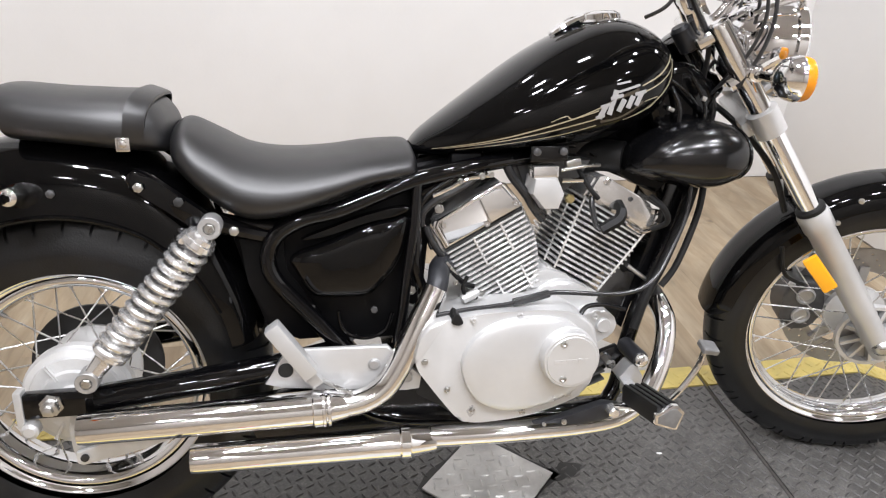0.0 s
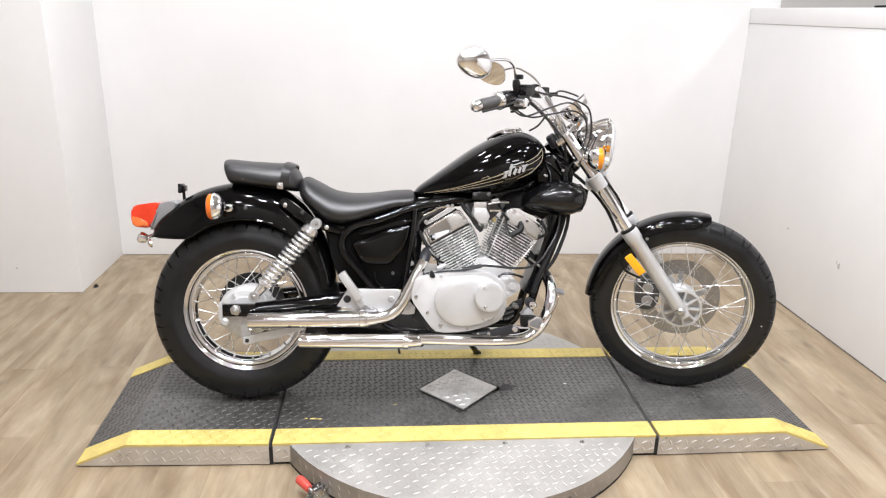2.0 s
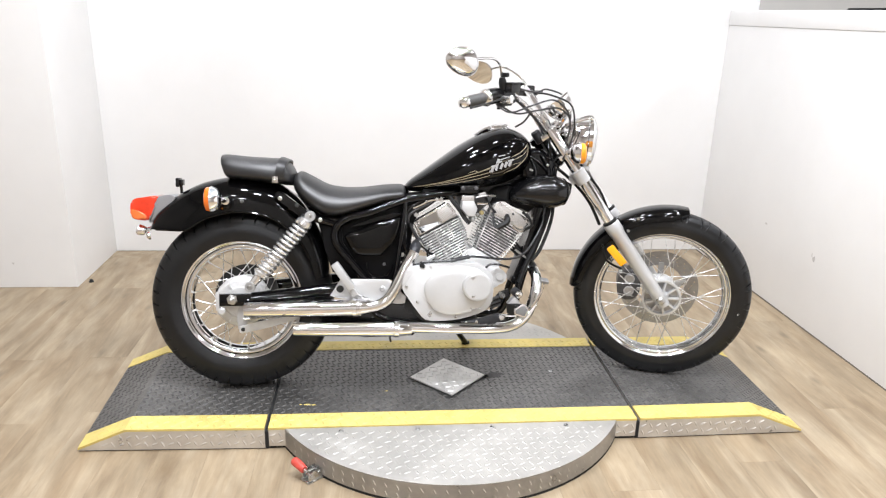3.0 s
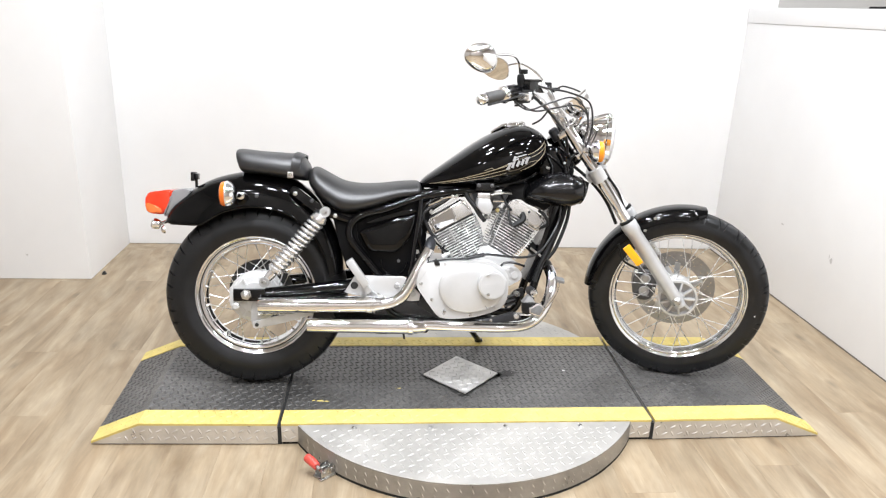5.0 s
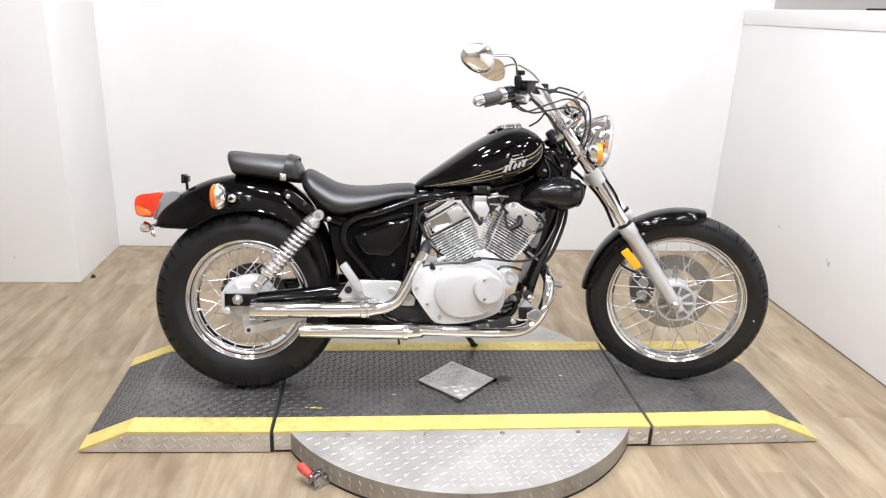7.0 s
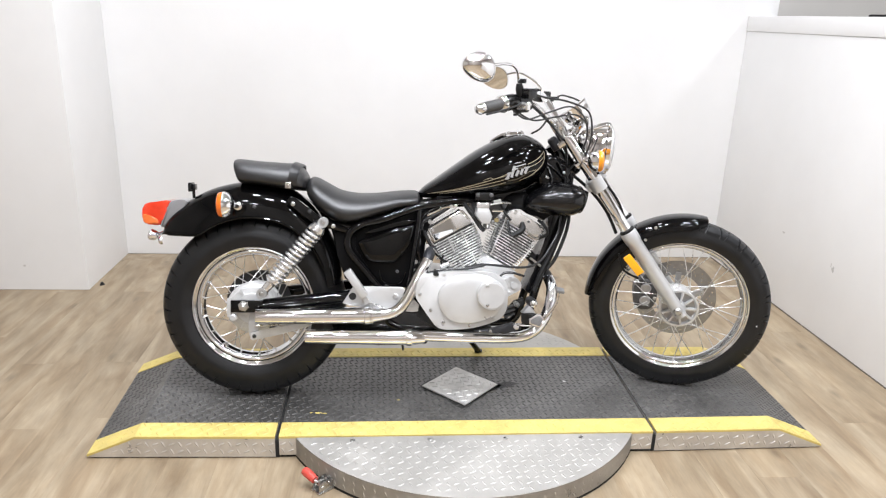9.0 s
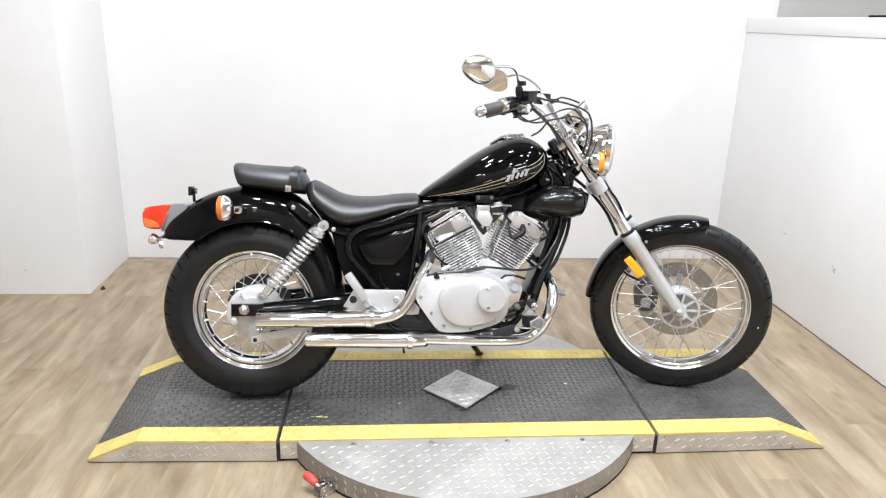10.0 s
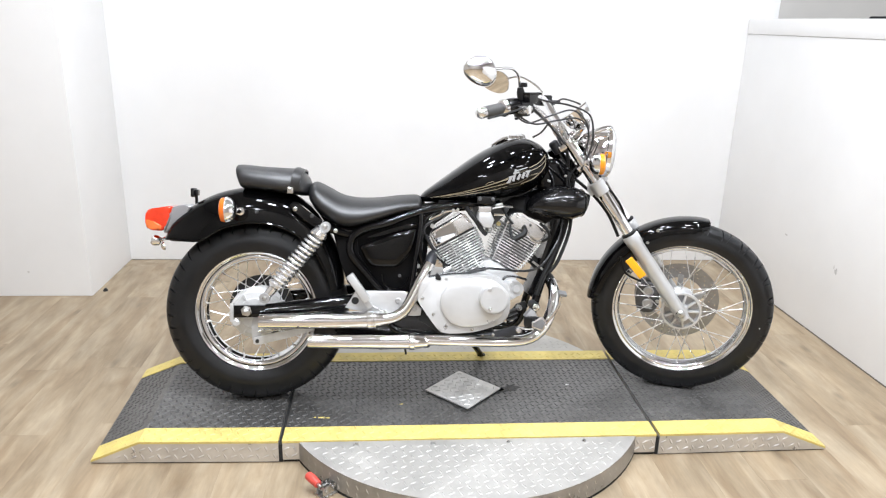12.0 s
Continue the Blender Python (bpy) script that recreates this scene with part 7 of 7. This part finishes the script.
# foot controls
bm = bmesh.new()
slab(bm, [(0.305, 0.330), (0.318, 0.350), (0.338, 0.383), (0.352, 0.388), (0.368, 0.385), (0.50, 0.383), (0.53, 0.350), (0.556, 0.325), (0.552, 0.302), (0.53, 0.300), (0.42, 0.312), (0.33, 0.322)], -0.142, -0.132, 0.003)
hanger = part("peg_plate", bm, M_SILVER, bike, "silver foot peg hanger plate")
for x, z, r in ((0.338, 0.353, 0.012), (0.478, 0.352, 0.010), (0.532, 0.325, 0.009)):
    bm = bmesh.new()
    lathe(bm, [(r, 0), (r, 0.003), (r * 0.7, 0.0045), (0.001, 0.0045)], (x, -0.1415, z), (0, -1, 0), 18)
    part("bolt", bm, M_CORE if x < 0.4 else M_ALU, hanger, "", 20)
bm = bmesh.new()
box(bm, (0.350, -0.172, 0.400), (0.026, 0.03, 0.102), Matrix.Rotation(-0.60, 3, "Y"), 0.005)
box(bm, (0.380, -0.155, 0.345), (0.02, 0.024, 0.03), Matrix.Rotation(-0.60, 3, "Y"), 0.003)
part("passenger_peg", bm, M_FORK, hanger, "alloy passenger foot peg folded up")
bm = bmesh.new()
tube(bm, [(0.385, -0.15, 0.340), (0.42, -0.165, 0.325), (0.44, -0.17, 0.318)], 0.004, 8)
part("peg_spring", bm, M_STEEL, hanger)
bm = bmesh.new()
p, q = Vector((0.905, -0.195, 0.290)), Vector((0.912, -0.305, 0.305))
ax_ = (q - p).normalized()
side = Vector((0, 0, 1)).cross(ax_).normalized()
turn_ = Matrix((ax_, side, ax_.cross(side))).transposed()
box(bm, (p + q) / 2, ((q - p).length, 0.040, 0.030), turn_, 0.006)
for k in range(4):
    box(bm, (p + q) / 2 + side * (0.0105 * (k - 1.5)) + Vector((0, 0, 0.0150)), ((q - p).length - 0.006, 0.006, 0.006), turn_, 0.0015)
rider_peg = part("rider_peg", bm, M_RUBBER, bike, "black rubber rider foot peg")
bm = bmesh.new()
slab(bm, [(-0.022, -0.010), (-0.022, 0.006), (0.004, 0.021), (0.013, 0.020), (0.024, 0.008), (0.014, -0.021), (0.006, -0.020)], -0.005, 0.004, 0.0015)
bm.transform(Matrix.Translation(q) @ Matrix.Rotation(radians(-4), 4, "Z"))
cap_ = part("peg_end_cap", bm, M_CHROME, rider_peg, "chrome peg end", 20)
bm = bmesh.new()
slab(bm, [(-0.0175, -0.008), (-0.0175, 0.003), (0.004, 0.0155), (0.011, 0.015), (0.0195, 0.006), (0.0115, -0.017), (0.006, -0.016)], -0.0062, 0.0, 0.0008)
bm.transform(Matrix.Translation(q) @ Matrix.Rotation(radians(-4), 4, "Z"))
part("cap_insert", bm, M_CAP_INSERT, cap_, "dull grey insert", 20)
bm = bmesh.new()
slab(bm, [(0.8975, 0.2995), (0.918, 0.322), (0.928, 0.322), (0.942, 0.298), (0.940, 0.2686), (0.9187, 0.2705)], -0.158, -0.125, 0.003)
box(bm, (0.912, -0.178, 0.284), (0.022, 0.05, 0.020), bevel=0.004)
part("peg_bracket", bm, M_ALU, rider_peg, "cast alloy peg bracket")
bm = bmesh.new()
slab(bm, [(0.735, 0.246), (0.787, 0.254), (0.815, 0.262), (0.858, 0.274), (0.885, 0.268), (0.887, 0.250), (0.845, 0.240), (0.80, 0.240)], -0.196, -0.178, 0.004)
pivot = part("pedal_pivot_arm", bm, M_BRACKET, bike, "dark grey brake pedal pivot arm")
bm = bmesh.new()
lathe(bm, [(0.0095, 0.0), (0.0095, 0.018), (0.007, 0.021), (0.001, 0.0215)], (0.868, -0.195, 0.264), (0, -1, 0), 18)
part("pivot_end", bm, M_POLISH, pivot)
for x, z, y, q_ in ((0.786, 0.248, -0.1965, 0.005), (0.752, 0.247, -0.1965, 0.0035)):
    bm = bmesh.new()
    lathe(bm, [(q_, 0), (q_, 0.004), (0.001, 0.005)], (x, y, z), (0, -1, 0), 8)
    part("bolt", bm, M_STEEL, pivot)
bm = bmesh.new()
tube(bm, [(0.872, -0.20, 0.270), (0.905, -0.215, 0.272), (0.940, -0.232, 0.284), (0.966, -0.24, 0.312), (0.989, -0.245, 0.352), (0.994, -0.25, 0.380), (0.996, -0.254, 0.388)], 0.0066, 10, flat=0.75)
pedal = part("brake_pedal", bm, M_WORN_CHROME, bike, "polished rear brake pedal")
bm = bmesh.new()
box(bm, (0.996, -0.258, 0.393), (0.028, 0.027, 0.011), Matrix.Rotation(0.22, 3, "Y") @ Matrix.Rotation(0.30, 3, "X"), 0.004, 3)
part("pedal_pad", bm, M_CAP_INSERT, pedal)
bm = bmesh.new()
lathe(bm, [(0.0150, -0.065), (0.0150, -0.004), (0.0140, 0.0), (0.001, 0.001)], (0.934, -0.160, 0.331), (0, -1, 0), 22)
mount_bolt = part("engine_mount_bolt", bm, M_BRACKET, bike, "grey mount with a bright domed bolt", 20)
bm = bmesh.new()
lathe(bm, [(0.0125, 0.0), (0.0125, 0.004), (0.0105, 0.0072), (0.006, 0.0090), (0.001, 0.0096)], (0.934, -0.160, 0.331), (0, -1, 0), 22)
part("bolt_head", bm, M_WORN_CHROME, mount_bolt, "bright domed bolt head", 40)
bm = bmesh.new()
lathe(bm, [(0.009, -0.03), (0.009, 0.005), (0.007, 0.009), (0.001, 0.0095)], (0.880, -0.155, 0.327), (0, -1, 0), 6)
part("engine_mount_bolt", bm, M_STEEL, bike, "", 20)
bm = bmesh.new()
slab(bm, [(0.862, 0.318), (0.876, 0.335), (0.905, 0.345), (0.915, 0.325), (0.884, 0.302), (0.866, 0.285), (0.846, 0.270), (0.842, 0.285)], -0.125, -0.112, 0.003)
mount = part("engine_mount_plate", bm, M_SATIN, bike)
for z in (0.288, 0.303, 0.318):
    bm = bmesh.new()
    box(bm, (0.860, -0.135, z), (0.034, 0.022, 0.004), Matrix.Rotation(-0.35, 3, "Y"), 0.001)
    part("cast_rib", bm, M_CAST, mount)
bm = bmesh.new()
box(bm, (0.62, -0.08, 0.26), (0.16, 0.08, 0.05), Matrix.Rotation(0.55, 3, "Y"), 0.012)
box(bm, (0.66, -0.06, 0.228), (0.30, 0.10, 0.034), Matrix.Rotation(0.04, 3, "Y"), 0.012)
part("sump", bm, M_CORE, bike)

# side stand, far side: its foot rests on the deck
bm = bmesh.new()
foot = bike.matrix_world.inverted() @ Vector((0.062, 0.108, GROUND + 0.005))
hinge = Vector((0.69, 0.12, 0.235))
tube(bm, [hinge, hinge.lerp(foot, 0.5), foot], [0.013, 0.011, 0.011], 12)
stand = part("side_stand", bm, M_FRAME, bike, "black side stand on the deck")
bm = bmesh.new()
box(bm, foot, (0.03, 0.02, 0.007), Matrix.Rotation(radians(12), 3, "X"), 0.002)
part("foot_plate", bm, M_FRAME, stand)


# ---- floor planks, last ----
def floor_planks():
    w, length = 0.152, 1.22
    bm = bmesh.new()
    a, b = w / 2 - 0.0001, length / 2 - 0.0001
    lo, hi = [], []
    for sx, sy in ((-1, -1), (1, -1), (1, 1), (-1, 1)):
        lo.append(bm.verts.new((sx * a, sy * b, -0.004)))
        hi.append(bm.verts.new((sx * (a - 0.0002), sy * (b - 0.0002), 0.0)))
    mid = [bm.verts.new((v.co.x, v.co.y, -0.0002)) for v in lo]
    for p, q in ((lo, mid), (mid, hi)):
        for k in range(4):
            j = (k + 1) % 4
            bm.faces.new((p[k], p[j], q[j], q[k]))
    bm.faces.new(hi)
    me = bpy.data.meshes.new("plank")
    bmesh.ops.recalc_face_normals(bm, faces=bm.faces)
    bm.to_mesh(me)
    bm.free()
    me.materials.append(M_WOOD)
    rnd = random.Random(5)
    offs = 0.0
    x0, x1, y0, y1 = -3.098, 4.198, -4.598, BACK - 0.002
    for i in range(int((x1 - x0) / w) + 1):
        left, right = x0 + w * i, min(x0 + w * (i + 1), x1)
        offs = (offs + rnd.uniform(0.3, 0.7) * length) % length
        lo_y = y0 - offs
        while lo_y < y1:
            a, b = max(lo_y, y0), min(lo_y + length, y1)
            lo_y += length
            if b - a < 0.02 or right - left < 0.01:
                continue
            ob = new("plank", me)
            ob.location = ((left + right) / 2, (a + b) / 2, 0.0)
            ob.scale = ((right - left) / w, (b - a) / length, 1.0)
            ob.rotation_euler = (0, 0, math.pi if rnd.random() < 0.5 else 0)
            ob.parent = floor


floor_planks()
